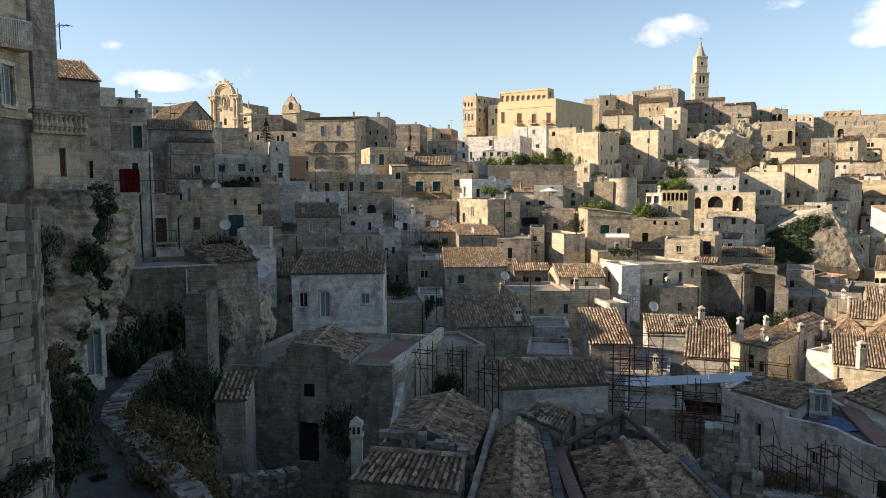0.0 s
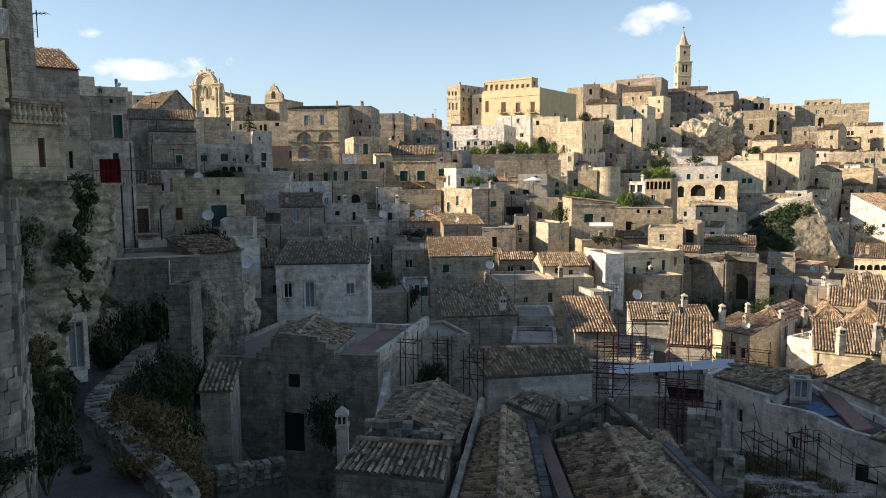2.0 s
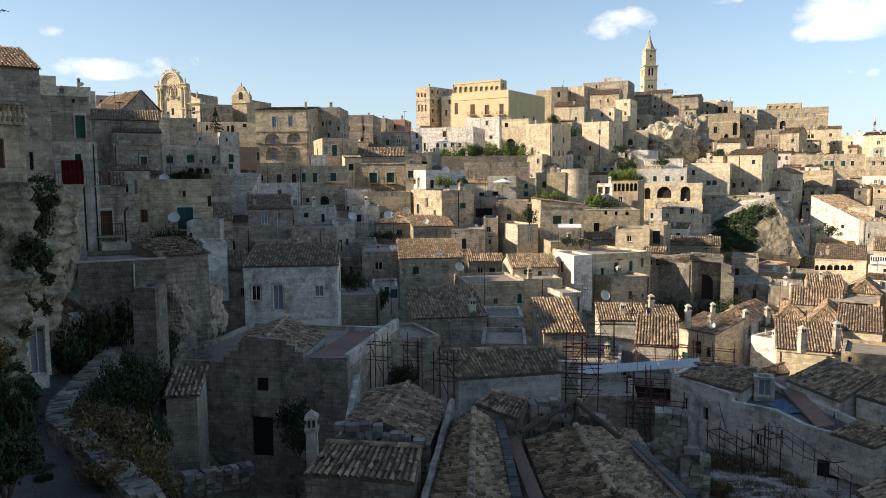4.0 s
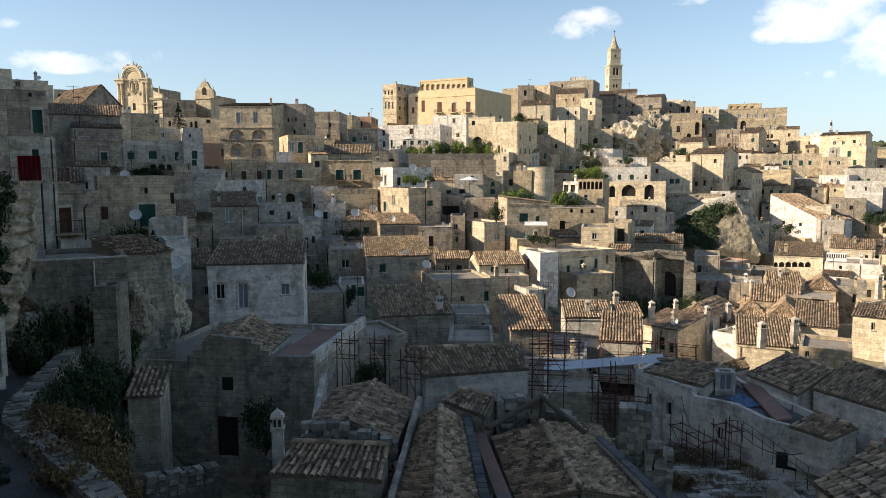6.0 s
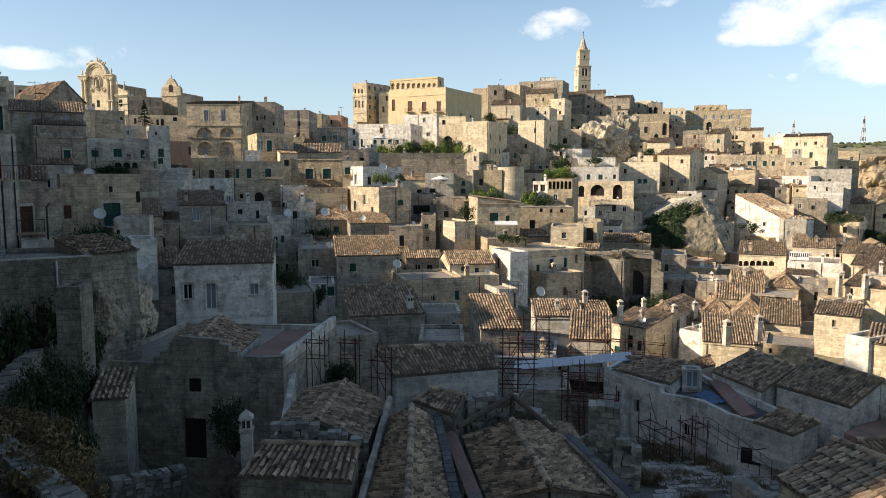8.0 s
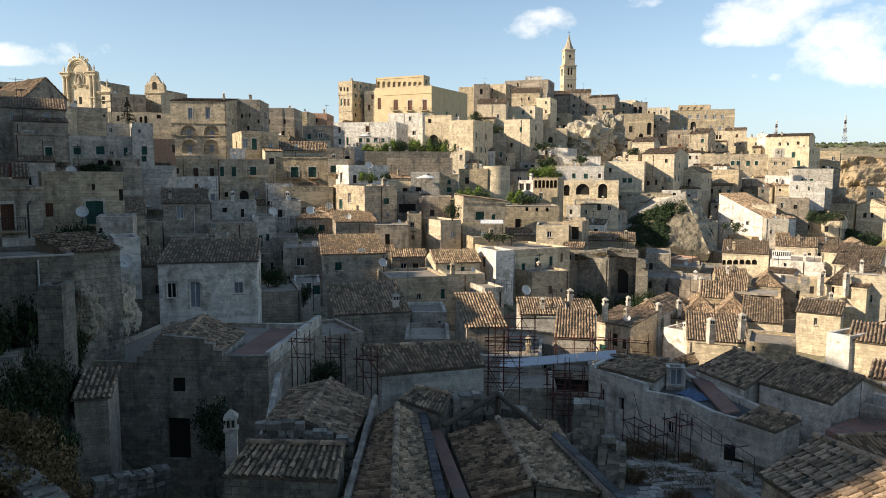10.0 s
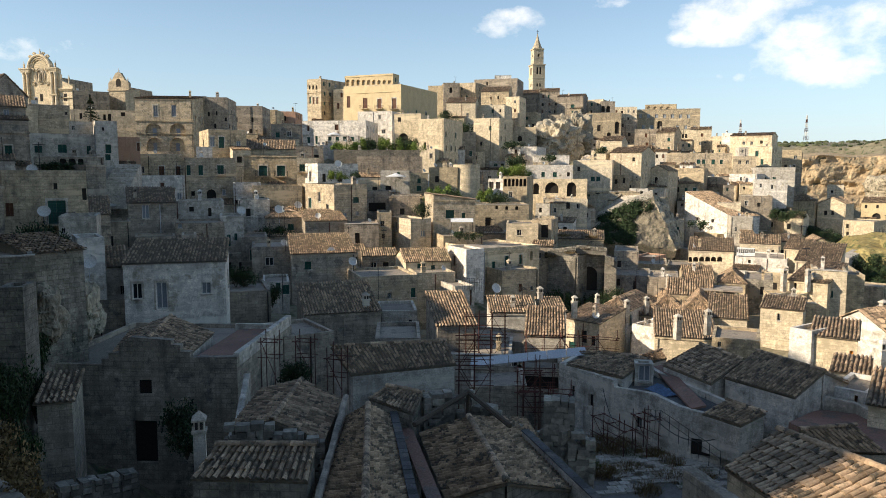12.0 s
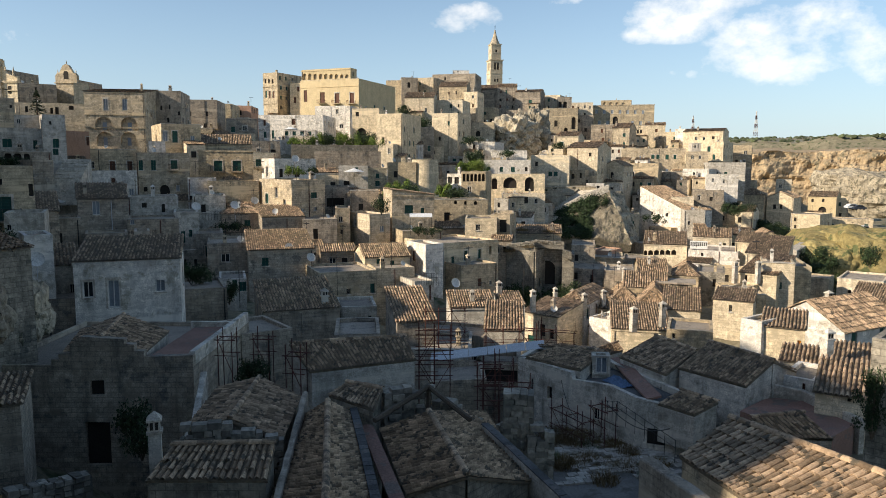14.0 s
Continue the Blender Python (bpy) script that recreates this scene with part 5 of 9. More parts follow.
house(-46.46, 99.71, 30.65, 22.9, 7.93, 9.0, 4.12, 'flat', 'lime', [(0.47, 1.57, 0.89, 0.93, 'g'), (3.28, 1.59, 1.05, 1.09, 'g'), (6.74, 1.46, 0.48, 1.11, 'g')])
house(-42.90, 103.46, 34.70, 21.6, 3.57, 9.0, 1.92, 'flat', 'lime', [(0.28, 0.74, 0.42, 0.63, 'd')], foot=0.5)
house(-38.46, 100.92, 30.26, 25.1, 2.71, 9.0, 6.28, 'flat', 'lime', [(1.09, 1.99, 0.71, 1.18, 'g'), (1.04, 1.04, 0.65, 0.79, 'g'), (0.8, 4.98, 0.28, 0.46, 'o')])
house(-39.39, 111.23, 30.72, 18.7, 3.16, 8.0, 4.16, 'flat', 'pink', [(2.77, 2.11, 0.63, 1.22, 'b')])
house(-40.66, 88.07, 29.74, 22.6, 7.42, 6.0, 1.79, 'flat', 'grey', [(2.62, 0.42, 0.73, 1.18, 'a'), (3.59, 0.42, 0.73, 1.19, 'a'), (4.56, 0.42, 0.61, 1.19, 'a')])
house(-39.82, 73.96, 29.32, 26.7, 4.81, 6.0, 1.04, 'shed', 'grey', [], rise=1.3, near=1)
house(-30.67, 60.69, 22.94, 28.2, 6.25, 9.0, 6.98, 'flat', 'stone', [(3.16, 2.51, 1.42, 2.02, 'g'), (3.72, 5.4, 0.3, 0.5, 'o'), (5.86, 4.47, 0.34, 1.01, 'o'), (0.2, 3.22, 0.55, 1.12, 'b')])
house(-32.21, 52.98, 23.41, 31.1, 4.92, 8.0, 5.26, 'flat', 'grey', [(2.1, 2.12, 0.84, 2.05, 'b')], trim=[5.2])
house(-32.59, 57.39, 28.48, 28.6, 2.29, 5.0, 0.90, 'shed', 'grey', [], rise=1.2, near=1)
house(-33.86, 85.54, 22.44, 46.0, 2.26, 7.0, 8.11, 'flat', 'grey', [])
house(-39.12, 113.44, 25.38, 17.0, 8.50, 10.0, 6.95, 'flat', 'stone', [(2.05, 4.1, 0.65, 1.07, 'd'), (4.8, 3.83, 0.74, 1.35, 'b'), (7.24, 3.82, 0.66, 1.36, 'b')])
house(-36.73, 110.03, 25.35, 16.7, 7.07, 3.0, 3.81, 'flat', 'white', [(3.59, 1.62, 0.55, 1.14, 'b'), (5.91, 0.1, 0.65, 1.07, 'w')])
house(-30.84, 114.93, 24.42, 13.2, 7.77, 10.0, 7.50, 'flat', 'stone', [(0.43, 4.8, 0.57, 1.53, 'g'), (2.19, 4.79, 0.67, 1.54, 'g'), (5.03, 4.97, 0.95, 1.36, 'g'), (3.34, 0.68, 1.38, 1.84, 'a'), (1.03, 1.53, 0.51, 0.73, 'o'), (5.66, 1.59, 0.52, 0.92, 'w')])
house(-38.69, 105.10, 26.97, 19.3, 3.71, 6.0, 2.89, 'shed', 'grey', [], rise=1.4)
house(-35.52, 95.61, 24.75, 19.4, 3.59, 6.0, 2.49, 'flat', 'grey', [])
house(-25.51, 135.62, 30.88, 8.7, 9.44, 8.0, 2.96, 'gable', 'stone', [], rise=1.9, foot=0.9)
house(-24.00, 127.77, 27.32, 0.6, 9.27, 9.0, 5.11, 'flat', 'stone', [(2.48, 1.71, 1.48, 1.8, 'g'), (5.59, 1.71, 1.48, 1.8, 'g')], trim=[5.0])
house(-17.46, 145.96, 30.95, 5.7, 5.73, 8.0, 3.87, 'flat', 'grey', [(1.2, 0.99, 0.68, 1.45, 'd'), (3.89, 1.15, 0.93, 1.04, 'o')])
house(-13.66, 117.21, 22.63, 5.8, 3.61, 7.0, 9.41, 'flat', 'cream', [(1.26, 3.89, 0.91, 1.48, 'd'), (0.38, 7.21, 0.91, 1.1, 'g')])
house(-10.05, 113.56, 26.72, 31.5, 7.22, 7.0, 4.37, 'flat', 'white', [(0.82, 1.48, 0.68, 1.3, 'o'), (3.45, 1.46, 0.92, 1.41, 'o')], lwins=[(1, 1.5, 0.8, 1.6, 'd'), (4, 1.5, 0.8, 1.6, 'd')])
house(-6.92, 103.77, 22.32, 32.5, 5.49, 10.0, 5.66, 'flat', 'stone', [(3.16, 2.95, 0.97, 0.86, 'g'), (1.52, 1.08, 0.57, 0.43, 'w'), (3.54, 1.1, 0.58, 0.61, 'w')], lwins=[(2, 2, 0.9, 1.5, 'g'), (5, 3, 0.9, 1.5, 'd'), (7.5, 1, 0.9, 1.8, 'd')])
house(-4.45, 127.92, 26.01, -0.6, 11.62, 9.0, 6.52, 'flat', 'grey', [(8.28, 2.82, 0.61, 0.8, 'o')])
house(-9.10, 137.70, 30.89, 0.4, 16.26, 16.0, 3.01, 'flat', 'rough_wall', [])
house(-20.04, 184.92, 35.53, -14.3, 16.57, 12.0, 6.88, 'flat', 'white', [(1.3, 4.28, 0.6, 1.44, 'b'), (8.57, 4.47, 0.89, 1.43, 'b'), (1.26, 1.13, 0.75, 1.73, 'g'), (3.41, 1.12, 0.59, 2.01, 'g')])
house(-13.10, 177.52, 35.58, -6.9, 7.33, 4.0, 2.90, 'flat', 'white', [(0.02, 1.65, 0.84, 0.97, 'g'), (1.86, 1.64, 0.84, 0.97, 'g'), (3.69, 1.63, 0.84, 0.97, 'g'), (5.52, 1.62, 0.84, 0.96, 'g')])
house(-6.79, 205.89, 36.79, -19.5, 10.23, 8.0, 9.72, 'flat', 'white', [(1.75, 5.38, 0.68, 1.12, 'd'), (3.8, 3.59, 1.02, 1.29, 'a'), (7.2, 3.54, 1.01, 1.12, 'd'), (6.18, 7.5, 0.68, 1.27, 'd')])
house(-11.97, 231.69, 43.76, -29.3, 20.48, 26.0, 12.47, 'flat', 'yellow', [(1.13, 5.98, 1.25, 3.6, 'b'), (6.99, 5.37, 1.64, 3.4, 'b'), (12.11, 5.16, 1.61, 3.36, 'b'), (17.31, 5.11, 1.59, 3.32, 'b')], label='yellow ochre palace with an arched loggia on top', cat='palace', rwins=[(4, 2, 1.2, 2.4, 'w'), (10, 3, 1.2, 2.4, 'g'), (17, 3, 1.2, 2.4, 'g')], trim=[10.2], name='palace')
house(-11.59, 232.71, 56.17, -29.0, 17.25, 4.0, 3.55, 'flat', 'yellow', [(0.44, 0.44, 1.26, 2.02, 'A'), (2.37, 0.33, 1.25, 2.02, 'A'), (4.27, 0.23, 1.24, 2.01, 'A'), (6.17, 0.12, 1.24, 2.0, 'A'), (8.05, 0.02, 1.23, 1.99, 'A'), (9.91, -0.09, 1.22, 1.98, 'A'), (11.76, -0.19, 1.21, 1.97, 'A'), (13.6, -0.29, 1.2, 1.97, 'A'), (15.42, -0.39, 1.2, 1.96, 'A')], label='arched loggia crowning the yellow palace', cat='loggia', name='loggia', trim=[0.2, 3.0], foot=0.3)
house(-24.92, 246.74, 44.08, -36.8, 6.17, 14.0, 16.12, 'flat', 'stone', [(0.72, 12.82, 0.76, 1.37, 'o'), (2.27, 12.72, 0.75, 1.36, 'o'), (3.8, 12.62, 0.75, 1.36, 'o'), (0.93, 8.09, 0.74, 2.31, 'g'), (2.47, 8.01, 0.74, 2.3, 'b'), (4.01, 7.93, 0.73, 2.29, 'b')], trim=[6.0, 11.5])
house(-16.13, 245.47, 45.90, -16.7, 4.48, 10.0, 11.14, 'flat', 'cream', [(1.27, 4.68, 0.8, 1.9, 'b'), (2.51, 8.41, 0.8, 1.52, 'b')])
house(3.31, 191.97, 36.34, -14.0, 7.20, 9.0, 8.62, 'flat', 'cream', [(1.07, 0.56, 2.62, 3.0, 'a'), (0.91, 6.52, 0.92, 1.2, 'o')])
house(8.66, 171.78, 30.44, -27.9, 6.59, 12.0, 11.75, 'flat', 'cream', [(1.44, 4.93, 0.6, 1.34, 'o')], label='tall buttressed stone bastion with plain walls', cat='bastion')
house(15.55, 181.33, 31.88, -6.2, 8.07, 10.0, 7.76, 'flat', 'grey', [(0.81, 5.0, 0.78, 1.4, 'o'), (0.83, 1.94, 0.72, 1.03, 'o'), (3.94, 4.9, 0.81, 1.33, 'g'), (3.9, 1.59, 0.86, 1.1, 'g'), (6.48, 1.82, 0.65, 1.36, 'g')])
house(23.75, 186.49, 33.39, -30.3, 7.13, 10.0, 10.13, 'flat', 'cream', [(4.39, 6.96, 0.63, 1.16, 'g'), (1.82, 3.15, 0.64, 1.02, 'o')])
house(31.34, 193.48, 32.77, -10.7, 10.41, 12.0, 9.02, 'flat', 'stone', [(1.69, 4.2, 1.82, 1.81, 'a'), (5.25, 5.22, 1.21, 1.5, 'a'), (2.54, 7.49, 0.62, 1.2, 'o')])
house(23.27, 260.96, 47.51, -14.2, 10.60, 12.0, 6.83, 'gable', 'cream', [(7.32, 1.66, 0.83, 1.61, 'd')], rise=2.5)
house(34.11, 265.82, 46.19, -23.5, 11.40, 12.0, 7.79, 'flat', 'cream', [(0.67, 5.07, 0.72, 1.47, 'd'), (3.42, 1.7, 0.92, 1.3, 'o'), (6.53, 4.96, 0.89, 1.31, 'g'), (6.67, 1.93, 0.93, 1.24, 'o'), (9.53, 5.1, 0.66, 1.18, 'o'), (9.43, 1.95, 0.72, 1.47, 'g')])
house(19.15, 299.39, 57.47, -19.5, 8.64, 12.0, 7.34, 'flat', 'stone', [(7.14, 5.22, 0.73, 1.39, 'o')])
house(25.06, 294.94, 59.33, -0.5, 6.66, 10.0, 6.32, 'flat', 'grey', [(2.48, 2.26, 1.17, 2.26, 'a')])
house(32.16, 303.30, 58.99, -31.7, 7.72, 12.0, 7.43, 'flat', 'stone', [(1.15, 4.5, 0.7, 1.34, 'g'), (1.05, 1.41, 0.68, 1.15, 'd'), (3.41, 1.34, 0.84, 1.04, 'g')])
house(39.59, 309.48, 58.40, -21.0, 18.81, 14.0, 10.43, 'flat', 'grey', [(2.33, 7.46, 0.75, 1.45, 'w'), (5.24, 7.81, 0.75, 1.44, 'o'), (14.88, 4.85, 0.74, 1.66, 'o')])
house(39.47, 287.30, 54.59, -18.9, 11.18, 10.0, 6.62, 'gable', 'stone', [(1.0, 0.52, 0.9, 1.07, 'o'), (3.71, 3.73, 0.66, 1.02, 'b'), (3.83, 0.61, 0.78, 1.33, 'd'), (6.6, 3.67, 0.66, 1.47, 'o'), (6.36, 0.51, 0.83, 1.02, 'd'), (9.32, 0.78, 0.73, 1.05, 'o')], rise=2.5)
house(48.28, 280.88, 51.45, -25.3, 5.79, 10.0, 7.34, 'flat', 'cream', [(0.61, 1.53, 0.79, 1.38, 'd'), (3.44, 4.74, 0.83, 1.26, 'd'), (3.43, 1.33, 0.81, 1.31, 'b')])
house(50.95, 326.04, 69.90, -9.5, 7.49, 8.0, 2.98, 'flat', 'white', [], foot=0.9)
house(59.87, 319.44, 55.62, -21.6, 11.34, 14.0, 8.10, 'gable', 'grey', [(1.89, 3.1, 1.03, 1.75, 'o')], rise=2.8)
house(69.27, 314.46, 54.50, -13.2, 8.58, 14.0, 10.15, 'gable', 'grey', [(1.14, 7.48, 0.65, 1.2, 'b'), (0.84, 3.95, 0.94, 1.27, 'o'), (0.9, 1.02, 0.78, 1.41, 'b'), (3.5, 7.37, 0.69, 1.48, 'g'), (3.79, 4.18, 0.81, 1.15, 'b'), (3.98, 0.77, 0.94, 1.22, 'd'), (6.65, 4.18, 0.8, 1.07, 'o'), (6.26, 0.77, 0.71, 1.42, 'o')], rise=2.2)
house(75.75, 308.85, 54.06, -24.8, 11.28, 12.0, 7.84, 'gable', 'grey', [(6.02, 2.81, 1.45, 1.7, 'g')], rise=1.6)
house(89.43, 317.65, 51.32, -30.5, 9.26, 12.0, 10.28, 'flat', 'cream', [(0.85, 7.37, 0.68, 1.42, 'g'), (0.85, 4.44, 0.83, 1.24, 'b'), (0.98, 1.1, 0.66, 1.22, 'g'), (3.71, 7.43, 0.9, 1.47, 'g'), (3.64, 4.46, 0.7, 1.21, 'o'), (3.73, 0.97, 0.83, 1.4, 'g'), (6.49, 7.54, 0.78, 1.09, 'd'), (6.69, 1.03, 0.82, 1.03, 'b')])
house(94.82, 307.72, 50.65, -12.7, 5.97, 10.0, 9.48, 'flat', 'grey', [(0.22, 4.95, 1.46, 2.63, 'a'), (2.29, 4.91, 1.69, 2.63, 'a')])
house(106.76, 328.06, 51.00, -18.9, 10.87, 12.0, 8.60, 'flat', 'cream', [(1.17, 5.71, 0.9, 1.43, 'b'), (1.09, 2.76, 0.76, 1.08, 'b'), (3.63, 5.76, 0.94, 1.01, 'o'), (3.74, 2.56, 0.8, 1.15, 'd'), (6.67, 5.86, 0.79, 1.48, 'd'), (6.61, 2.64, 0.87, 1.2, 'o'), (9.1, 5.66, 0.76, 1.39, 'd')])
house(118.17, 329.45, 47.52, -20.1, 28.51, 22.0, 10.95, 'flat', 'stone', [(1.61, 7.31, 1.27, 1.81, 'w'), (5.21, 7.21, 1.26, 1.8, 'w'), (8.79, 7.12, 1.26, 1.79, 'w'), (12.35, 7.03, 1.25, 1.79, 'w'), (15.87, 6.94, 1.24, 1.78, 'w'), (19.37, 6.85, 1.23, 1.77, 'w'), (22.85, 6.76, 1.23, 1.77, 'w'), (9.86, 1.54, 2.3, 4.33, 'a'), (3.0, 2.21, 1.27, 1.8, 'w'), (6.84, 2.13, 1.26, 1.8, 'w'), (18.18, 1.89, 1.24, 1.77, 'w'), (21.9, 1.82, 1.23, 1.77, 'w'), (25.59, 1.74, 1.22, 1.76, 'w')], label='long stone convent block with rows of windows', cat='convent', trim=[11.0])
house(126.31, 339.25, 58.78, -21.6, 14.42, 12.0, 3.13, 'flat', 'stone', [(0.9, 0.44, 1.55, 1.87, 'A'), (3.87, 0.35, 1.54, 1.87, 'A'), (6.81, 0.26, 1.54, 1.86, 'A'), (9.73, 0.16, 1.53, 1.85, 'A')], foot=0.5)
house(52.70, 295.33, 47.54, -21.2, 11.43, 10.0, 6.38, 'flat', 'stone', [(0.64, 3.71, 0.88, 1.13, 'd'), (0.67, 0.24, 0.69, 1.25, 'd'), (3.85, 3.72, 0.77, 1.42, 'o'), (3.42, 0.24, 0.93, 1.22, 'd'), (6.64, 3.41, 0.85, 1.28, 'g'), (6.34, 0.25, 0.77, 1.03, 'o'), (9.23, 0.31, 0.91, 1.42, 'o')])
house(65.43, 282.52, 47.65, -14.5, 14.88, 8.0, 4.58, 'flat', 'grey', [])
house(75.90, 264.32, 39.55, -13.4, 12.82, 14.0, 12.07, 'flat', 'stone', [(4.14, 5.26, 1.25, 2.26, 'o'), (7.77, 2.37, 1.45, 2.46, 'a'), (10.57, 4.36, 1.51, 4.47, 'a')])
house(88.76, 265.56, 39.59, -19.2, 6.86, 12.0, 9.67, 'flat', 'grey', [(1.17, 6.94, 0.75, 1.23, 'o'), (0.8, 3.66, 0.85, 1.07, 'd'), (3.53, 3.54, 0.93, 1.31, 'o'), (3.57, 0.64, 0.77, 1.06, 'd')])
house(91.04, 254.19, 36.61, -20.9, 11.10, 14.0, 8.49, 'flat', 'grey', [(3.58, 5.56, 0.83, 1.38, 'b'), (3.95, 2.33, 0.92, 1.42, 'b'), (6.31, 2.51, 0.78, 1.02, 'd'), (9.11, 5.63, 0.74, 1.03, 'd'), (9.07, 2.47, 0.73, 1.1, 'o')])
house(92.63, 237.58, 34.32, -34.0, 5.98, 12.0, 8.69, 'gable', 'stone', [(0.6, 2.63, 0.76, 1.2, 'd'), (3.74, 5.74, 0.95, 1.2, 'g'), (3.88, 2.64, 0.72, 1.27, 'g')], rise=2)
house(107.22, 258.66, 37.73, -23.3, 7.42, 12.0, 7.43, 'flat', 'cream', [(0.88, 4.59, 0.8, 1.42, 'o'), (2.0, 4.57, 0.8, 1.41, 'o'), (3.11, 4.55, 0.8, 1.41, 'o'), (4.22, 4.53, 0.8, 1.41, 'o')])
house(120.86, 274.58, 39.92, -24.5, 7.79, 10.0, 6.39, 'gable', 'cream', [(3.9, 3.69, 0.94, 1.3, 'b'), (3.42, 0.35, 0.87, 1.25, 'd')], rise=1.4)
house(121.16, 257.96, 36.71, -41.1, 9.31, 10.0, 6.22, 'flat', 'cream', [(0.74, 0.18, 0.84, 1.07, 'd'), (3.52, 3.23, 0.65, 1.11, 'g'), (3.89, 0.41, 0.83, 1.21, 'd')])
house(120.38, 247.25, 37.01, -41.3, 3.59, 8.0, 6.53, 'flat', 'white', [(0.76, 0.66, 0.84, 1.42, 'd')])
house(117.08, 234.38, 36.09, -38.0, 12.98, 12.0, 5.83, 'gable', 'cream', [(3.96, 2.85, 0.8, 1.13, 'd'), (6.47, 2.84, 0.79, 1.09, 'd'), (9.4, 3.17, 0.89, 1.01, 'o')], rise=1.2)
house(112.08, 212.22, 31.38, -43.6, 6.76, 12.0, 6.29, 'flat', 'cream', [(2.03, 3.27, 0.84, 1.66, 'g'), (3.66, 0.8, 0.83, 1.64, 'g')])
house(125.16, 222.17, 26.21, -30.4, 8.68, 12.0, 10.78, 'flat', 'stone', [(1.09, 8.01, 0.74, 1.15, 'o'), (1.1, 1.45, 0.92, 1.18, 'g'), (3.76, 4.79, 0.88, 1.32, 'o'), (3.98, 1.67, 0.71, 1.09, 'g'), (6.42, 7.8, 0.93, 1.2, 'd'), (6.27, 4.59, 0.72, 1.43, 'd'), (6.4, 1.59, 0.7, 1.06, 'o')])
house(85.86, 211.21, 29.38, -20.5, 18.54, 10.0, 6.11, 'flat', 'stone', [(8.63, 2.94, 0.95, 1.3, 'g'), (10.12, 2.93, 0.95, 1.3, 'g'), (12.79, 2.76, 0.95, 1.46, 'g'), (15.14, 2.91, 0.79, 1.29, 'g')])
house(101.90, 201.73, 28.94, -27.6, 6.29, 10.0, 5.52, 'flat', 'stone', [(1.48, 3.3, 0.76, 1.1, 'd'), (3.58, 3.29, 0.75, 1.1, 'd')])
house(102.14, 189.19, 26.03, -21.7, 9.99, 10.0, 5.20, 'flat', 'lime', [(2.11, 1.35, 0.85, 1.18, 'd'), (4.46, 1.37, 0.84, 1.17, 'g')])
house(94.97, 189.54, 23.78, -47.5, 7.25, 10.0, 5.66, 'flat', 'white', [(2.87, 3.76, 0.61, 1.02, 'd')])
house(97.23, 180.48, 22.37, -24.4, 8.04, 8.0, 5.68, 'flat', 'white', [(1.4, 3.58, 0.55, 0.99, 'd'), (4.15, 3.18, 0.55, 1.12, 'd')])
house(77.41, 189.82, 23.78, -29.5, 9.56, 12.0, 7.16, 'flat', 'stone', [(2.31, 3.31, 0.89, 1.47, 'd')])
house(67.89, 179.60, 22.98, -36.5, 5.42, 10.0, 7.06, 'gablef', 'cream', [(1.97, 3.99, 0.88, 1.67, 'a'), (0.67, 3.13, 0.58, 0.84, 'o')], rise=1.5)
house(89.73, 195.38, 23.29, -25.9, 9.21, 9.0, 5.23, 'flat', 'grey', [(0.67, 5.23, 0.78, 1.83, 'o')])
house(57.25, 176.97, 26.98, -37.1, 7.94, 12.0, 7.62, 'gable', 'cream', [(0.14, 2.5, 1.04, 1.66, 'g'), (5.69, 5.49, 0.71, 0.95, 'o')], rise=1.6)
house(58.33, 189.21, 32.71, -28.0, 5.71, 10.0, 5.31, 'gable', 'cream', [(0.85, 2.69, 0.91, 1.16, 'g'), (3.51, 2.32, 0.89, 1.01, 'g')], rise=1.5)
house(46.44, 171.83, 24.37, -21.6, 9.31, 12.0, 8.36, 'flat', 'cream', [(4.32, 3.27, 0.93, 1.06, 'g'), (5.6, 3.28, 0.93, 1.06, 'g'), (0.99, 5.67, 0.68, 1.07, 'o')])
house(32.07, 158.79, 27.29, -13.3, 10.41, 8.0, 4.11, 'flat', 'white', [(0.56, 1.37, 0.76, 1.12, 'g'), (3.49, 1.38, 0.75, 1.11, 'g'), (6.03, 1.39, 0.87, 1.11, 'g'), (9.15, 1.51, 0.62, 0.98, 'o')])
house(30.73, 152.94, 23.54, -13.8, 13.25, 8.0, 4.82, 'flat', 'cream', [(1.81, 1.47, 1.23, 2.39, 'a'), (4.38, 1.74, 2.85, 2.37, 'a'), (9.02, 1.06, 1.92, 3.07, 'a')])
house(45.92, 158.48, 22.05, -12.2, 11.89, 8.0, 3.38, 'flat', 'stone', [(2.07, 1.78, 1.01, 1.61, 'a'), (6.45, 2.56, 0.88, 1.48, 'a')])
house(31.25, 177.27, 31.15, -26.1, 7.30, 10.0, 4.84, 'flat', 'white', [(1.63, 2.75, 0.73, 1.38, 'o')])
house(35.88, 168.22, 31.09, -13.4, 8.32, 8.0, 2.63, 'flat', 'white', [])
house(23.05, 136.06, 23.17, -18.6, 4.68, 10.0, 5.79, 'flat', 'stone', [(0.23, 3.87, 0.56, 1.49, 'a'), (0.97, 3.88, 0.56, 1.49, 'a'), (1.72, 3.88, 0.56, 1.49, 'a'), (2.46, 3.89, 0.56, 1.48, 'a'), (3.2, 3.89, 0.56, 1.48, 'a'), (3.94, 3.9, 0.56, 1.48, 'a'), (1.23, 1.74, 0.66, 1.17, 'd')], lwins=[(2, 2, 1.2, 2, 'o')])
house(20.77, 139.46, 22.34, -34.2, 3.82, 6.0, 6.16, 'flat', 'white', [(0.15, 4.2, 0.98, 1.3, 'o'), (1.59, 4.22, 0.97, 1.29, 'o')])
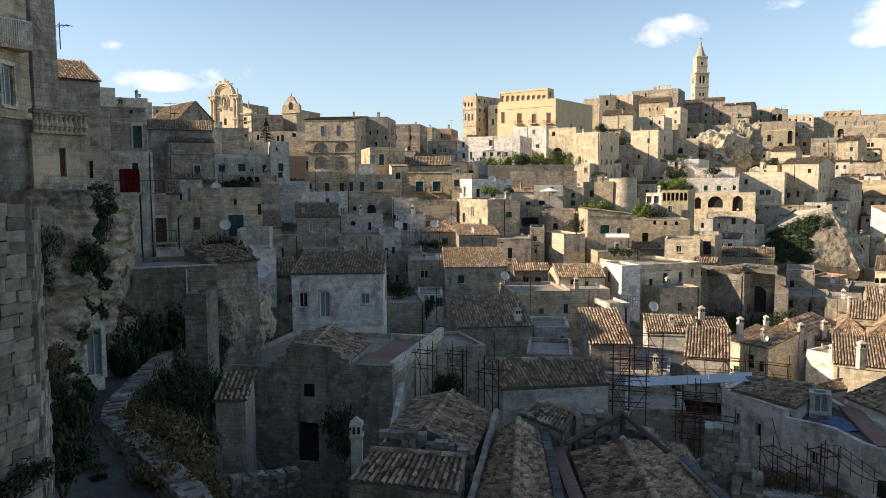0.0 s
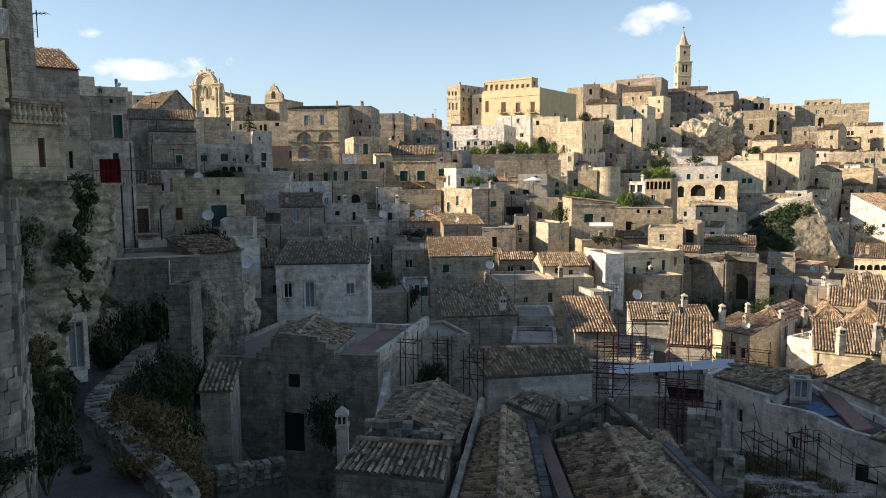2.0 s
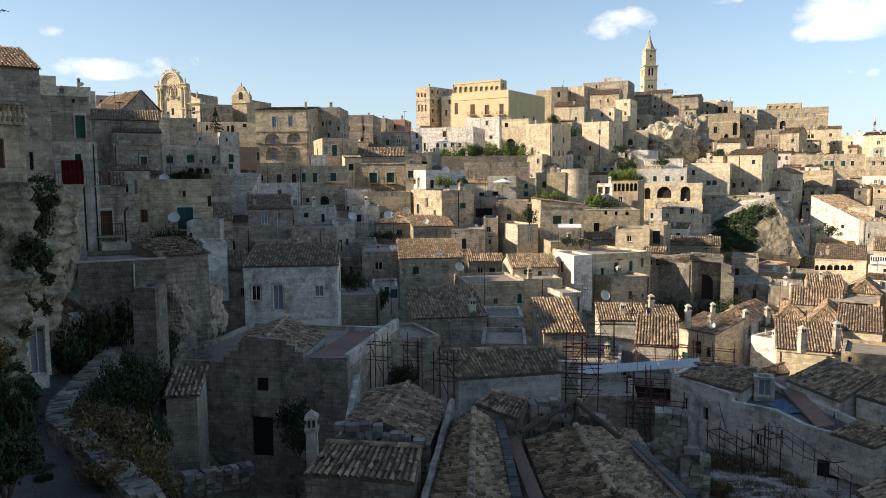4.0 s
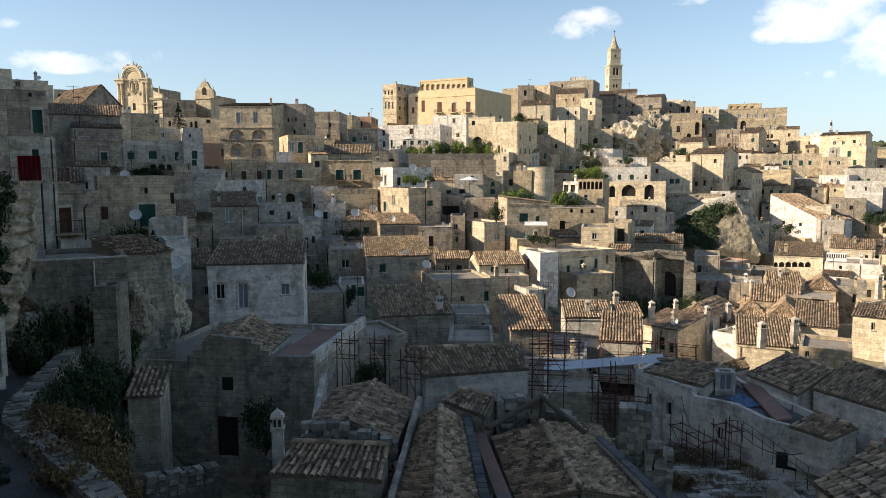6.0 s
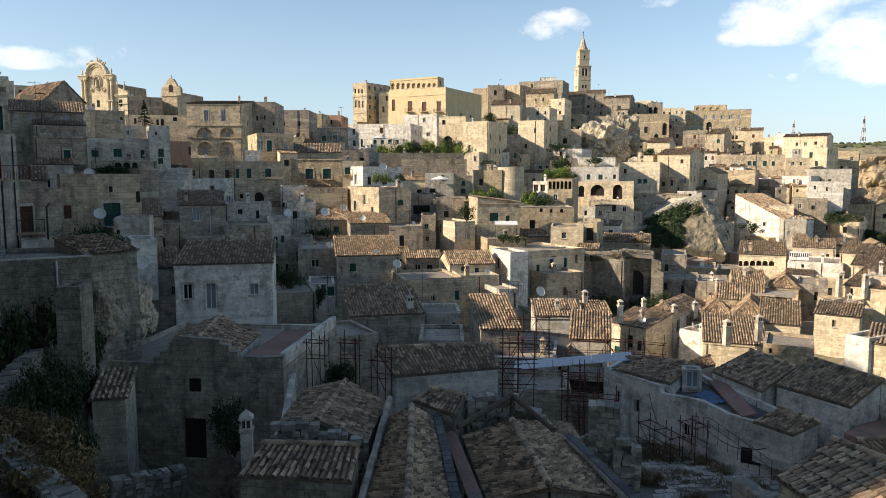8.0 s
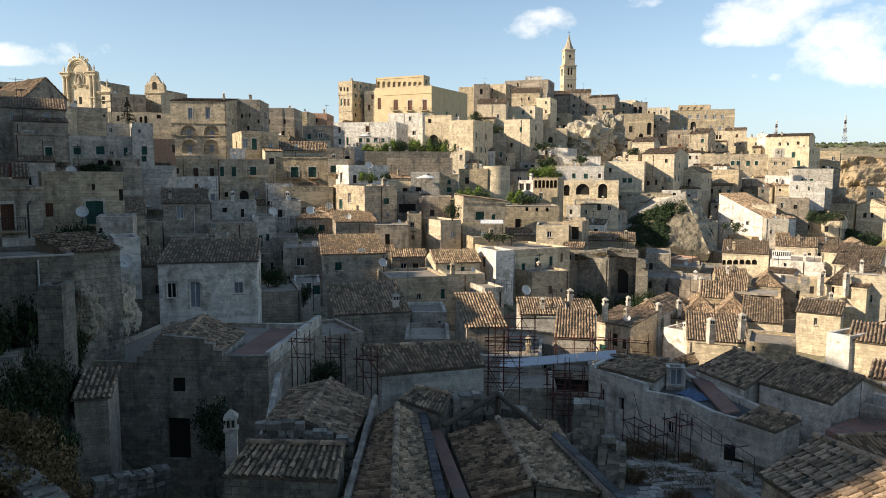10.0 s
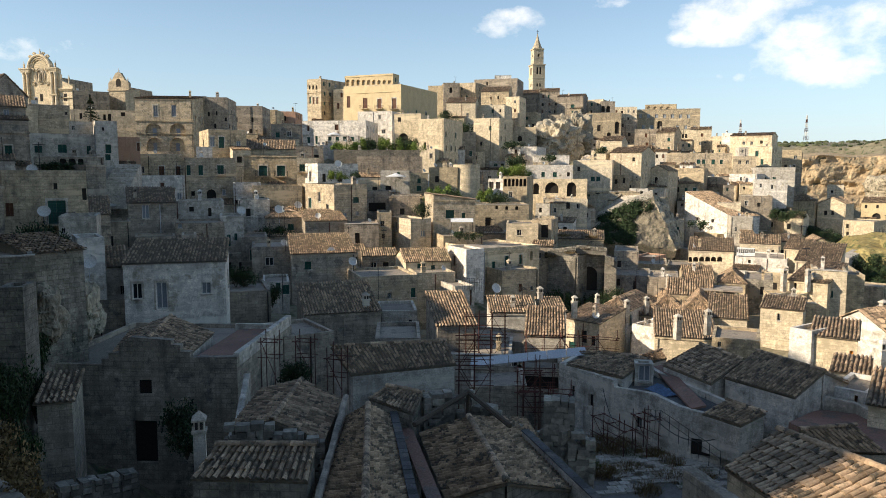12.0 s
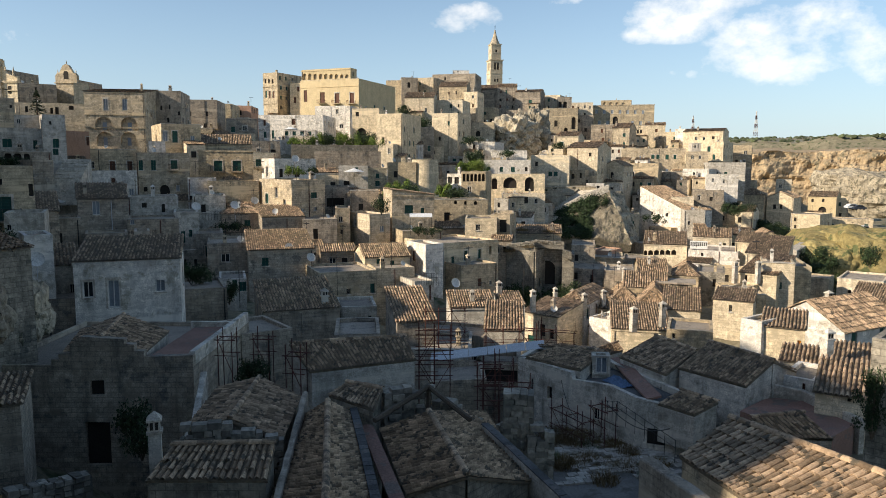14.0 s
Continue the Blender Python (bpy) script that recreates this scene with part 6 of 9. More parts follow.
house(14.40, 111.07, 19.75, -3.6, 8.56, 9.0, 5.03, 'flat', 'stone', [(3.25, 4.25, 0.45, 0.61, 'a'), (4.82, 4.17, 0.45, 0.61, 'a'), (6.38, 4.18, 0.53, 0.61, 'a'), (1.71, 1.43, 0.9, 1.58, 'o')])
house(16.91, 96.53, 19.93, -11.2, 4.35, 7.0, 2.93, 'flat', 'cream', [(1.47, 1.27, 0.62, 0.83, 'd')])
house(8.35, 128.73, 23.95, -8.9, 5.17, 9.0, 6.68, 'flat', 'stone', [(1.13, 3.97, 0.7, 1.13, 'o'), (0.83, 0.77, 0.84, 1.36, 'o'), (3.41, 0.77, 0.89, 1.28, 'g')])
house(-0.29, 123.00, 25.77, -1.0, 4.96, 8.0, 4.25, 'flat', 'lime', [(2.81, 3.19, 0.49, 0.77, 'g'), (0.87, 0.2, 0.97, 1.45, 'o')])
house(4.54, 124.92, 25.71, 5.1, 3.79, 8.0, 3.93, 'flat', 'stone', [(1.58, 2.16, 0.6, 0.79, 'g'), (1.48, 0.78, 0.8, 0.89, 'g')])
house(-2.60, 112.97, 22.27, 0.3, 4.03, 8.0, 4.47, 'flat', 'grey', [(0.45, 1.34, 2.68, 1.34, 'o')])
house(1.37, 107.99, 22.61, -1.9, 4.28, 8.0, 3.68, 'flat', 'grey', [(1.28, 0.78, 0.69, 0.94, 'o')])
house(1.05, 109.99, 17.65, -1.0, 1.75, 6.0, 8.31, 'flat', 'grey', [])
house(-0.80, 101.00, 19.06, -0.1, 2.09, 7.0, 5.07, 'flat', 'stone', [(0.48, 3.07, 0.56, 0.8, 'd'), (0.72, 1.37, 0.4, 0.64, 'o')])
house(-5.10, 96.87, 18.73, 1.7, 4.56, 9.0, 4.10, 'flat', 'grey', [(1.4, 1.16, 0.61, 1.71, 'o')])
house(9.76, 82.42, 17.42, 20.5, 2.38, 5.0, 3.45, 'flat', 'white', [])
house(20.77, 97.82, 17.44, -22.8, 2.69, 6.0, 5.86, 'flat', 'stone', [(1.27, 3.38, 0.96, 1.75, 'o')])
house(21.98, 99.60, 22.39, -13.1, 2.46, 5.0, 1.03, 'flat', 'stone', [])
house(22.06, 93.43, 12.71, -36.5, 4.25, 6.0, 6.19, 'flat', 'rough_wall', [], label='ruined rubble house with broken walls', cat='ruin')
house(25.96, 93.46, 12.71, -10.8, 4.17, 7.0, 6.64, 'flat', 'rough_wall', [(0.6, 1.23, 2.26, 3.33, 'a')], label='ruined rubble house with an open vault', cat='ruin')
house(25.77, 102.82, 16.80, -15.9, 6.57, 8.0, 3.30, 'gable', 'stone', [(0.79, 0.89, 0.69, 1.28, 'g'), (3.78, 0.9, 0.67, 1.23, 'o')], rise=1.0)
house(29.23, 91.44, 12.71, -18.2, 1.53, 6.0, 5.55, 'flat', 'rough_wall', [])
house(34.16, 102.45, 12.71, -19.4, 3.47, 8.0, 5.61, 'flat', 'grey', [(0.48, 2.54, 0.52, 1.62, 'o')])
house(40.23, 110.93, 14.87, -40.7, 3.23, 6.0, 1.60, 'flat', 'pink', [])
house(38.30, 105.25, 12.24, -21.2, 4.83, 8.0, 3.82, 'flat', 'stone', [(0.98, 0.98, 0.67, 1.38, 'd')])
house(31.43, 94.93, 11.66, -19.8, 5.12, 8.0, 4.23, 'flat', 'grey', [(0.67, 2.69, 0.46, 0.97, 'o'), (2.9, 2.28, 0.39, 1.12, 'o'), (6.01, 1.78, 0.45, 0.88, 'o')])
house(35.15, 91.48, 12.18, -22.2, 3.92, 7.0, 3.86, 'flat', 'grey', [])
house(53.24, 119.69, 11.93, -25.6, 7.25, 9.0, 4.42, 'shed', 'cream', [(-0.23, 2.35, 0.83, 0.92, 'a'), (0.78, 2.41, 0.82, 0.91, 'a'), (1.77, 2.46, 0.82, 0.91, 'a'), (2.76, 2.52, 0.81, 0.91, 'a'), (3.74, 2.58, 0.81, 0.9, 'a'), (4.71, 2.63, 0.8, 0.9, 'a')], rise=1.6)
house(47.75, 115.52, 11.25, -23.7, 5.21, 7.0, 3.17, 'flat', 'rough_wall', [])
house(56.80, 110.22, 13.18, -37.0, 7.62, 9.0, 3.28, 'flat', 'white', [(1.99, 2.24, 0.42, 0.58, 'o')])
house(66.17, 126.77, 13.93, -28.9, 6.82, 8.0, 2.84, 'gable', 'cream', [(5.36, 1.15, 0.47, 0.77, 'o')], rise=1.5)
house(74.43, 130.23, 13.28, -45.5, 4.12, 8.0, 3.54, 'gable', 'cream', [(1.18, 0.82, 0.82, 1.14, 'o')], rise=1.2)
house(75.18, 172.31, 12.03, -63.3, 13.96, 10.0, 7.41, 'shedr', 'white', [(3.65, 6.05, 0.67, 0.76, 'o'), (7.96, 5.8, 0.8, 0.87, 'o')], rise=5.6)
house(78.60, 155.24, 14.06, -19.6, 4.62, 9.0, 5.93, 'flat', 'lime', [(0.94, 2.52, 0.49, 0.97, 'd')])
house(80.71, 166.46, 17.95, -26.7, 5.27, 8.0, 4.62, 'flat', 'cream', [(1.37, 1.91, 0.78, 1.69, 'a')])
house(90.51, 173.85, 17.42, -23.6, 7.24, 9.0, 6.60, 'flat', 'grey', [(0.84, 3.99, 0.74, 1.26, 'd'), (0.93, 0.62, 0.7, 1.12, 'd'), (3.84, 3.85, 0.8, 1.02, 'o'), (3.76, 0.69, 0.7, 1.32, 'd')])
house(63.32, 166.36, 12.65, -22.2, 8.50, 8.0, 5.97, 'flat', 'cream', [(6.48, 3.21, 0.88, 1.01, 'g')])
house(41.77, 95.24, 11.99, -18.8, 4.02, 8.0, 3.09, 'gable', 'stone', [(0.65, 0.86, 0.72, 1.33, 'o')], rise=1.5)
house(46.79, 95.12, 11.47, -27.1, 3.51, 8.0, 3.08, 'hip', 'stone', [(0.78, 0.56, 0.67, 1.34, 'o')], rise=1.6)
house(50.64, 95.39, 10.79, -29.0, 3.72, 8.0, 4.25, 'flat', 'rough_wall', [(2.12, 2.17, 0.45, 1.11, 'o')])
house(35.28, 84.97, 12.55, -24.2, 5.29, 7.0, 2.28, 'gable', 'stone', [], rise=1.6)
house(24.96, 80.21, 7.91, -38.4, 3.50, 10.0, 6.06, 'hip', 'white', [(0.1, 2.93, 0.87, 2.24, 'w'), (1.76, 1.59, 0.68, 2.76, 'w')], rise=1.4, label='pale house with tall windows and hipped tile roof', foot=3, near=1)
house(26.64, 73.31, 9.20, -51.2, 3.64, 12.0, 4.53, 'flat', 'white', [])
house(26.70, 66.86, 10.47, -20.1, 5.68, 8.0, 3.42, 'shed', 'cream', [(5.43, 3.26, 0.22, 0.62, 'o')], rise=1.3, near=1)
house(28.31, 83.32, 10.49, -26.7, 5.91, 9.0, 2.32, 'hip', 'stone', [], rise=1.6)
house(34.14, 78.93, 11.52, -24.9, 4.45, 9.0, 1.81, 'hip', 'stone', [], rise=2.4)
house(32.86, 83.79, 10.38, -22.6, 3.71, 9.0, 2.74, 'hip', 'cream', [], rise=1.8)
house(34.49, 72.19, 13.10, -26.9, 3.90, 8.0, 1.47, 'shed', 'cream', [], rise=1.3, near=1)
house(39.26, 80.99, 12.70, -26.7, 2.66, 6.0, 2.63, 'flat', 'cream', [(0.97, 1.02, 0.73, 2.03, 'o')])
house(19.60, 75.50, 8.58, -51.0, 4.77, 5.0, 5.47, 'shed', 'cream', [(0.93, 2.21, 0.75, 0.78, 'g'), (2.45, 3.12, 0.74, 1.37, 'o'), (3.71, 3.04, 0.58, 1.08, 'o')], rise=1.0, near=1)
house(11.70, 56.81, 13.88, -13.2, 3.12, 6.0, 2.67, 'shed', 'lime', [], rise=1.3, near=1)
house(4.26, 54.83, 15.35, 3.9, 3.14, 7.0, 2.48, 'shed', 'grey', [], rise=1.6, near=1)
house(-14.79, 81.67, 16.75, 8.7, 4.48, 8.0, 4.60, 'flat', 'grey', [(1.48, 2.46, 0.95, 0.94, 'd')])
house(-11.53, 69.04, 17.22, 8.4, 2.53, 5.0, 2.07, 'flat', 'lime', [(1.24, 1.08, 0.43, 0.91, 'g'), (1.89, 0.83, 0.76, 0.92, 'g')])
house(-13.25, 60.57, 17.81, 14.6, 3.77, 6.0, 1.97, 'flat', 'grey', [])
house(-15.94, 99.73, 20.79, 11.5, 5.79, 8.0, 2.62, 'hip', 'grey', [(2.94, 0.81, 0.78, 0.97, 'g')], rise=1.3)
house(-10.30, 96.45, 19.55, 12.5, 5.60, 8.0, 3.62, 'shed', 'grey', [(4.05, 1.22, 0.47, 0.63, 'o')], rise=1.2)
house(-20.15, 102.03, 19.36, 10.0, 4.34, 8.0, 6.49, 'flat', 'lime', [(1.06, 4.21, 0.62, 1.06, 'o')])
house(-19.59, 110.27, 22.72, 8.2, 7.39, 8.0, 4.97, 'flat', 'stone', [(0.92, 1.3, 0.83, 1.93, 'g'), (-2.51, 2.37, 1.27, 0.88, 'o')])
house(-22.87, 112.70, 23.18, 10.4, 4.14, 6.0, 4.89, 'flat', 'white', [(0.22, 1.51, 0.86, 0.72, 'o')])
house(-20.21, 90.78, 18.71, 11.7, 2.85, 7.0, 5.58, 'flat', 'lime', [(0.78, 1.79, 0.46, 1.46, 'g'), (1.7, 2.51, 0.34, 0.88, 'g')])
house(-17.22, 88.34, 17.95, 10.0, 3.14, 7.0, 3.90, 'flat', 'grey', [(1.05, 1.08, 0.67, 1.26, 'g')])
house(-27.94, 81.34, 20.86, 19.3, 4.94, 8.0, 5.44, 'shed', 'grey', [(1.4, 3.72, 0.75, 1.57, 'w')], rise=1.6)
house(-26.80, 95.30, 22.34, 14.0, 6.07, 8.0, 3.63, 'flat', 'lime', [(1.69, 2.24, 0.57, 0.61, 'o'), (4.04, 1.6, 0.42, 1.07, 'o')])
house(-25.51, 75.82, 21.18, 17.2, 3.96, 4.0, 1.94, 'flat', 'grey', [])
house(-22.82, 80.84, 20.60, 14.0, 5.17, 7.0, 3.55, 'flat', 'grey', [(0.29, 3.02, 0.42, 0.52, 'w')])
house(-20.62, 75.22, 21.55, 14.8, 1.45, 4.0, 1.80, 'flat', 'grey', [])
house(-28.88, 70.30, 22.67, 21.3, 2.84, 7.0, 3.02, 'shed', 'grey', [], rise=1.6, near=1)
house(-29.73, 76.42, 21.11, 20.1, 3.46, 6.0, 3.48, 'flat', 'grey', [(1.07, 0.57, 0.68, 1.43, 'o')])
house(-24.74, 56.85, 23.39, 17.3, 2.63, 5.0, 3.04, 'flat', 'lime', [(0.17, 1.72, 0.27, 0.46, 'd')])
house(-21.69, 52.71, 23.66, 27.5, 1.74, 4.0, 1.48, 'flat', 'white', [])
house(-18.34, 51.85, 19.73, 9.9, 6.93, 7.0, 3.61, 'shed', 'white', [(0.55, 1.06, 0.64, 1.16, 'd'), (2.12, 0.24, 0.75, 2.06, 'w'), (5.25, 1.26, 0.64, 0.87, 'w')], rise=1.1, label='pale pinkish plaster house with glazed door and windows', foot=5, near=1)
house(-22.77, 55.51, 18.82, 20.8, 3.20, 6.0, 3.69, 'shed', 'lime', [(2.69, 1.17, 0.3, 1.12, 'd')], rise=1.1, near=1)
house(-20.60, 34.28, 22.54, 28.1, 4.11, 6.0, 3.27, 'flat', 'rough_wall', [])
house(-18.03, 37.93, 24.21, 48.8, 2.77, 4.0, 1.46, 'shed', 'rough_wall', [], rise=0.7, near=2)
house(-14.22, 29.78, 16.52, 14.4, 1.30, 3.0, 3.87, 'shed', 'grey', [(1.01, 1.42, 0.06, 1.91, 'b')], side=False, rise=0.5, near=2)
# the sunlit houses below the terrace roof
house(30.75, 47.99, 16.11, -36.0, 2.88, 4.0, 2.18, 'shed', 'cream', [(2.43, 0.48, 0.24, 0.91, 'O')], rise=0.7, near=1, annex=False, clutter=False, foot=5)
house(29.80, 49.18, 15.83, -62.0, 1.70, 4.0, 2.81, 'flat', 'white', [], annex=False, clutter=False, foot=5)
house(28.01, 41.42, 16.46, -38.0, 2.19, 3.0, 1.12, 'shed', 'lime', [], rise=0.5, near=1, annex=False, clutter=False, foot=5)
house(28.35, 37.48, 17.38, -40.0, 2.22, 4.0, 0.85, 'shed', 'white', [], rise=0.8, near=1, annex=False, clutter=False, foot=5)
house(24.67, 36.43, 16.52, -48.0, 1.80, 4.0, 1.68, 'flat', 'white', [(1.14, 0.84, 0.17, 0.59, 'b')], annex=False, clutter=False, foot=5)
house(24.37, 32.97, 16.95, -40.0, 2.39, 4.5, 1.39, 'shed', 'cream', [(1.48, 1.12, 0.15, 0.38, 'o')], rise=0.9, near=1, annex=False, clutter=False, foot=5)
house(27.11, 55.76, 13.58, -28.0, 3.67, 5.0, 2.83, 'flat', 'stone', [(0.47, 2.0, 0.25, 0.51, 'd')], annex=False, clutter=False, foot=5)
house(39.01, 69.84, 13.57, -35.0, 3.97, 5.0, 2.44, 'shed', 'cream', [(1.63, 1.26, 0.3, 0.75, 'd')], rise=0.6, near=1, annex=False, clutter=False, foot=5)
house(49.35, 77.64, 14.44, -30.0, 3.57, 8.0, 4.34, 'flat', 'cream', [(1.95, 1.22, 0.32, 0.83, 'g'), (0.79, 2.64, 0.33, 0.7, 'd')], annex=False, foot=6)
chimney(28.30, 37.53, 18.58, 1.3, 0.5, 10, 'white')
# the houses across the lane below the ruins
house(3.88, 97.92, 19.40, 25.0, 3.19, 7.0, 3.98, 'flat', 'cream', [(1.58, 1.5, 0.7, 0.84, 'w')], lwins=[(2, 2, .8, 1.4, 'd')], annex=False, foot=7)
house(7.19, 100.74, 19.49, 6.0, 6.11, 8.0, 6.40, 'shedr', 'stone', [(1.75, 3.76, 1.28, 1.19, 'g'), (4.11, 3.74, 0.56, 0.8, 'g'), (0.64, 0.64, 0.56, 0.96, 'o')], rise=0.8, annex=False, foot=7)
house(8.12, 94.65, 19.22, 8.0, 5.49, 5.0, 2.12, 'flat', 'stone', [(0.77, 0.44, 0.53, 0.75, 'o')], annex=False, foot=6)
house(12.36, 87.13, 16.36, 28.0, 9.17, 9.0, 4.06, 'flat', 'cream', [(3.51, 1.67, 0.59, 1.25, 'g'), (1.51, 1.37, 0.5, 0.96, 'g'), (5.81, 1.74, 0.51, 1.2, 'g'), (7.62, 2.14, 0.43, 1.14, 'a')], trim=[3.6], lwins=[(2, 1.5, .8, 1.6, 'd'), (5, 1.5, .8, 1.4, 'o')], annex=False, foot=7)
house(2.67, 81.96, 18.03, 10.0, 5.40, 6.0, 1.39, 'gable', 'cream', [(1.34, 0.63, 0.53, 0.58, 'g'), (3.02, 0.32, 0.47, 0.65, 'g')], rise=1.3, near=1, annex=False, foot=6)
house(3.80, 77.91, 13.37, 12.0, 4.38, 7.0, 5.38, 'flat', 'stone', [(2.83, 3.96, 0.39, 0.5, 'd'), (2.72, 1.55, 0.71, 0.68, 'w')], annex=False, foot=6)
house(-2.27, 71.96, 15.40, 14.0, 6.04, 7.0, 3.86, 'flat', 'stone', [(0.13, 2.16, 0.54, 0.68, 'g'), (2.81, 1.52, 0.42, 0.57, 'd'), (5.35, 1.47, 0.49, 0.99, 'g')], annex=False, foot=6)
house(7.66, 74.61, 13.47, 18.0, 2.30, 6.0, 4.31, 'flat', 'lime', [(1.74, 2.15, 0.24, 1.69, 'b')], annex=False, foot=6)
house(14.27, 83.79, 14.17, 22.0, 5.23, 7.0, 3.93, 'flat', 'stone', [(2.39, 1.2, 0.53, 0.99, 'b'), (4.06, 1.24, 0.39, 0.53, 'd')], lwins=[(2, 2, .8, 1.2, 'o')], annex=False, foot=6)
house(10.42, 67.20, 14.01, -4.0, 4.41, 5.0, 2.36, 'shed', 'lime', [], rise=0.8, near=1, annex=False, foot=6)
house(15.51, 68.26, 13.77, -6.0, 2.51, 5.0, 2.51, 'shed', 'lime', [(0.02, 0.84, 0.62, 1.02, 'g')], rise=0.5, near=1, annex=False, foot=6)
house(-9.79, 77.38, 15.36, 9.0, 6.90, 8.0, 5.64, 'shed', 'grey', [(1.41, 3.93, 0.69, 0.86, 'g'), (1.62, 5.43, 0.25, 0.49, 'o')], rise=1.5, near=1, annex=False, foot=6)
house(-0.38, 64.00, 15.02, 2.0, 3.52, 5.0, 2.31, 'flat', 'lime', [(2.74, 1.19, 0.31, 0.26, 'o')], annex=False, foot=5)
rubble_wall([(-12.51, 27.27, 17.61), (-11.30, 28.33, 17.42), (-10.18, 29.28, 17.30)], 0.3, 0.5, 2.0, 'low rubble yard wall below the house', 5)
# the plastered house below the lookout, with its stepped gable, tiled roof and terrace
big = house(-18.32, 38.79, 12.11, -8.3, 10.81, 10.5, 7.62, 'flat', 'grey', [(5.42, 6.04, 0.76, 0.79, 'o'), (5.08, 2.31, 1.3, 2.31, 'o')], clutter=False, side=False, label='large worn plaster house front with dark openings', foot=3, roofmat='roof_flat')
bm = bmesh.new()
extrude_profile(bm, [(3.5, 7.4), (10.81, 7.4), (10.81, 8.2), (8.3, 8.1), (8.3, 8.4), (7.8, 8.4), (7.8, 8.75), (7.3, 8.78), (7.3, 9.02), (5.1, 9.15), (4.5, 8.7), (4.5, 8.3), (3.9, 8.25), (3.9, 7.95), (3.5, 7.95)], -.012, .38)
part("stepped_gable", bm, "grey", big)
bm = bmesh.new()
box(bm, 8.3, .38, 7.6, 10.5, 7.6, 7.95)
part("terrace_floor", bm, "terracotta", big, "faded pink tiled terrace floor")
bm = bmesh.new()
box(bm, 10.5, .38, 7.4, 10.805, 10.4, 8.3)
box(bm, 8.0, 7.6, 7.4, 10.5, 7.9, 8.25)
part("terrace_parapet", bm, "lime", big)
roofed((-10.35, 37.98, 20.15), (-10.2, 43.4, 20.15), (-12.38, 38.2, 21.1), (-12.9, 44.1, 21.1), 'lime', 1.0)
roofed((-15.3, 44.0, 20.2), (-14.3, 38.5, 20.3), (-12.9, 44.1, 21.1), (-12.38, 38.2, 21.1), 'lime', 1.0)
# the two tiled roofs beside it and the walls between
roofed((-2.36, 27.6, 19.30), (-1.95, 32.70, 19.30), (-4.45, 28.14, 20.0), (-3.91, 33.74, 20.0), 'rough_wall')
roofed((-5.9, 34.29, 19.40), (-6.3, 29.0, 19.40), (-3.91, 33.74, 20.0), (-4.45, 28.14, 20.0), 'rough_wall')
block_wall([(-6.1, 27.0, 20.35), (-4.6, 27.15, 20.35), (-3.9, 27.2, 20.1), (-3.1, 27.25, 19.85), (-2.3, 27.3, 19.5)], .4, 1.8, 3, 'stepped gable wall of squared blocks', .08)
plaster_wall([(-1.68, 31.5, 19.95), (-1.8, 28.0, 19.95), (-2.08, 21.0, 19.9)], .24, 3.0, 'grey')
plaster_wall([(-7.0, 36.6, 19.6), (-6.6, 32.0, 18.6), (-6.7, 29.3, 18.3)], .3, 4.0, 'lime', 'whitewashed yard wall stepping down beside the house')
plaster_wall([(0.42, 29.6, 19.7), (0.7, 25.4, 19.7), (0.98, 20.6, 19.7)], .26, 2.5, 'lime', 'low slate capped wall beside a tiled roof', 'membrane')
bm = bmesh.new()
extrude_profile(bm, [(0, 0), (.5, 0), (.5, .1), (0, .1)], 0, 8.6)
tagged(part("gutter_strip", bm, "terracotta", m=pose(1.62, 20.4, 19.15, 0, 0, 6.2)), "narrow terracotta gutter strip between two roofs", "gutter")
# ruined walls behind the middle roofs
block_wall([(1.7, 30.3, 20.15), (2.6, 30.5, 20.45), (3.7, 30.6, 20.35), (5.0, 29.6, 19.9), (6.2, 28.6, 19.3)], .55, 3.0, 11)
block_wall([(7.10, 30.30, 20.1), (8.42, 29.95, 20.2)], .9, 4.0, 5, 'broken stone pillar of an unroofed ruin', .25)
block_wall([(5.6, 30.3, 18.7), (7.1, 31.0, 18.75), (8.0, 29.6, 18.9), (8.95, 29.5, 18.5), (9.3, 31.6, 17.2)], .6, 4.2, 6)
plaster_wall([(5.7, 27.6, 19.5), (6.3, 25.5, 19.3), (7.3, 21.5, 19.0)], .26, 3.0, 'lime', 'low slate capped wall beside a tiled roof', 'membrane')
# the long house with whitewashed front over the terrace
outline_house([(11.30, 44.11, 17.70), (13.56, 40.20, 17.70), (13.6, 40.1, 17.3), (15.17, 38.09, 17.50), (15.99, 36.40, 17.30), (17.59, 35.44, 17.05), (18.63, 34.68, 16.90), (20.2, 36.0, 17.0), (18.66, 38.4, 17.4), (17.4, 42.6, 17.5), (16.9, 45.6, 17.7), (13.2, 46.6, 17.7)], 13.6, 'lime', 'membrane', {0: [(1.0, 2.1, .45, .9, 'd'), (2.6, 2.0, .4, .8, 'o')], 2: [(1.5, 1.6, .42, .7, 'd')], 4: [(.7, 1.1, 1.0, .95, 'o')]}, 'long whitewashed house with stained parapet over a terrace')
roofed((11.6, 43.5, 17.78), (14.2, 40.3, 17.78), (14.02, 44.2, 18.3), (16.4, 42.2, 18.3), 'lime', .3)
roofed((16.89, 45.2, 17.8), (13.2, 46.3, 17.8), (16.4, 42.2, 18.3), (14.02, 44.2, 18.3), 'lime', .3)
roofed((17.47, 42.48, 17.9), (18.66, 38.31, 17.9), (20.27, 43.3, 18.95), (21.1, 39.4, 18.95), 'lime', 2.5)
roofed((19.55, 38.57, 18.2), (21.52, 34.70, 18.2), (22.27, 40.08, 19.3), (23.64, 35.53, 19.3), 'lime', 3.5)
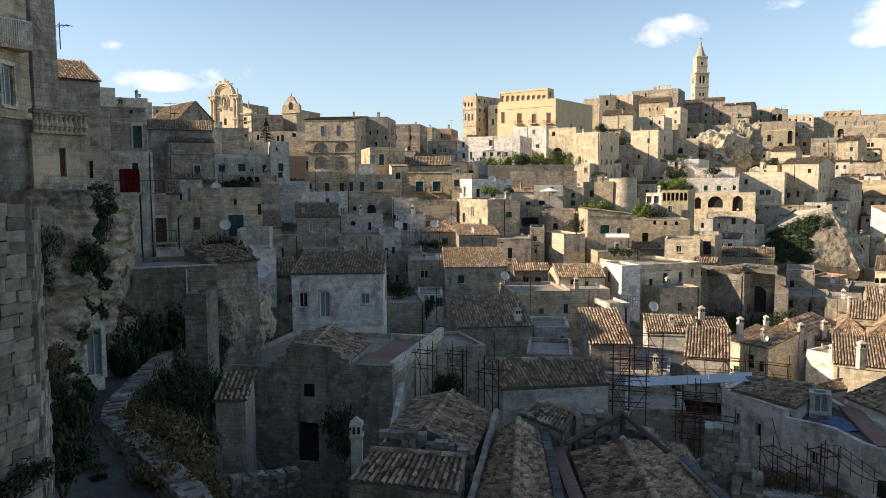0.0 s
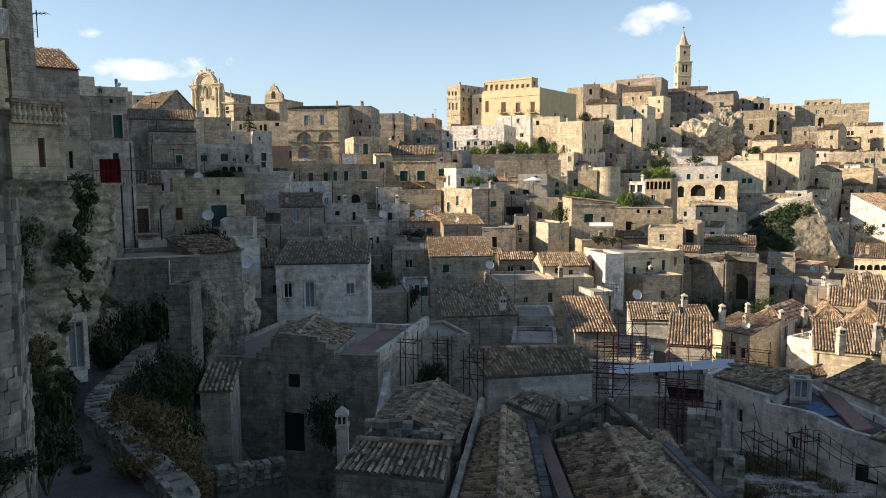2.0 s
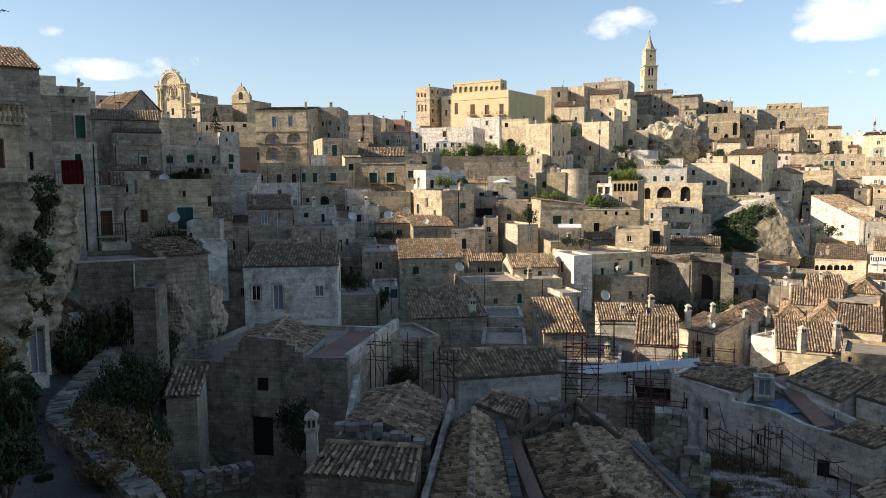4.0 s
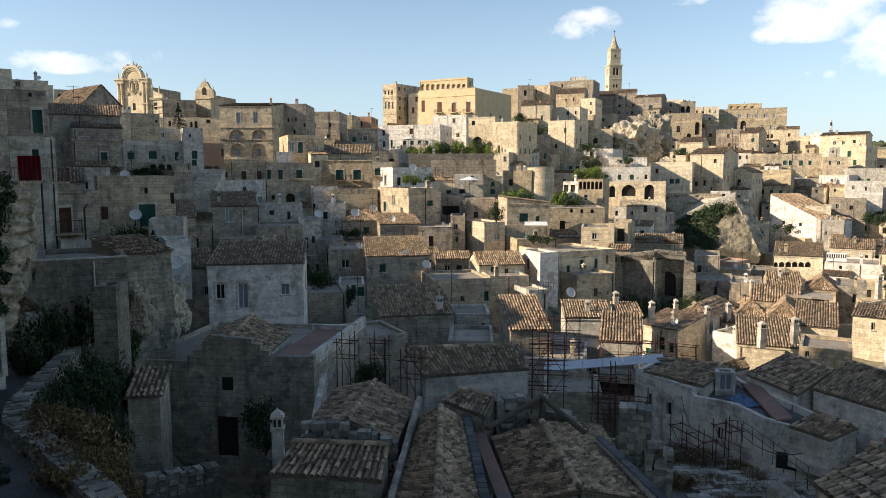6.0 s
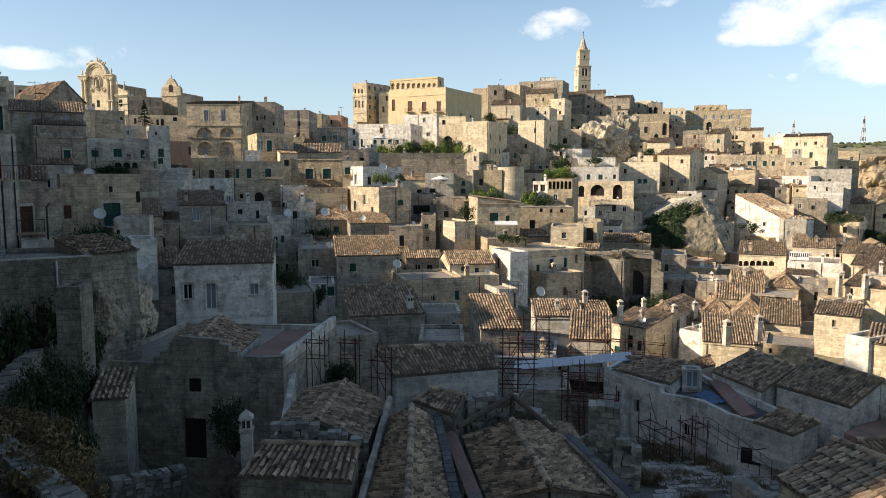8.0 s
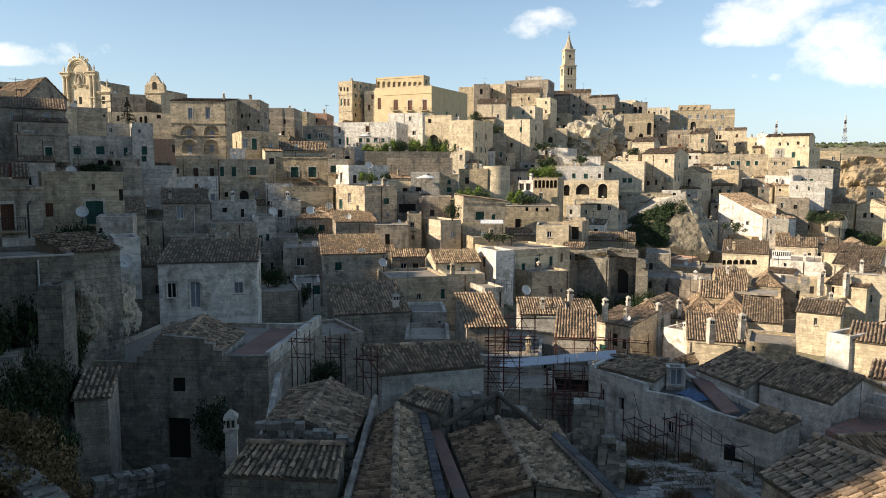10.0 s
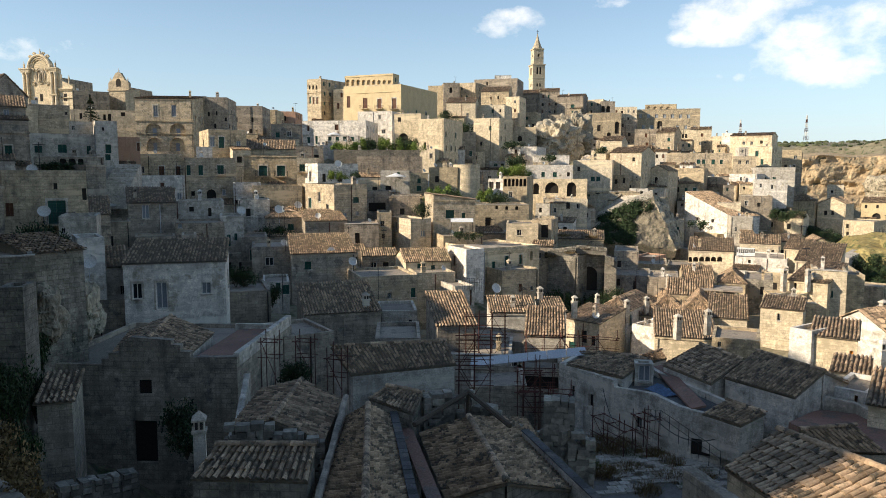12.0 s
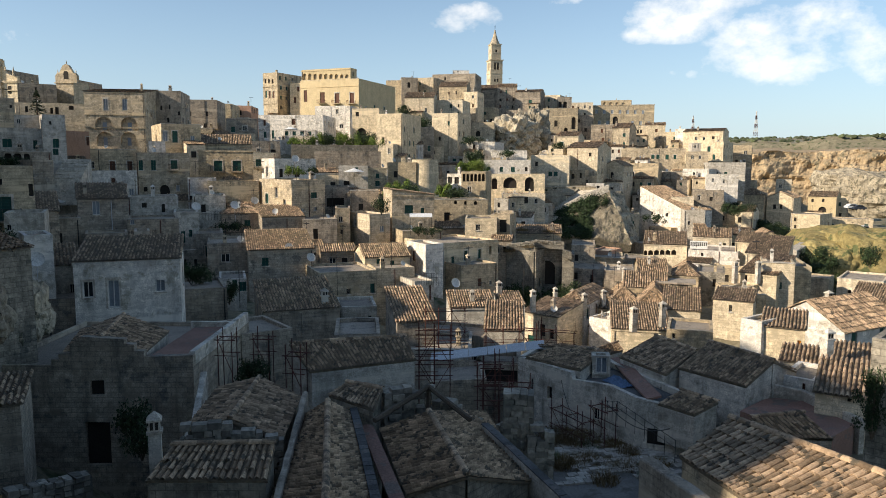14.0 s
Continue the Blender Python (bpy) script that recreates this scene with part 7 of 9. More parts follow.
roofed((26.1, 37.0, 18.2), (24.6, 41.6, 18.2), (23.64, 35.53, 19.3), (22.27, 40.08, 19.3), 'lime', 3.5)
roofed((16.95, 35.60, 17.15), (18.2, 33.9, 17.05), (18.6, 36.3, 17.6), (19.8, 34.4, 17.5), 'lime', 1.0)
roofed((18.56, 27.78, 18.2), (21.14, 27.23, 18.2), (18.02, 28.6, 18.8), (20.83, 28.9, 18.8), 'lime', 3.0)
prism_ground('flat_roofed_house', [(20.76, 33.87), (23.56, 35.74), (25.02, 34.87), (25.29, 31.17), (22.94, 29.75), (21.06, 32.55)], 17.2, 3.5, 'terracotta', 'low house under a flat terracotta terrace roof', 'house', 'thing')
plaster_wall([(23.7, 36.0, 17.9), (25.2, 35.1, 17.75), (25.6, 31.0, 17.5)], .3, 2.0, 'lime', 'pale plastered parapet round a flat roof')
strip = bmesh.new()
for k in range(9):
    a, b = Vector((17.3, 43.6, 17.5)).lerp(Vector((16.6, 36.2, 17.25)), k / 9), Vector((17.3, 43.6, 17.5)).lerp(Vector((16.6, 36.2, 17.25)), (k + .985) / 9)
    w = Vector((.9, .1, .12))
    v = [strip.verts.new(q) for q in (a, b, b + w, a + w)]
    u = [strip.verts.new(q.co - Vector((0, 0, .12))) for q in v]
    strip.faces.new(v)
    for i in range(4):
        strip.faces.new((v[i], u[i], u[(i + 1) % 4], v[(i + 1) % 4]))
tagged(part("lead_in_roof", strip, "terracotta"), "narrow red painted strip of roof beside a wall", "roof strip")
house(15.2, 41.0, 17.3, -14, 1.1, 1.0, 1.15, 'flat', 'lime', [(.2, .05, .7, 1.0, 'w')], side=False, clutter=False, foot=.4, annex=False, label='small rooftop hut with a blue grey door', name='roof_hut', cat='hut')
tarp_heap(16.2, 39.4, 17.2)
plaster_wall([(9.18, 19.9, 21.15), (9.45, 18.4, 21.1), (9.87, 16.4, 21.05), (10.4, 13.4, 21.0)], .45, 4.0, 'grey', 'stained pale wall below a tiled eave')
# building site behind: shaded floor slab, opening and metal canopy
outline_house([(8.9, 46.2, 16.9), (11.9, 45.4, 16.9), (12.6, 48.6, 16.9), (9.6, 49.2, 16.9)], 12.5, 'grey', 'roof_flat', {0: [(.3, 3.0, 2.5, .85, 'o')]}, 'half built storey with a wide dark opening')
outline_house([(5.4, 43.0, 16.6), (8.8, 42.2, 16.9), (9.4, 46.6, 16.9), (6.0, 47.5, 16.6)], 12.5, 'grey', 'roof_flat', {}, 'low shaded outbuilding beside the scaffolding')
metal = bmesh.new()
for k in range(6):
    a, b = Vector((5.9, 47.2, 16.75)).lerp(Vector((13.6, 45.7, 17.8)), k / 6), Vector((5.9, 47.2, 16.75)).lerp(Vector((13.6, 45.7, 17.8)), (k + .97) / 6)
    w = Vector((.25, 1.3, .22))
    v = [metal.verts.new(q) for q in (a, b, b + w, a + w)]
    u = [metal.verts.new(q.co - Vector((0, 0, .05))) for q in v]
    metal.faces.new(v)
    for i in range(4):
        metal.faces.new((v[i], u[i], u[(i + 1) % 4], v[(i + 1) % 4]))
tagged(part("sheet_canopy", metal, "zinc"), "pale corrugated sheet canopy over the building site", "canopy", "building site")
scaffold(4.3, 39.6, 17.2, -8, 2, 2, 0.9, 1.5, .9)
scaffold(8.2, 42.0, 15.2, -8, 2, 2, 1.1, 1.3, .9)
scaffold(9.4, 39.0, 15.0, -20, 1, 2, 1.2, 1.2, .9)
scaffold(6.3, 53.0, 14.2, -5, 3, 3, 1.0, 1.6, .9)
# the turned stone rail of the old terrace
for k in range(11):
    baluster(-18.86 + .85 * k / 10, 25.22 + 1.72 * k / 10, 32.08)
coping((-18.93, 25.08, 32.83), (-17.95, 27.06, 32.83))
# scrub bank, climbing ramp and the retaining wall behind it
BANK = ((43.9, 141.5, 16.2), (58.6, 137.5, 14.3), (45.8, 149.9, 19.3), (56.6, 146.3, 25.3))
rough_face("rock_bank", BANK, 70, 40, .55, .45, "rock", "steep pale rock bank with dark scrub", 3.0)
grown_over(BANK, .55, .45, 3.0, 520, .95, lambda u, v: u < .68 - .25 * (1 - v) or (v > .75 and u < .9))
rough_face("rock_bank", ((58.6, 137.5, 14.3), (62.5, 143.0, 14.5), (56.6, 146.3, 25.3), (60.5, 148.0, 24.5)), 24, 40, .45, .5, "rock", "steep pale rock bank with dark scrub", 5.0)
WALL = ((33.5, 156.5, 17.2), (45.0, 153.6, 18.6), (34.5, 159.3, 24.5), (53.0, 154.6, 25.1))
rough_face("rock_bank", WALL, 60, 24, .3, .6, "rock_pale", "old retaining wall of pale rock with weeds", 7.0)
grown_over(WALL, .3, .6, 7.0, 45, .6, lambda u, v: u < .75)
plaster_wall([(45.2, 149.6, 20.3), (51.1, 147.9, 23.8), (56.6, 146.0, 26.2)], .45, 1.6, 'lime', 'pale parapet wall along the climbing ramp')
ramp = new("ramp")
tagged(ramp, "stepped stone ramp climbing between a parapet and a wall", "ramp")
for k in range(26):
    q0, q1 = k / 26, (k + 1) / 26
    bm = bmesh.new()
    a0, a1 = Vector((41.5, 148.5, 18.3)).lerp(Vector((53.4, 155.6, 24.9)), q0), Vector((41.5, 148.5, 18.3)).lerp(Vector((53.4, 155.6, 24.9)), q1)
    b0, b1 = Vector((44.8, 147.6, 18.9)).lerp(Vector((58.0, 149.0, 25.4)), q0), Vector((44.8, 147.6, 18.9)).lerp(Vector((58.0, 149.0, 25.4)), q1)
    a1.z, b1.z = a0.z, b0.z
    top = [bm.verts.new(p) for p in (a0, b0, b1, a1)]
    low = [bm.verts.new(p.co - Vector((0, 0, 1.2))) for p in top]
    bm.faces.new(top)
    for i in range(4):
        bm.faces.new((top[i], low[i], low[(i + 1) % 4], top[(i + 1) % 4]))
    part("step", bm, "lime", ramp)
roofed((-6.10, 22.18, 20.30), (-2.36, 21.67, 20.30), (-5.60, 23.55, 20.83), (-2.25, 23.20, 20.86), 'rough_wall')
roofed((-1.51, 29.80, 19.50), (-2.28, 21.36, 19.50), (-0.63, 28.62, 20.40), (-0.55, 19.53, 20.40), 'rough_wall')
roofed((0.96, 21.36, 19.50), (0.34, 29.59, 19.50), (-0.55, 19.53, 20.40), (-0.63, 28.62, 20.40), 'rough_wall')
roofed((1.52, 28.93, 19.00), (2.09, 22.78, 19.00), (3.38, 27.42, 20.20), (3.86, 21.32, 20.20), 'rough_wall')
roofed((6.56, 23.62, 18.80), (6.37, 31.05, 18.80), (3.86, 21.32, 20.20), (3.38, 27.42, 20.20), 'rough_wall')
roofed((-1.66, 35.96, 19.56), (3.96, 37.57, 19.56), (-2.85, 38.34, 20.46), (3.56, 39.72, 20.31), 'lime')
roofed((-0.66, 30.99, 19.91), (1.22, 28.77, 19.91), (0.15, 31.68, 20.22), (1.70, 30.28, 20.30), 'rough_wall')
house(-6.37, 45.56, 15.94, 27.9, 3.56, 5.0, 3.40, 'flat', 'grey', [], side=False)
house(-6.24, 57.66, 16.03, 13.2, 6.21, 6.0, 2.27, 'shed', 'grey', [], rise=1.7, near=1)
house(-0.52, 46.00, 17.71, -1.2, 2.98, 5.0, 1.37, 'flat', 'grey', [])
roofed((18.11, 52.99, 14.44), (23.63, 56.51, 14.44), (20.60, 55.75, 14.74), (23.74, 57.98, 14.80), 'lime')
roofed((10.07, 19.56, 21.26), (10.79, 14.31, 21.26), (12.26, 20.56, 21.97), (13.89, 14.59, 22.21), 'stone', split=True)
house(19.19, 23.06, 17.24, -51.8, 2.06, 5.0, 6.55, 'flat', 'rough_wall', [], side=False, label='tall rough stone wall with ivy')
house(39.32, 60.32, 11.87, -69.6, 7.33, 9.0, 4.19, 'gablef', 'white', [(1.51, 5.46, 0.43, 0.5, 'g'), (4.46, 4.18, 0.63, 0.68, 'g')], rise=2.2, rwins=[(1, 3.2, 0.8, 1.5, 'g'), (3.2, 1, 0.9, 2.0, 'g'), (5, 3.2, 0.8, 1.5, 'g'), (7, 1.2, 0.9, 1.5, 'g')], near=1)
house(42.07, 75.01, 11.69, -54.9, 1.97, 9.0, 4.45, 'flat', 'cream', [])
house(42.54, 72.43, 11.62, -17.6, 3.67, 8.0, 4.45, 'flat', 'stone', [(0.62, 2.72, 0.32, 0.5, 'o'), (2.3, 2.97, 0.4, 0.93, 'o')])
house(47.27, 78.93, 13.42, -48.2, 4.27, 8.0, 3.99, 'shed', 'cream', [(0.67, 2.87, 0.31, 0.92, 'o')], rise=1.6)
house(52.62, 80.29, 12.67, -24.5, 4.24, 9.0, 5.28, 'flat', 'stone', [(2.01, 0.85, 0.44, 1.03, 'o')])
house(56.11, 92.28, 15.44, -38.7, 5.30, 9.0, 2.56, 'shed', 'cream', [], rise=1.8)
house(67.97, 89.02, 10.54, -44.8, 5.49, 9.0, 4.20, 'flat', 'cream', [(1.35, 2.19, 0.44, 0.58, 'a')])
house(60.65, 76.97, 9.99, -49.9, 5.78, 9.0, 4.15, 'gable', 'stone', [(1.15, 1.19, 0.89, 1.45, 'o'), (3.79, 1.38, 0.79, 1.44, 'o')], rise=1.6)
house(63.54, 107.64, 15.29, -43.4, 3.86, 7.0, 2.59, 'gable', 'cream', [], rise=1.4)
house(68.15, 108.35, 15.51, -22.9, 3.09, 7.0, 2.81, 'gablef', 'stone', [(0.59, 1.35, 0.38, 0.74, 'o')], rise=1.2)
house(112.69, 191.27, 14.38, -37.4, 7.16, 9.0, 7.64, 'hip', 'stone', [(0.75, 1.53, 0.76, 1.44, 'b'), (3.63, 1.63, 0.83, 1.33, 'b')], rise=2)
house(121.58, 190.51, 13.71, -47.4, 7.08, 9.0, 7.50, 'gablef', 'cream', [(1.7, 4.35, 0.83, 1.26, 'o'), (3.51, 4.42, 0.67, 1.26, 'o')], rise=1.8)
house(120.76, 177.88, 12.88, -53.1, 7.38, 10.0, 4.60, 'flat', 'cream', [(0.82, 2.55, 0.64, 1.04, 'o'), (0.93, 0.72, 0.63, 0.88, 'o')])
house(143.06, 202.58, 13.26, -44.1, 7.73, 9.0, 7.69, 'gable', 'yellow', [(2.88, 3.01, 2.26, 1.65, 'a'), (0.87, 6.0, 0.68, 1.02, 'o'), (3.82, 6.1, 0.68, 1.01, 'o')], rise=1.6)
house(151.39, 201.46, 13.99, -37.3, 3.66, 8.0, 6.64, 'flat', 'cream', [(1.0, 3.99, 0.69, 1.22, 'g'), (1.17, 0.7, 0.77, 1.2, 'o')])
house(132.40, 181.92, 12.72, -31.7, 12.96, 8.0, 3.16, 'flat', 'stone', [(2.69, 0.13, 0.78, 1.55, 'g'), (5.59, 0.1, 1.05, 1.53, 'w'), (7.91, 0.19, 1.18, 1.51, 'g'), (10.87, 0.29, 0.9, 1.52, 'g')], trim=[])
house(97.53, 174.61, 14.60, -39.8, 4.45, 8.0, 4.15, 'flat', 'cream', [(1.19, 1.46, 0.68, 1.23, 'o')])
house(99.34, 168.96, 14.33, -41.1, 4.28, 8.0, 4.32, 'gable', 'cream', [(0.7, 1.56, 0.84, 1.39, 'o')], rise=1.4)
house(142.98, 219.55, 20.81, -33.6, 4.73, 8.0, 5.04, 'flat', 'cream', [(0.99, 2.3, 0.84, 1.13, 'd')])
house(125.45, 222.01, 29.15, -26.4, 8.62, 9.0, 7.04, 'flat', 'grey', [(0.89, 4.41, 0.77, 1.06, 'g'), (0.82, 0.93, 0.67, 1.33, 'd'), (3.77, 1.09, 0.91, 1.2, 'o'), (6.75, 4.39, 0.91, 1.38, 'b'), (6.44, 1.23, 0.84, 1.14, 'g')])
house(-19.82, 18.57, 29.82, 94.2, 8.61, 8.0, 9.11, 'flat', 'stone', [(6.9, 3.35, 0.66, 1.59, 'w')], side=False, foot=4, label='tall old stone house with a small iron balcony')
house(-21.56, 28.83, 33.24, 66.0, 1.11, 8.0, 9.97, 'flat', 'grey', [], side=False, label='tall narrow grey stone house end wall')
house(-33.71, 47.20, 34.09, 42.1, 2.94, 8.0, 3.56, 'shed', 'grey', [], rise=2.6, side=False, near=1)
house(-19.63, 20.48, 29.67, 85.5, 5.12, 4.0, 2.93, 'flat', 'rough_wall', [], side=False)
house(-19.00, 25.13, 29.37, 63.5, 2.10, 6.0, 2.70, 'flat', 'stone', [(1.06, 1.09, 0.26, 1.1, 'b')], side=False, label='stone terrace block with ruined balustrade')
house(-25.16, 37.31, 29.12, 43.0, 1.53, 7.0, 5.19, 'flat', 'grey', [(0.34, 1.43, 0.19, 0.95, 'o')], side=False)
house(-51.29, 79.97, 39.50, 32.2, 1.65, 8.0, 2.32, 'flat', 'cream', [])
house(-58.21, 93.34, 40.67, 30.8, 4.63, 8.0, 1.78, 'flat', 'cream', [])
house(-16.65, 31.92, 18.27, 6.8, 1.05, 1.6, 6.64, 'flat', 'rough_wall', [], side=False, label='tall free standing masonry pillar')
house(-17.36, 25.07, 22.59, 38.9, 0.81, 0.8, 2.17, 'flat', 'white', [(0.19, -0.02, 0.55, 2.0, 'w')], side=False, foot=0.5, label='white plastered doorway with pale door')
house(-20.01, 32.30, 21.72, 51.3, 0.65, 2.5, 1.97, 'shed', 'white', [], rise=0.4, side=False, near=2)
boulder(-21.26, 33.88, 26.89, 0.7, 1.2, 2.4, 0, 4.0, rough=.3)
boulder(-17.16, 37.24, 22.69, 0.9, 1.3, 1.5, 10, 6.0, rough=.3)
boulder(-17.55, 40.35, 21.24, 0.9, 1.2, 1.2, 10, 16.0, rough=.3)
boulder(-18.13, 44.44, 21.32, 0.9, 1.4, 1.7, 0, 7.0, rough=.3)
CLIFF = ((-16.86, 22.35, 21.88), (-16.76, 24.28, 21.31), (-17.69, 23.23, 29.95), (-16.63, 25.21, 29.88))
rough_face("rock_outcrop", CLIFF, 60, 120, .42, 1.5, "rock", "weathered limestone cliff with fissures and white lime at its foot", 21.0)
FACE = ((-16.99, 24.73, 24.28), (-17.66, 27.88, 23.82), (-17.01, 25.20, 29.94), (-17.22, 29.32, 29.67))
rough_face("rock_outcrop", FACE, 60, 90, .4, 1.3, "rock", "pale eroded cliff face below the houses", 27.0)
grown_over(FACE, .4, 1.3, 27.0, 42, .4, lambda u, v: u < .38)
grown_over(CLIFF, .42, 1.5, 21.0, 40, .35, lambda u, v: v < .75 and (u > .7 or v < .3))
block_wall([(-11.24, 12.75, 29.75), (-11.19, 14.10, 29.62), (-11.96, 15.40, 29.53)], .7, 8.0, 17, 'tall near wall of worn pale blocks', .12)
shrub(-17.34, 26.30, 27.48, 0.9, 2.0, 0)
shrub(-17.74, 26.64, 25.43, 0.8, 2.4, 0)
shrub(-17.86, 25.34, 25.20, 0.6, 1.4, 2)
shrub(-17.30, 22.65, 26.21, 0.7, 1.8, 0)
shrub(-17.65, 23.01, 27.12, 0.7, 1.5, 1)
shrub(-18.18, 27.54, 29.08, 0.8, 1.0, 0)
shrub(-13.15, 17.64, 22.36, 0.9, 2.0, 2)
shrub(-12.78, 16.66, 22.20, 0.9, 1.8, 0)
shrub(-12.14, 16.52, 22.13, 0.8, 1.2, 2)
shrub(-18.58, 29.66, 21.13, 1.0, 2.0, 2)
shrub(-18.37, 30.96, 21.06, 1.2, 2.6, 1)
shrub(-17.98, 32.34, 21.31, 1.3, 2.6, 2)
shrub(-14.46, 26.28, 21.13, 1.0, 1.6, 0)
shrub(-14.36, 27.47, 20.83, 0.9, 2.0, 0)
shrub(-14.44, 25.15, 20.90, 0.9, 1.4, 2)
shrub(-13.54, 26.77, 20.32, 0.7, 1.6, 2)
shrub(-11.97, 24.20, 19.59, 0.7, 1.8, 2)
shrub(-16.34, 34.31, 19.94, 0.8, 2.2, 2)
shrub(-15.53, 32.48, 18.92, 0.7, 1.8, 2)
shrub(-10.81, 13.12, 23.57, 0.8, 0.6, 2)
shrub(-14.48, 19.14, 23.60, 0.6, 0.8, 2)
shrub(-12.56, 21.62, 21.37, 0.9, 1.1, 4, 'grass_dry', 'dry orange brown bush on the bank')
shrub(-11.16, 20.11, 21.20, 1.0, 1.2, 4, 'grass_dry', 'dry orange brown bush on the bank')
shrub(-9.94, 18.50, 21.23, 0.9, 1.2, 4, 'grass_dry', 'dry orange brown bush on the bank')
shrub(-10.58, 18.72, 21.18, 0.9, 1.0, 4, 'grass_dry', 'dry orange brown bush on the bank')
shrub(-10.52, 20.46, 20.82, 0.8, 1.0, 4, 'grass_dry', 'dry orange brown bush on the bank')
shrub(-12.42, 22.84, 21.02, 0.8, 0.9, 4, 'grass_dry', 'dry orange brown bush on the bank')
shrub(-14.92, 20.06, 24.26, 0.5, 0.9, 4, 'grass_dry', 'dry orange brown bush on the bank')
shrub(-9.33, 18.25, 20.99, 0.8, 0.9, 4, 'grass_dry', 'dry orange brown bush on the bank')
shrub(-13.60, 22.74, 21.66, 0.6, 0.8, 4, 'grass_dry', 'dry orange brown bush on the bank')
rubble_wall([(-18.64, 35.32, 21.40), (-16.81, 28.74, 21.40), (-15.34, 23.96, 21.40), (-14.40, 22.28, 21.40), (-11.73, 19.86, 21.40), (-9.25, 17.44, 21.40), (-7.23, 15.41, 21.20)], 0.6, 0.55, 4.0)
prism_ground('path', [(-18.43, 34.91), (-16.61, 28.41), (-15.17, 23.69), (-14.23, 22.02), (-11.59, 19.63), (-9.14, 17.24), (-6.98, 14.89), (-13.18, 11.78), (-26.32, 19.31), (-24.71, 30.44), (-20.19, 28.92), (-20.49, 32.00)], 21.48, 6, 'paving', 'worn grey stone lane beside the parapet', 'path')
balcony(-20.81, 25.61, 35.49, 62, 1.15, .8, 'white_paint', 14, 'small balcony with pale openwork iron panel')
antenna(-28.70, 40.94, 38.97, 1.0)
balcony(-31.32, 49.41, 29.55, 22, 3.9, 1.2, 'rust', 22, 'balcony with rust red bars over the lane')
hanging_cloth(-30.12, 48.86, 29.63, 22, 1.4, 1.7)
downpipe(-30.53, 52.23, 29.31, 6.2)
downpipe(-28.15, 53.55, 27.48, 4.5)
baroque_church(-110.4, 235.4, 49.95, -16)
bell_gable_church(-75.84, 209.6, 46.84, -14)
bell_tower(80.09, 371.46, 71.20, 6)
mast(388.69, 755.92, 62.34, 24)
mast(470.81, 767.03, 64.98, 28)
round_bastion(15.32, 130.10, 25.53, 2.4, 5.6)
conifer(-54.04, 139.93, 38.82, 4.6)
boulder(49.55, 199.95, 38.31, 7, 5, 6.0, 220, 11.0, 'rock_pale', rough=.3, freq=2.6)
boulder(46.30, 202.78, 37.32, 5, 5, 6, 240, 12.0, 'rock_pale', rough=.3, freq=2.6)
boulder(56.25, 207.51, 40.23, 5, 5, 6, 260, 13.0, 'rock_pale', rough=.3, freq=2.6)
boulder(31.13, 202.62, 39.21, 4, 5, 4, 360, 18.0, 'rock_pale', rough=.3, freq=2.6)
boulder(36.89, 183.32, 33.34, 3.5, 4, 3, 380, 19.0, 'rock_pale', rough=.3, freq=2.6)
shrub(-5.77, 149.89, 33.28, 1.8, 2.6, 0, 'leaf_bright')
shrub(-4.03, 150.95, 34.02, 1.8, 2.6, 1, 'leaf_bright')
shrub(-2.25, 150.98, 33.68, 2.0, 2.8, 2, 'leaf')
shrub(0.12, 152.00, 33.84, 2.2, 3.0, 0, 'leaf_bright')
shrub(2.86, 151.97, 33.37, 2.2, 3.2, 1, 'leaf_bright')
shrub(5.28, 152.91, 33.41, 2.4, 3.4, 2, 'leaf')
shrub(6.68, 151.85, 33.35, 2.0, 2.6, 0, 'leaf_bright')
shrub(-9.28, 149.71, 34.23, 1.6, 1.5, 1, 'leaf_bright')
shrub(19.52, 219.13, 45.08, 3, 3, 1, 'leaf')
shrub(20.44, 194.93, 39.37, 4, 4, 2, 'leaf')
shrub(22.26, 194.73, 39.31, 3, 3, 0, 'leaf')
shrub(8.14, 119.72, 24.75, 1.8, 2.4, 0, 'leaf_bright')
shrub(10.66, 121.53, 25.28, 2.0, 2.2, 1, 'leaf_bright')
shrub(11.43, 119.45, 24.29, 2.0, 2.4, 2, 'leaf')
shrub(18.51, 122.61, 24.47, 2.0, 2.4, 1, 'leaf_bright')
shrub(19.62, 120.41, 23.89, 2.0, 2.2, 2, 'leaf')
shrub(17.08, 122.82, 24.98, 1.4, 1.8, 0, 'leaf_bright')
shrub(28.63, 157.42, 29.08, 2.6, 2.4, 0, 'leaf_bright')
shrub(30.43, 157.08, 28.60, 2.6, 2.6, 1, 'leaf_bright')
shrub(29.93, 161.25, 30.40, 2.4, 3.0, 2, 'leaf')
shrub(26.50, 155.76, 28.93, 2, 2, 0, 'leaf_bright')
shrub(31.74, 175.15, 35.33, 2.4, 1.8, 1, 'leaf')
shrub(58.20, 187.16, 33.98, 2.6, 2.4, 1, 'leaf')
shrub(39.14, 165.43, 32.13, 2, 1.6, 0, 'leaf')
shrub(-25.28, 54.41, 23.44, 1.5, 2.4, 1, 'leaf')
shrub(-25.82, 54.16, 23.47, 1.2, 2.0, 0, 'leaf')
shrub(-24.50, 54.77, 23.39, 1.3, 1.8, 2, 'leaf')
shrub(-38.41, 76.95, 29.54, 1.4, 1.2, 1, 'leaf')
shrub(-37.43, 77.43, 29.66, 1.6, 1.2, 2, 'leaf')
shrub(-38.27, 86.95, 29.63, 1.6, 1.2, 0, 'leaf')
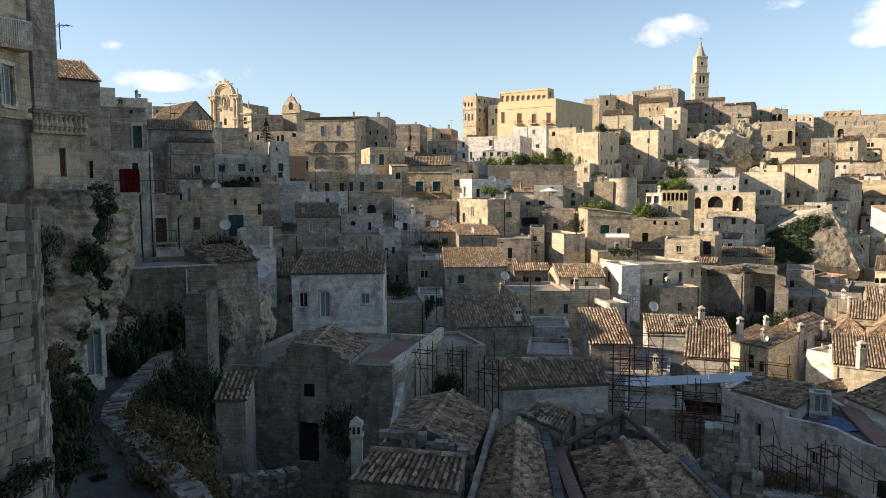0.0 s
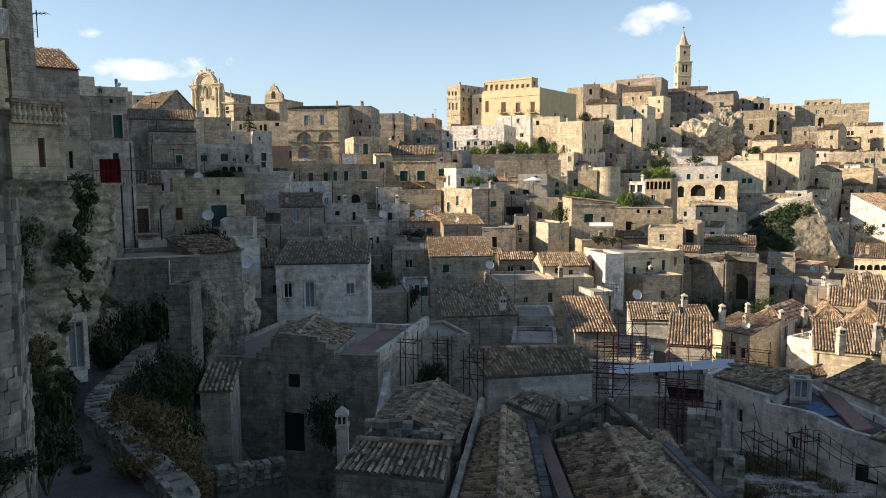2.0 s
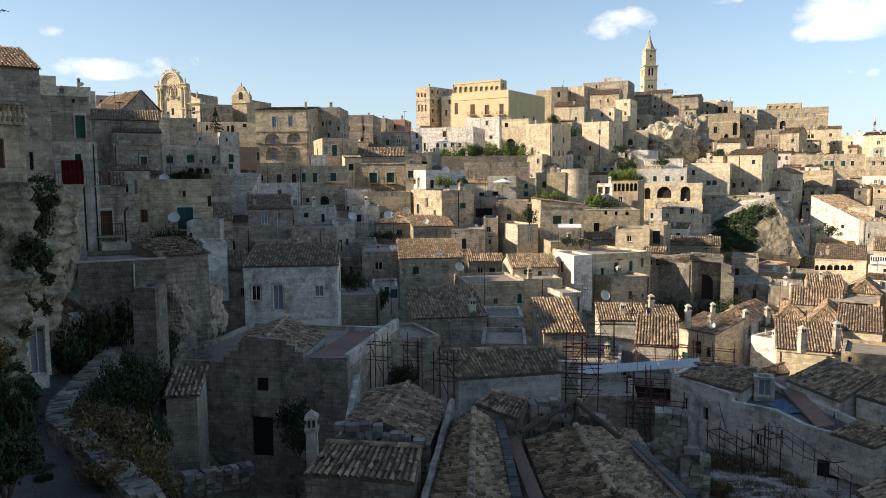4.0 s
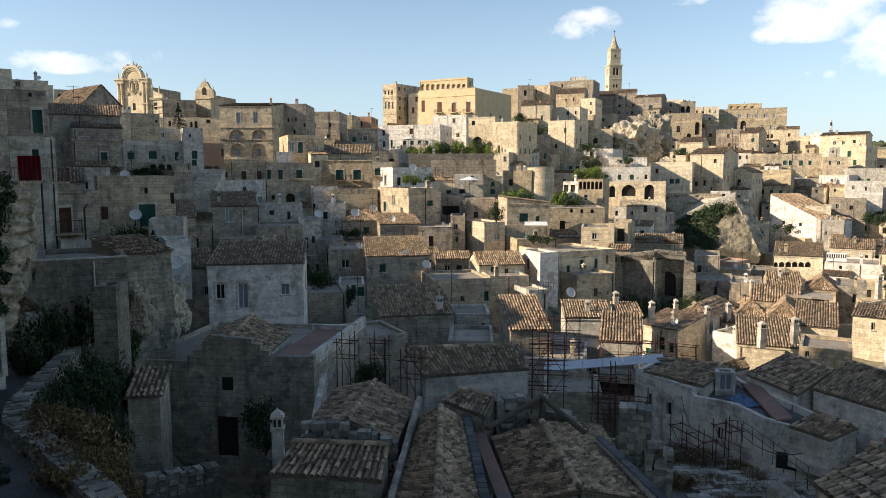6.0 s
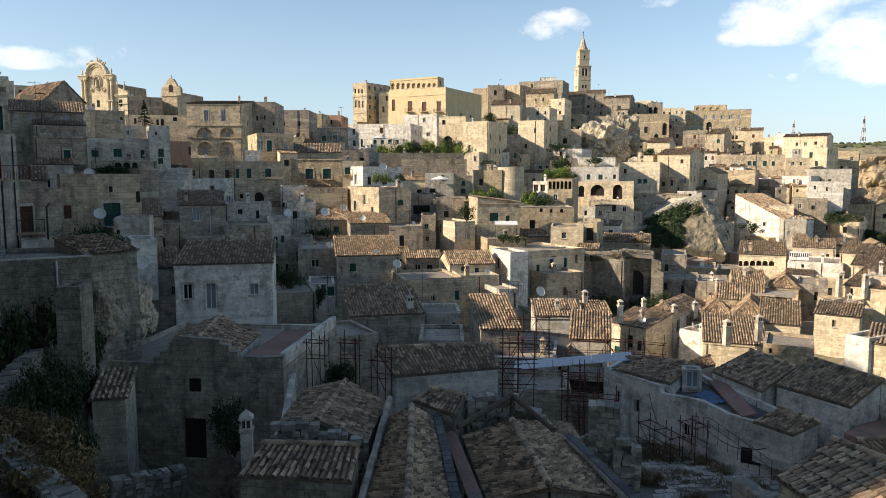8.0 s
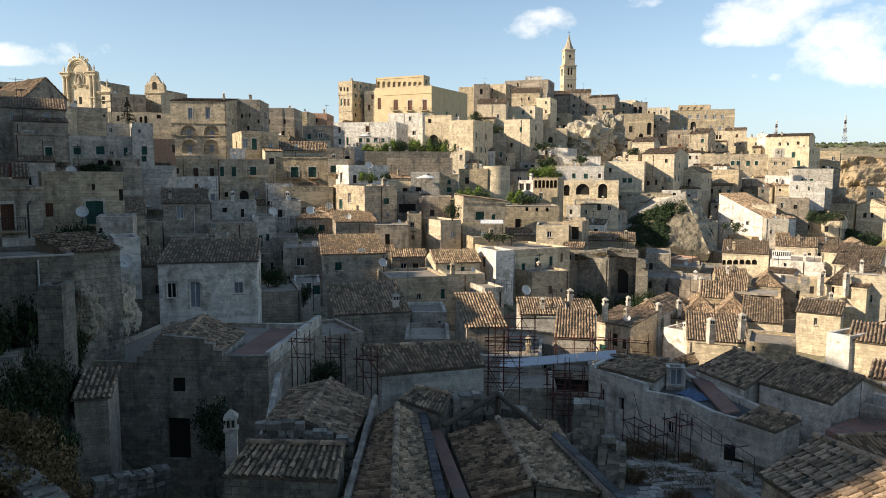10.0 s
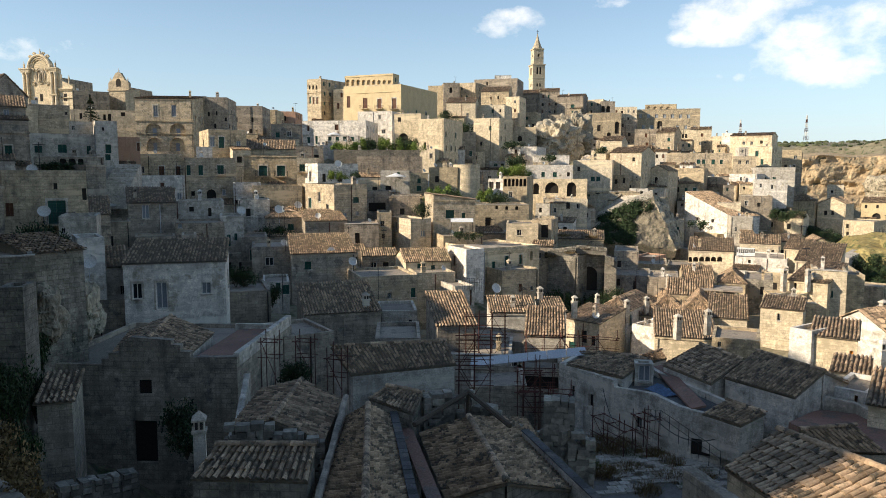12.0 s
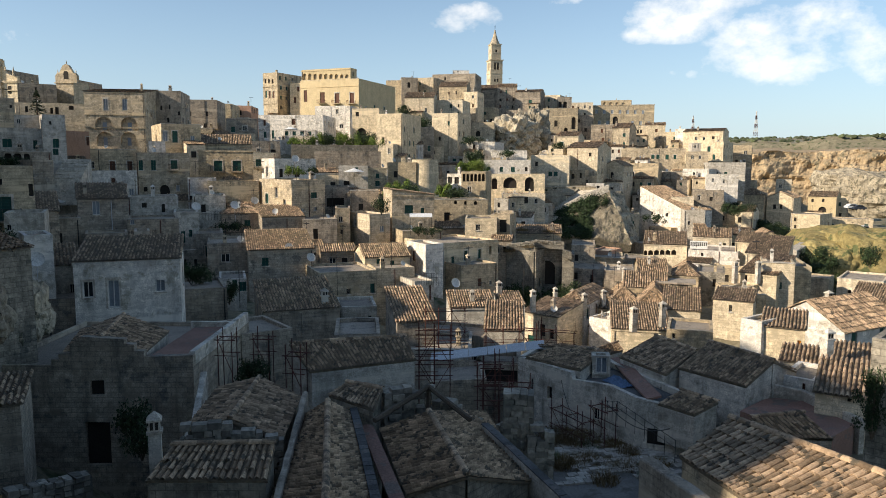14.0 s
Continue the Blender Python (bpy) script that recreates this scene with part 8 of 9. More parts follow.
shrub(-36.82, 87.57, 29.69, 1.4, 1.1, 1, 'leaf')
shrub(-13.95, 98.01, 20.13, 2.0, 2.2, 0, 'leaf')
shrub(-15.09, 97.84, 20.26, 1.6, 2.0, 1, 'leaf')
shrub(-13.14, 64.68, 19.77, 1.3, 1.6, 2, 'leaf')
shrub(-12.39, 64.83, 19.60, 1.2, 1.4, 0, 'leaf')
shrub(-10.04, 65.23, 17.85, 0.9, 1.6, 1, 'leaf')
shrub(29.13, 90.42, 11.14, 3.0, 3.2, 0, 'leaf')
shrub(30.41, 91.06, 11.50, 2.6, 3.0, 2, 'leaf')
shrub(28.14, 90.74, 11.15, 2.4, 2.4, 1, 'leaf')
shrub(22.63, 89.17, 11.49, 1.8, 3.0, 1, 'leaf')
shrub(23.65, 88.91, 11.39, 1.6, 2.6, 2, 'leaf')
shrub(5.86, 68.75, 15.28, 1.0, 1.6, 0, 'leaf')
shrub(72.04, 156.19, 16.97, 2, 2, 1, 'leaf')
shrub(95.74, 164.12, 18.76, 3, 2.4, 0, 'leaf')
shrub(96.73, 163.53, 18.14, 3, 2.4, 2, 'leaf')
shrub(5.22, 92.85, 23.91, 1.0, 1.8, 1, 'leaf')
shrub(9.46, 87.49, 21.64, 1.0, 0.9, 0, 'leaf')
shrub(11.17, 87.29, 21.52, 0.9, 0.9, 1, 'leaf')
shrub(-4.80, 39.71, 18.07, 0.8, 1.2, 0, 'leaf')
shrub(-5.21, 39.66, 17.93, 0.7, 1.0, 1, 'leaf')
shrub(-9.16, 31.70, 18.00, 1.0, 1.6, 2, 'leaf')
shrub(-8.29, 29.87, 18.11, 0.8, 1.2, 0, 'leaf')
shrub(-7.84, 111.73, 28.64, 1.1, 1.4, 0, 'leaf_bright')
shrub(-6.52, 111.81, 28.58, 1.0, 1.2, 1, 'leaf_bright')
shrub(-4.32, 111.92, 28.38, 1.0, 1.4, 2, 'leaf')
shrub(108.75, 167.85, 12.33, 4, 4, 1)
shrub(107.59, 169.78, 13.41, 3, 3, 1)
shrub(109.87, 165.92, 12.27, 4, 3, 1)
shrub(87.77, 121.64, 10.21, 4, 5, 1)
shrub(82.72, 112.95, 9.43, 4, 5, 1)
shrub(77.87, 104.10, 9.47, 3, 4, 1)
shrub(106.63, 166.84, 11.50, 4, 3, 1)
shrub(88.62, 108.38, 13.41, 2, 3, 1)
shrub(102.45, 177.56, 18.59, 3, 2, 1)
boulder(104.54, 134.06, 9.63, 13, 11.7, 8, 420, 21.0, 'knoll', 'grassy knoll with dry scrub below the road', 0.2)
boulder(105.67, 126.73, 10.06, 11, 9.9, 8, 440, 22.0, 'knoll', 'grassy knoll with dry scrub below the road', 0.2)
boulder(95.34, 128.50, 9.42, 8, 7.2, 6, 460, 23.0, 'knoll', 'grassy knoll with dry scrub below the road', 0.2)
boulder(192.0, 236.0, 19.5, 12, 11, 9, 480, 24.0, 'rock', 'limestone crag beyond the houses', 0.2)
boulder(195.38, 253.43, 21.50, 13, 11.7, 8, 500, 25.0, 'rock', 'limestone crag beyond the houses', 0.2)
car(104.82, 143.86, 14.70, -20, 'white_paint')
car(106.24, 142.82, 14.79, -15, 'car_dark')
car(106.26, 140.30, 14.79, -10, 'car_dark')
car(109.17, 140.59, 14.85, -5, 'white_paint')
car(111.65, 141.19, 15.14, 10, 'white_paint')
car(113.54, 142.24, 15.64, 20, 'white_paint')
car(146.81, 189.86, 17.86, 0, 'white_paint')
car(148.18, 188.79, 17.58, 0, 'car_dark')
prism_ground('road', [(84.16, 124.16), (106.23, 147.78), (122.35, 145.37), (124.79, 136.58), (110.83, 136.72), (101.33, 138.99), (83.12, 120.03)], 14.67, 5, 'lime', 'pale paved belvedere road with parking', 'road')
scaffold(-6.92, 40.41, 18.40, -12, 1, 1, 0.8, 1.9, .8)
scaffold(-5.02, 40.69, 18.32, -12, 1, 1, 0.9, 1.9, .8)
scaffold(-2.86, 35.89, 18.86, -20, 1, 1, 0.8, 1.6, .8)
scaffold(4.12, 37.78, 18.02, -5, 1, 2, 0.85, 1.45, .8)
scaffold(11.38, 54.83, 14.67, -5, 3, 1, 1.4, 2.2, .8)
scaffold(14.39, 56.19, 14.62, -25, 3, 1, 1.5, 2.0, .8)
scaffold(7.61, 37.23, 16.63, -8, 1, 2, 0.9, 1.2, .8)
scaffold(12.08, 39.18, 14.61, -70, 2, 1, 1.4, 1.3, .8)
scaffold(13.87, 37.52, 15.42, -70, 1, 1, 1.2, 1.1, .8)
railing((15.23, 36.99, 16.16), (16.30, 32.10, 15.74), .75, 6)
railing((14.83, 38.22, 15.79), (15.23, 36.99, 16.16), .75, 3)
railing((-7.46, 112.75, 29.67), (-3.63, 117.94, 29.10), .75, 8)
railing((76.71, 152.83, 15.53), (83.54, 154.91, 15.33), .75, 12)
railing((9.63, 68.32, 18.75), (7.74, 68.56, 18.87), .75, 8)
railing((-17.34, 93.40, 23.61), (-15.18, 93.78, 23.36), .75, 6)
chimney(-6.28, 24.20, 20.29, 0.80, 0.40, 10)
chimney(26.76, 75.39, 14.20, 1.12, 0.48, 10)
chimney(27.79, 64.25, 14.96, 0.96, 0.56, 10)
chimney(30.20, 63.15, 15.63, 0.96, 0.48, 10)
chimney(31.58, 82.14, 13.46, 0.96, 0.48, 10)
chimney(37.58, 90.51, 14.72, 1.12, 0.48, 10)
chimney(16.29, 72.18, 16.35, 1.04, 0.48, 10)
chimney(20.27, 73.25, 15.25, 0.96, 0.48, 10)
chimney(24.30, 78.32, 14.55, 0.96, 0.40, 10)
chimney(48.04, 63.97, 16.03, 1.04, 0.56, 10)
chimney(46.35, 78.31, 16.99, 1.20, 0.48, 10)
chimney(48.50, 77.00, 17.15, 1.20, 0.48, 10)
dish(-19.61, 49.24, 23.26, 0.5)
dish(-27.62, 61.04, 25.95, 0.5)
dish(-34.98, 75.27, 29.40, 0.5)
dish(-36.75, 143.36, 35.79, 0.6)
dish(-6.83, 112.79, 30.41, 0.6)
dish(-14.12, 99.00, 24.06, 0.6)
dish(-5.65, 78.80, 20.52, 0.5)
dish(-12.83, 110.26, 24.14, 0.6)
dish(-3.30, 77.93, 19.50, 0.5)
dish(-35.19, 105.27, 28.37, 0.6)
dish(-18.98, 98.18, 23.95, 0.6)
dish(-37.13, 101.42, 27.61, 0.6)
dish(11.13, 69.11, 17.84, 0.5)
dish(-34.14, 93.99, 25.23, 0.6)
cable((-16.57, 38.59, 25.82), (-19.40, 48.25, 24.00), .5)
cable((-0.53, 73.00, 17.09), (-0.24, 74.00, 18.71), .5)
cable((12.27, 38.07, 17.93), (11.86, 33.99, 17.22), .5)
cable((12.18, 30.67, 18.99), (12.92, 25.97, 19.58), .5)
cable((-19.61, 26.54, 36.83), (-27.59, 39.28, 38.45), .2, .015)
cable((-19.66, 26.51, 36.49), (-27.59, 39.28, 38.35), .2, .015)
timber_frame((1.19, 26.97, 20.13), (3.66, 29.78, 20.51), (5.00, 27.04, 19.95))
tuft(14.93, 37.20, 14.40, 0.89, 0.52)
tuft(13.98, 39.07, 14.40, 0.56, 0.39)
tuft(14.22, 37.23, 14.40, 0.70, 0.40)
tuft(13.65, 34.40, 14.40, 1.04, 0.36)
tuft(15.35, 35.52, 14.40, 0.63, 0.79)
tuft(17.21, 36.79, 14.40, 0.87, 0.68)
tuft(12.27, 39.35, 14.40, 0.86, 0.56)
tuft(14.75, 33.93, 14.40, 0.82, 0.55)
tuft(15.33, 38.47, 14.40, 0.51, 0.52)
tuft(12.83, 39.11, 14.40, 0.63, 0.51)
tuft(16.08, 36.73, 14.40, 0.63, 0.40)
tuft(16.13, 37.23, 14.40, 0.79, 0.31)
tuft(15.94, 40.03, 14.40, 1.05, 0.75)
tuft(16.23, 33.96, 14.40, 0.77, 0.60)
tuft(11.62, 37.95, 14.40, 1.07, 0.56)
tuft(14.07, 38.18, 14.40, 0.82, 0.45)
tuft(11.77, 37.61, 14.40, 0.63, 0.64)
tuft(11.13, 35.00, 14.40, 0.89, 0.62)
tuft(11.71, 34.63, 14.40, 0.95, 0.63)
tuft(12.45, 37.81, 14.40, 0.55, 0.64)
tuft(17.86, 39.87, 14.40, 0.92, 0.49)
tuft(11.92, 38.66, 14.40, 0.53, 0.45)
tuft(17.74, 38.90, 14.40, 0.70, 0.44)
tuft(13.67, 38.55, 14.40, 0.91, 0.38)
tuft(12.93, 37.61, 14.40, 0.94, 0.80)
tuft(12.60, 37.28, 14.40, 0.57, 0.64)
prism_ground('terrace', [(11.17, 40.58), (19.41, 39.70), (17.39, 32.02), (13.62, 28.92), (7.61, 28.92)], 14.4, 4, 'paving', 'overgrown terrace of broken paving stones', 'terrace')
weeds = random.Random(12)
for k in range(12):
    tuft(weeds.uniform(10.0, 17.3), weeds.uniform(32.3, 39.5), 14.42, weeds.uniform(.4, .9), weeds.uniform(.3, .7), "grass_dry" if k % 3 else "weed_green", "dry grass and green weeds between paving slabs")
paved_terrace((9.9, 32.4, 14.42), 4, 15, 19, .54, .42)
steps(-35.04, 93.66, 28.04, 10, 16, 3.2)
# added block out of view, keeps sky light off the near left slope
house(-22, -24, 24.0, 0, 13, 26, 24, 'flat', 'grey', side=False, foot=8, clutter=False, annex=False, label='unseen grey block added to shade the near slope')
# unseen blocks added on the left, heights set by the shadow edge they cast
house(-60, -80, 40.0, 0, 14, 31, 16, 'flat', 'grey', side=False, foot=8)
house(-60, -50, 39.0, 0, 14, 31, 16, 'flat', 'grey', side=False, foot=8)
house(-60, -21, 37.2, 0, 14, 31, 12.5, 'flat', 'grey', side=False, foot=8)
house(-60, 5.4, 40.3, 0, 14, 33.6, 16, 'flat', 'grey', side=False, foot=8)
house(-70, 35, 37.0, 0, 14, 31, 11.5, 'flat', 'grey', side=False, foot=8)
house(-94, 63, 41.5, 0, 14, 31, 16, 'flat', 'grey', side=False, foot=8)
house(-118, 92, 46.5, 0, 14, 31, 16, 'flat', 'grey', side=False, foot=8)
house(-142, 119, 48.0, 0, 14, 31, 16, 'flat', 'grey', side=False, foot=8)
house(22.71, 179.27, 26.60, -17.2, 6.33, 5.5, 3.61, 'shed', 'lime', [(1.13, 0.66, 0.76, 1.24, 'o'), (3.75, 0.93, 0.89, 1.37, 'd')], rise=0.71)
house(-21.92, 52.40, 17.96, 4.2, 4.27, 6.1, 2.70, 'flat', 'grey', [(1.05, 0.66, 0.71, 1.06, 'b')], rise=0.89)
house(59.15, 142.73, 10.98, -42.7, 6.11, 5.7, 3.24, 'flat', 'grey', [(0.77, 0.7, 0.73, 1.35, 'o')], rise=0.9)
house(4.36, 59.84, 12.25, -27.1, 7.94, 4.4, 3.85, 'flat', 'grey', [(1.03, 1.09, 0.85, 1.42, 'd'), (3.93, 1.12, 0.85, 1.4, 'o'), (6.62, 1.06, 0.83, 1.4, 'd')], rise=1.27)
house(3.77, 53.17, 12.80, -11.6, 5.95, 6.4, 3.32, 'flat', 'lime', [(0.96, 0.86, 0.69, 1.02, 'b'), (3.98, 0.69, 0.89, 1.22, 'o')], rise=0.86)
house(70.48, 101.90, 10.06, -45.5, 4.77, 4.9, 2.97, 'flat', 'stone', [(0.97, 0.57, 0.68, 1.08, 'b')], rise=1.16)
house(38.13, 149.51, 17.88, -21.4, 7.04, 4.2, 3.75, 'flat', 'grey', [(1.14, 0.99, 0.85, 1.22, 'g'), (3.85, 0.79, 0.77, 1.19, 'g')], rise=1.29)
house(74.29, 261.14, 34.61, -22.8, 6.34, 5.5, 3.03, 'flat', 'cream', [(1.05, 0.79, 0.86, 1.42, 'g'), (3.74, 0.72, 0.91, 1.09, 'd')], rise=1.27)
house(59.20, 105.42, 10.99, -31.7, 4.23, 5.6, 3.48, 'flat', 'stone', [(1.12, 0.83, 0.79, 1.14, 'o')], rise=0.8)
house(130.02, 218.09, 22.37, -39.1, 4.09, 4.1, 3.29, 'flat', 'stone', [], rise=0.72)
house(77.70, 185.70, 16.80, -35.6, 5.39, 6.8, 3.74, 'flat', 'grey', [], rise=0.82)
balcony(-6.42, 228.58, 49.22, -29.3, 2.8, 1.1, 'rust', 14, 'ornate iron balcony on the palace front')
balcony(-1.94, 226.07, 49.00, -29.3, 2.8, 1.1, 'rust', 14, 'ornate iron balcony on the palace front')
balcony(2.62, 223.51, 48.79, -29.3, 2.8, 1.1, 'rust', 14, 'ornate iron balcony on the palace front')
balcony(-28.16, 62.04, 25.46, 28.2, 2.29, .8)
balcony(-35.07, 114.68, 29.13, 17.0, 4.37, .8)
balcony(-26.33, 115.99, 29.21, 13.2, 1.61, .8)
balcony(-21.96, 127.79, 28.93, 0.6, 2.31, .8)
balcony(-18.74, 127.82, 28.93, 0.6, 2.21, .8)
balcony(-30.66, 53.91, 25.58, 31.1, 1.82, .8)
balcony(24.89, 80.26, 10.55, -38.4, 1.44, .8)
balcony(-13.67, 117.21, 29.66, 5.8, 2.02, .8)
prism_ground('lookout', [(-3.5, 0.7), (3.5, 0.7), (3.5, -7), (-3.5, -7)], 28.4, 16, 'paving', 'stone paved lookout terrace above the roofs', 'terrace')
banner((56.77, 109.68, 16.92), (59.15, 108.41, 17.03), 1.0)
awning((-7.30, 112.76, 27.46), (-3.74, 112.94, 27.45), 1.6)
awning((8.98, 93.57, 23.38), (11.91, 93.24, 23.40), 1.6)
parasol(2.29, 120.98, 27.18, 1.7)
parasol(-9.86, 149.68, 35.41, 1.5)
pergola((39.53, 84.18, 13.33), (43.18, 82.37, 13.68), 2.6)
antenna(22.30, 85.13, 13.69, 5.5)
antenna(35.66, 89.13, 12.93, 4.0)
antenna(-8.30, 59.42, 19.00, 2.5)
antenna(-0.45, 70.00, 17.90, 3.4)
antenna(-10.67, 79.29, 21.73, 3.2)
antenna(-19.19, 40.71, 23.79, 2.0)
rubble_wall([(21.94, 92.95, 18.96), (25.39, 92.06, 19.51)], 0.5, 0.6, 0.4, 'crumbling top of a ruined wall', 6)
rubble_wall([(25.79, 92.99, 19.56), (29.58, 91.85, 19.31)], 0.5, 0.6, 0.4, 'crumbling top of a ruined wall', 6)
rubble_wall([(29.11, 90.96, 18.47), (30.24, 90.59, 18.08)], 0.5, 0.6, 0.4, 'crumbling top of a ruined wall', 6)
tuft(22.18, 92.37, 18.74, 0.8, 0.7)
tuft(24.71, 92.25, 19.27, 0.9, 0.7)
tuft(27.16, 93.12, 19.69, 1.0, 0.6)
tuft(28.86, 92.61, 19.60, 0.8, 0.7)
tuft(26.35, 101.64, 20.62, 0.9, 0.6)
tuft(30.37, 101.56, 20.38, 0.9, 0.6)
house(40.00, 145.25, 14.79, -21.1, 3.16, 3.7, 3.12, 'flat', 'grey', [(0.73, 1.23, 0.57, 0.98, 'g')], rise=0.54, side=False, annex=False, foot=5.0, name='small_house', group='small houses on the slope')
house(-2.66, 92.40, 16.34, 7.9, 4.59, 3.9, 2.57, 'gable', 'grey', [(1.14, 0.94, 0.78, 0.84, 'd'), (2.74, 0.96, 0.73, 0.79, 'o')], rise=0.85, side=False, annex=False, foot=5.0, name='small_house', group='small houses on the slope')
house(59.46, 171.51, 24.50, -20.8, 3.50, 4.1, 3.14, 'flat', 'stone', [(0.8, 1.21, 0.63, 1.0, 'o')], rise=0.97, side=False, annex=False, foot=5.0, name='small_house', group='small houses on the slope')
house(-13.59, 112.64, 22.12, 9.2, 4.38, 3.3, 3.30, 'shed', 'white', [(1.12, 1.24, 0.73, 1.06, 'o'), (2.65, 1.29, 0.69, 1.0, 'o')], rise=0.5, side=False, annex=False, foot=5.0, name='small_house', group='small houses on the slope')
house(-17.37, 95.99, 18.61, 0.0, 5.24, 3.2, 2.60, 'shed', 'grey', [(1.34, 0.99, 0.87, 0.83, 'o'), (3.17, 1.04, 0.82, 0.78, 'o')], rise=0.51, side=False, annex=False, foot=5.0, name='small_house', group='small houses on the slope')
house(-1.77, 202.48, 34.64, 11.6, 5.02, 4.4, 2.43, 'shed', 'lime', [(1.25, 0.94, 0.85, 0.77, 'g')], rise=0.81, side=False, annex=False, foot=5.0, name='small_house', group='small houses on the slope')
house(6.03, 121.02, 22.70, 14.7, 3.02, 4.3, 2.52, 'gable', 'cream', [(0.74, 0.94, 0.52, 0.82, 'o')], rise=0.75, side=False, annex=False, foot=5.0, name='small_house', group='small houses on the slope')
house(-25.86, 159.27, 33.66, 27.9, 2.96, 4.3, 2.82, 'gable', 'grey', [(0.77, 1.09, 0.49, 0.9, 'o')], rise=0.88, side=False, annex=False, foot=5.0, name='small_house', group='small houses on the slope')
house(73.67, 260.85, 38.33, -8.0, 2.82, 4.2, 2.15, 'shed', 'white', [(0.66, 0.81, 0.5, 0.69, 'g')], rise=0.85, side=False, annex=False, foot=5.0, name='small_house', group='small houses on the slope')
house(91.75, 186.07, 23.85, -7.5, 3.33, 4.1, 2.53, 'flat', 'grey', [(0.75, 0.97, 0.61, 0.81, 'g')], rise=0.82, side=False, annex=False, foot=5.0, name='small_house', group='small houses on the slope')
house(35.05, 147.31, 20.20, -10.0, 3.22, 4.0, 3.10, 'shed', 'cream', [(0.75, 1.19, 0.57, 0.99, 'd')], rise=0.98, side=False, annex=False, foot=5.0, name='small_house', group='small houses on the slope')
house(18.22, 177.45, 29.57, 4.6, 4.30, 3.7, 2.34, 'gable', 'cream', [(1.05, 0.89, 0.74, 0.75, 'd')], rise=0.84, side=False, annex=False, foot=5.0, name='small_house', group='small houses on the slope')
house(-19.34, 125.15, 24.13, 13.0, 2.80, 3.6, 3.27, 'gable', 'grey', [(0.73, 1.24, 0.46, 1.05, 'o')], rise=0.57, side=False, annex=False, foot=5.0, name='small_house', group='small houses on the slope')
house(72.08, 256.62, 31.77, -4.5, 3.37, 3.2, 2.82, 'flat', 'white', [(0.79, 1.07, 0.6, 0.9, 'o')], rise=0.86, side=False, annex=False, foot=5.0, name='small_house', group='small houses on the slope')
house(73.31, 261.24, 41.47, -18.5, 2.67, 4.2, 2.69, 'flat', 'white', [(0.62, 1.0, 0.48, 0.87, 'g')], rise=0.71, side=False, annex=False, foot=5.0, name='small_house', group='small houses on the slope')
house(-5.58, 123.75, 26.03, 15.8, 5.34, 3.6, 2.76, 'gable', 'white', [(1.33, 1.03, 0.9, 0.89, 'o'), (3.2, 1.08, 0.86, 0.84, 'o')], rise=0.79, side=False, annex=False, foot=5.0, name='small_house', group='small houses on the slope')
house(31.18, 190.14, 28.34, -20.9, 3.43, 3.0, 2.28, 'gable', 'grey', [(0.83, 0.87, 0.6, 0.73, 'o')], rise=0.58, side=False, annex=False, foot=5.0, name='small_house', group='small houses on the slope')
house(39.28, 147.15, 19.01, 1.4, 5.35, 4.4, 3.22, 'shed', 'lime', [(1.27, 1.22, 0.94, 1.03, 'd'), (3.14, 1.28, 0.89, 0.97, 'o')], rise=0.71, side=False, annex=False, foot=5.0, name='small_house', group='small houses on the slope')
house(95.71, 184.82, 24.36, -12.7, 3.37, 4.5, 2.29, 'gable', 'cream', [(0.76, 0.88, 0.61, 0.73, 'o')], rise=0.78, side=False, annex=False, foot=5.0, name='small_house', group='small houses on the slope')
house(117.34, 244.09, 35.76, -28.4, 2.71, 3.9, 2.85, 'shed', 'stone', [(0.59, 1.07, 0.5, 0.92, 'g')], rise=0.95, side=False, annex=False, foot=5.0, name='small_house', group='small houses on the slope')
house(20.98, 175.00, 22.51, -19.1, 3.69, 3.6, 2.36, 'flat', 'white', [(0.9, 0.92, 0.64, 0.75, 'o')], rise=0.64, side=False, annex=False, foot=5.0, name='small_house', group='small houses on the slope')
house(35.76, 146.12, 13.30, -13.4, 4.14, 3.5, 2.76, 'shed', 'cream', [(0.99, 1.09, 0.73, 0.86, 'd'), (2.44, 1.18, 0.68, 0.81, 'o')], rise=0.65, side=False, annex=False, foot=5.0, name='small_house', group='small houses on the slope')
house(-6.11, 201.91, 37.53, 10.9, 5.53, 3.8, 2.30, 'flat', 'cream', [(1.38, 0.89, 0.94, 0.73, 'o'), (3.32, 0.95, 0.89, 0.69, 'o')], rise=0.54, side=False, annex=False, foot=5.0, name='small_house', group='small houses on the slope')
house(14.33, 106.76, 17.71, 3.1, 4.17, 3.8, 2.74, 'shed', 'grey', [(1.01, 1.03, 0.72, 0.88, 'o'), (2.47, 1.08, 0.68, 0.83, 'o')], rise=0.92, side=False, annex=False, foot=5.0, name='small_house', group='small houses on the slope')
house(82.71, 208.18, 28.77, -23.3, 4.24, 3.2, 3.07, 'shed', 'stone', [(0.98, 1.17, 0.76, 0.98, 'g')], rise=0.91, side=False, annex=False, foot=5.0, name='small_house', group='small houses on the slope')
house(87.81, 206.05, 29.48, -34.2, 3.76, 4.4, 2.53, 'gable', 'white', [(0.87, 0.96, 0.67, 0.81, 'd')], rise=0.64, side=False, annex=False, foot=5.0, name='small_house', group='small houses on the slope')
house(95.66, 203.17, 25.88, -10.8, 3.11, 3.6, 2.82, 'flat', 'lime', [(0.69, 1.08, 0.57, 0.9, 'd')], rise=0.54, side=False, annex=False, foot=5.0, name='small_house', group='small houses on the slope')
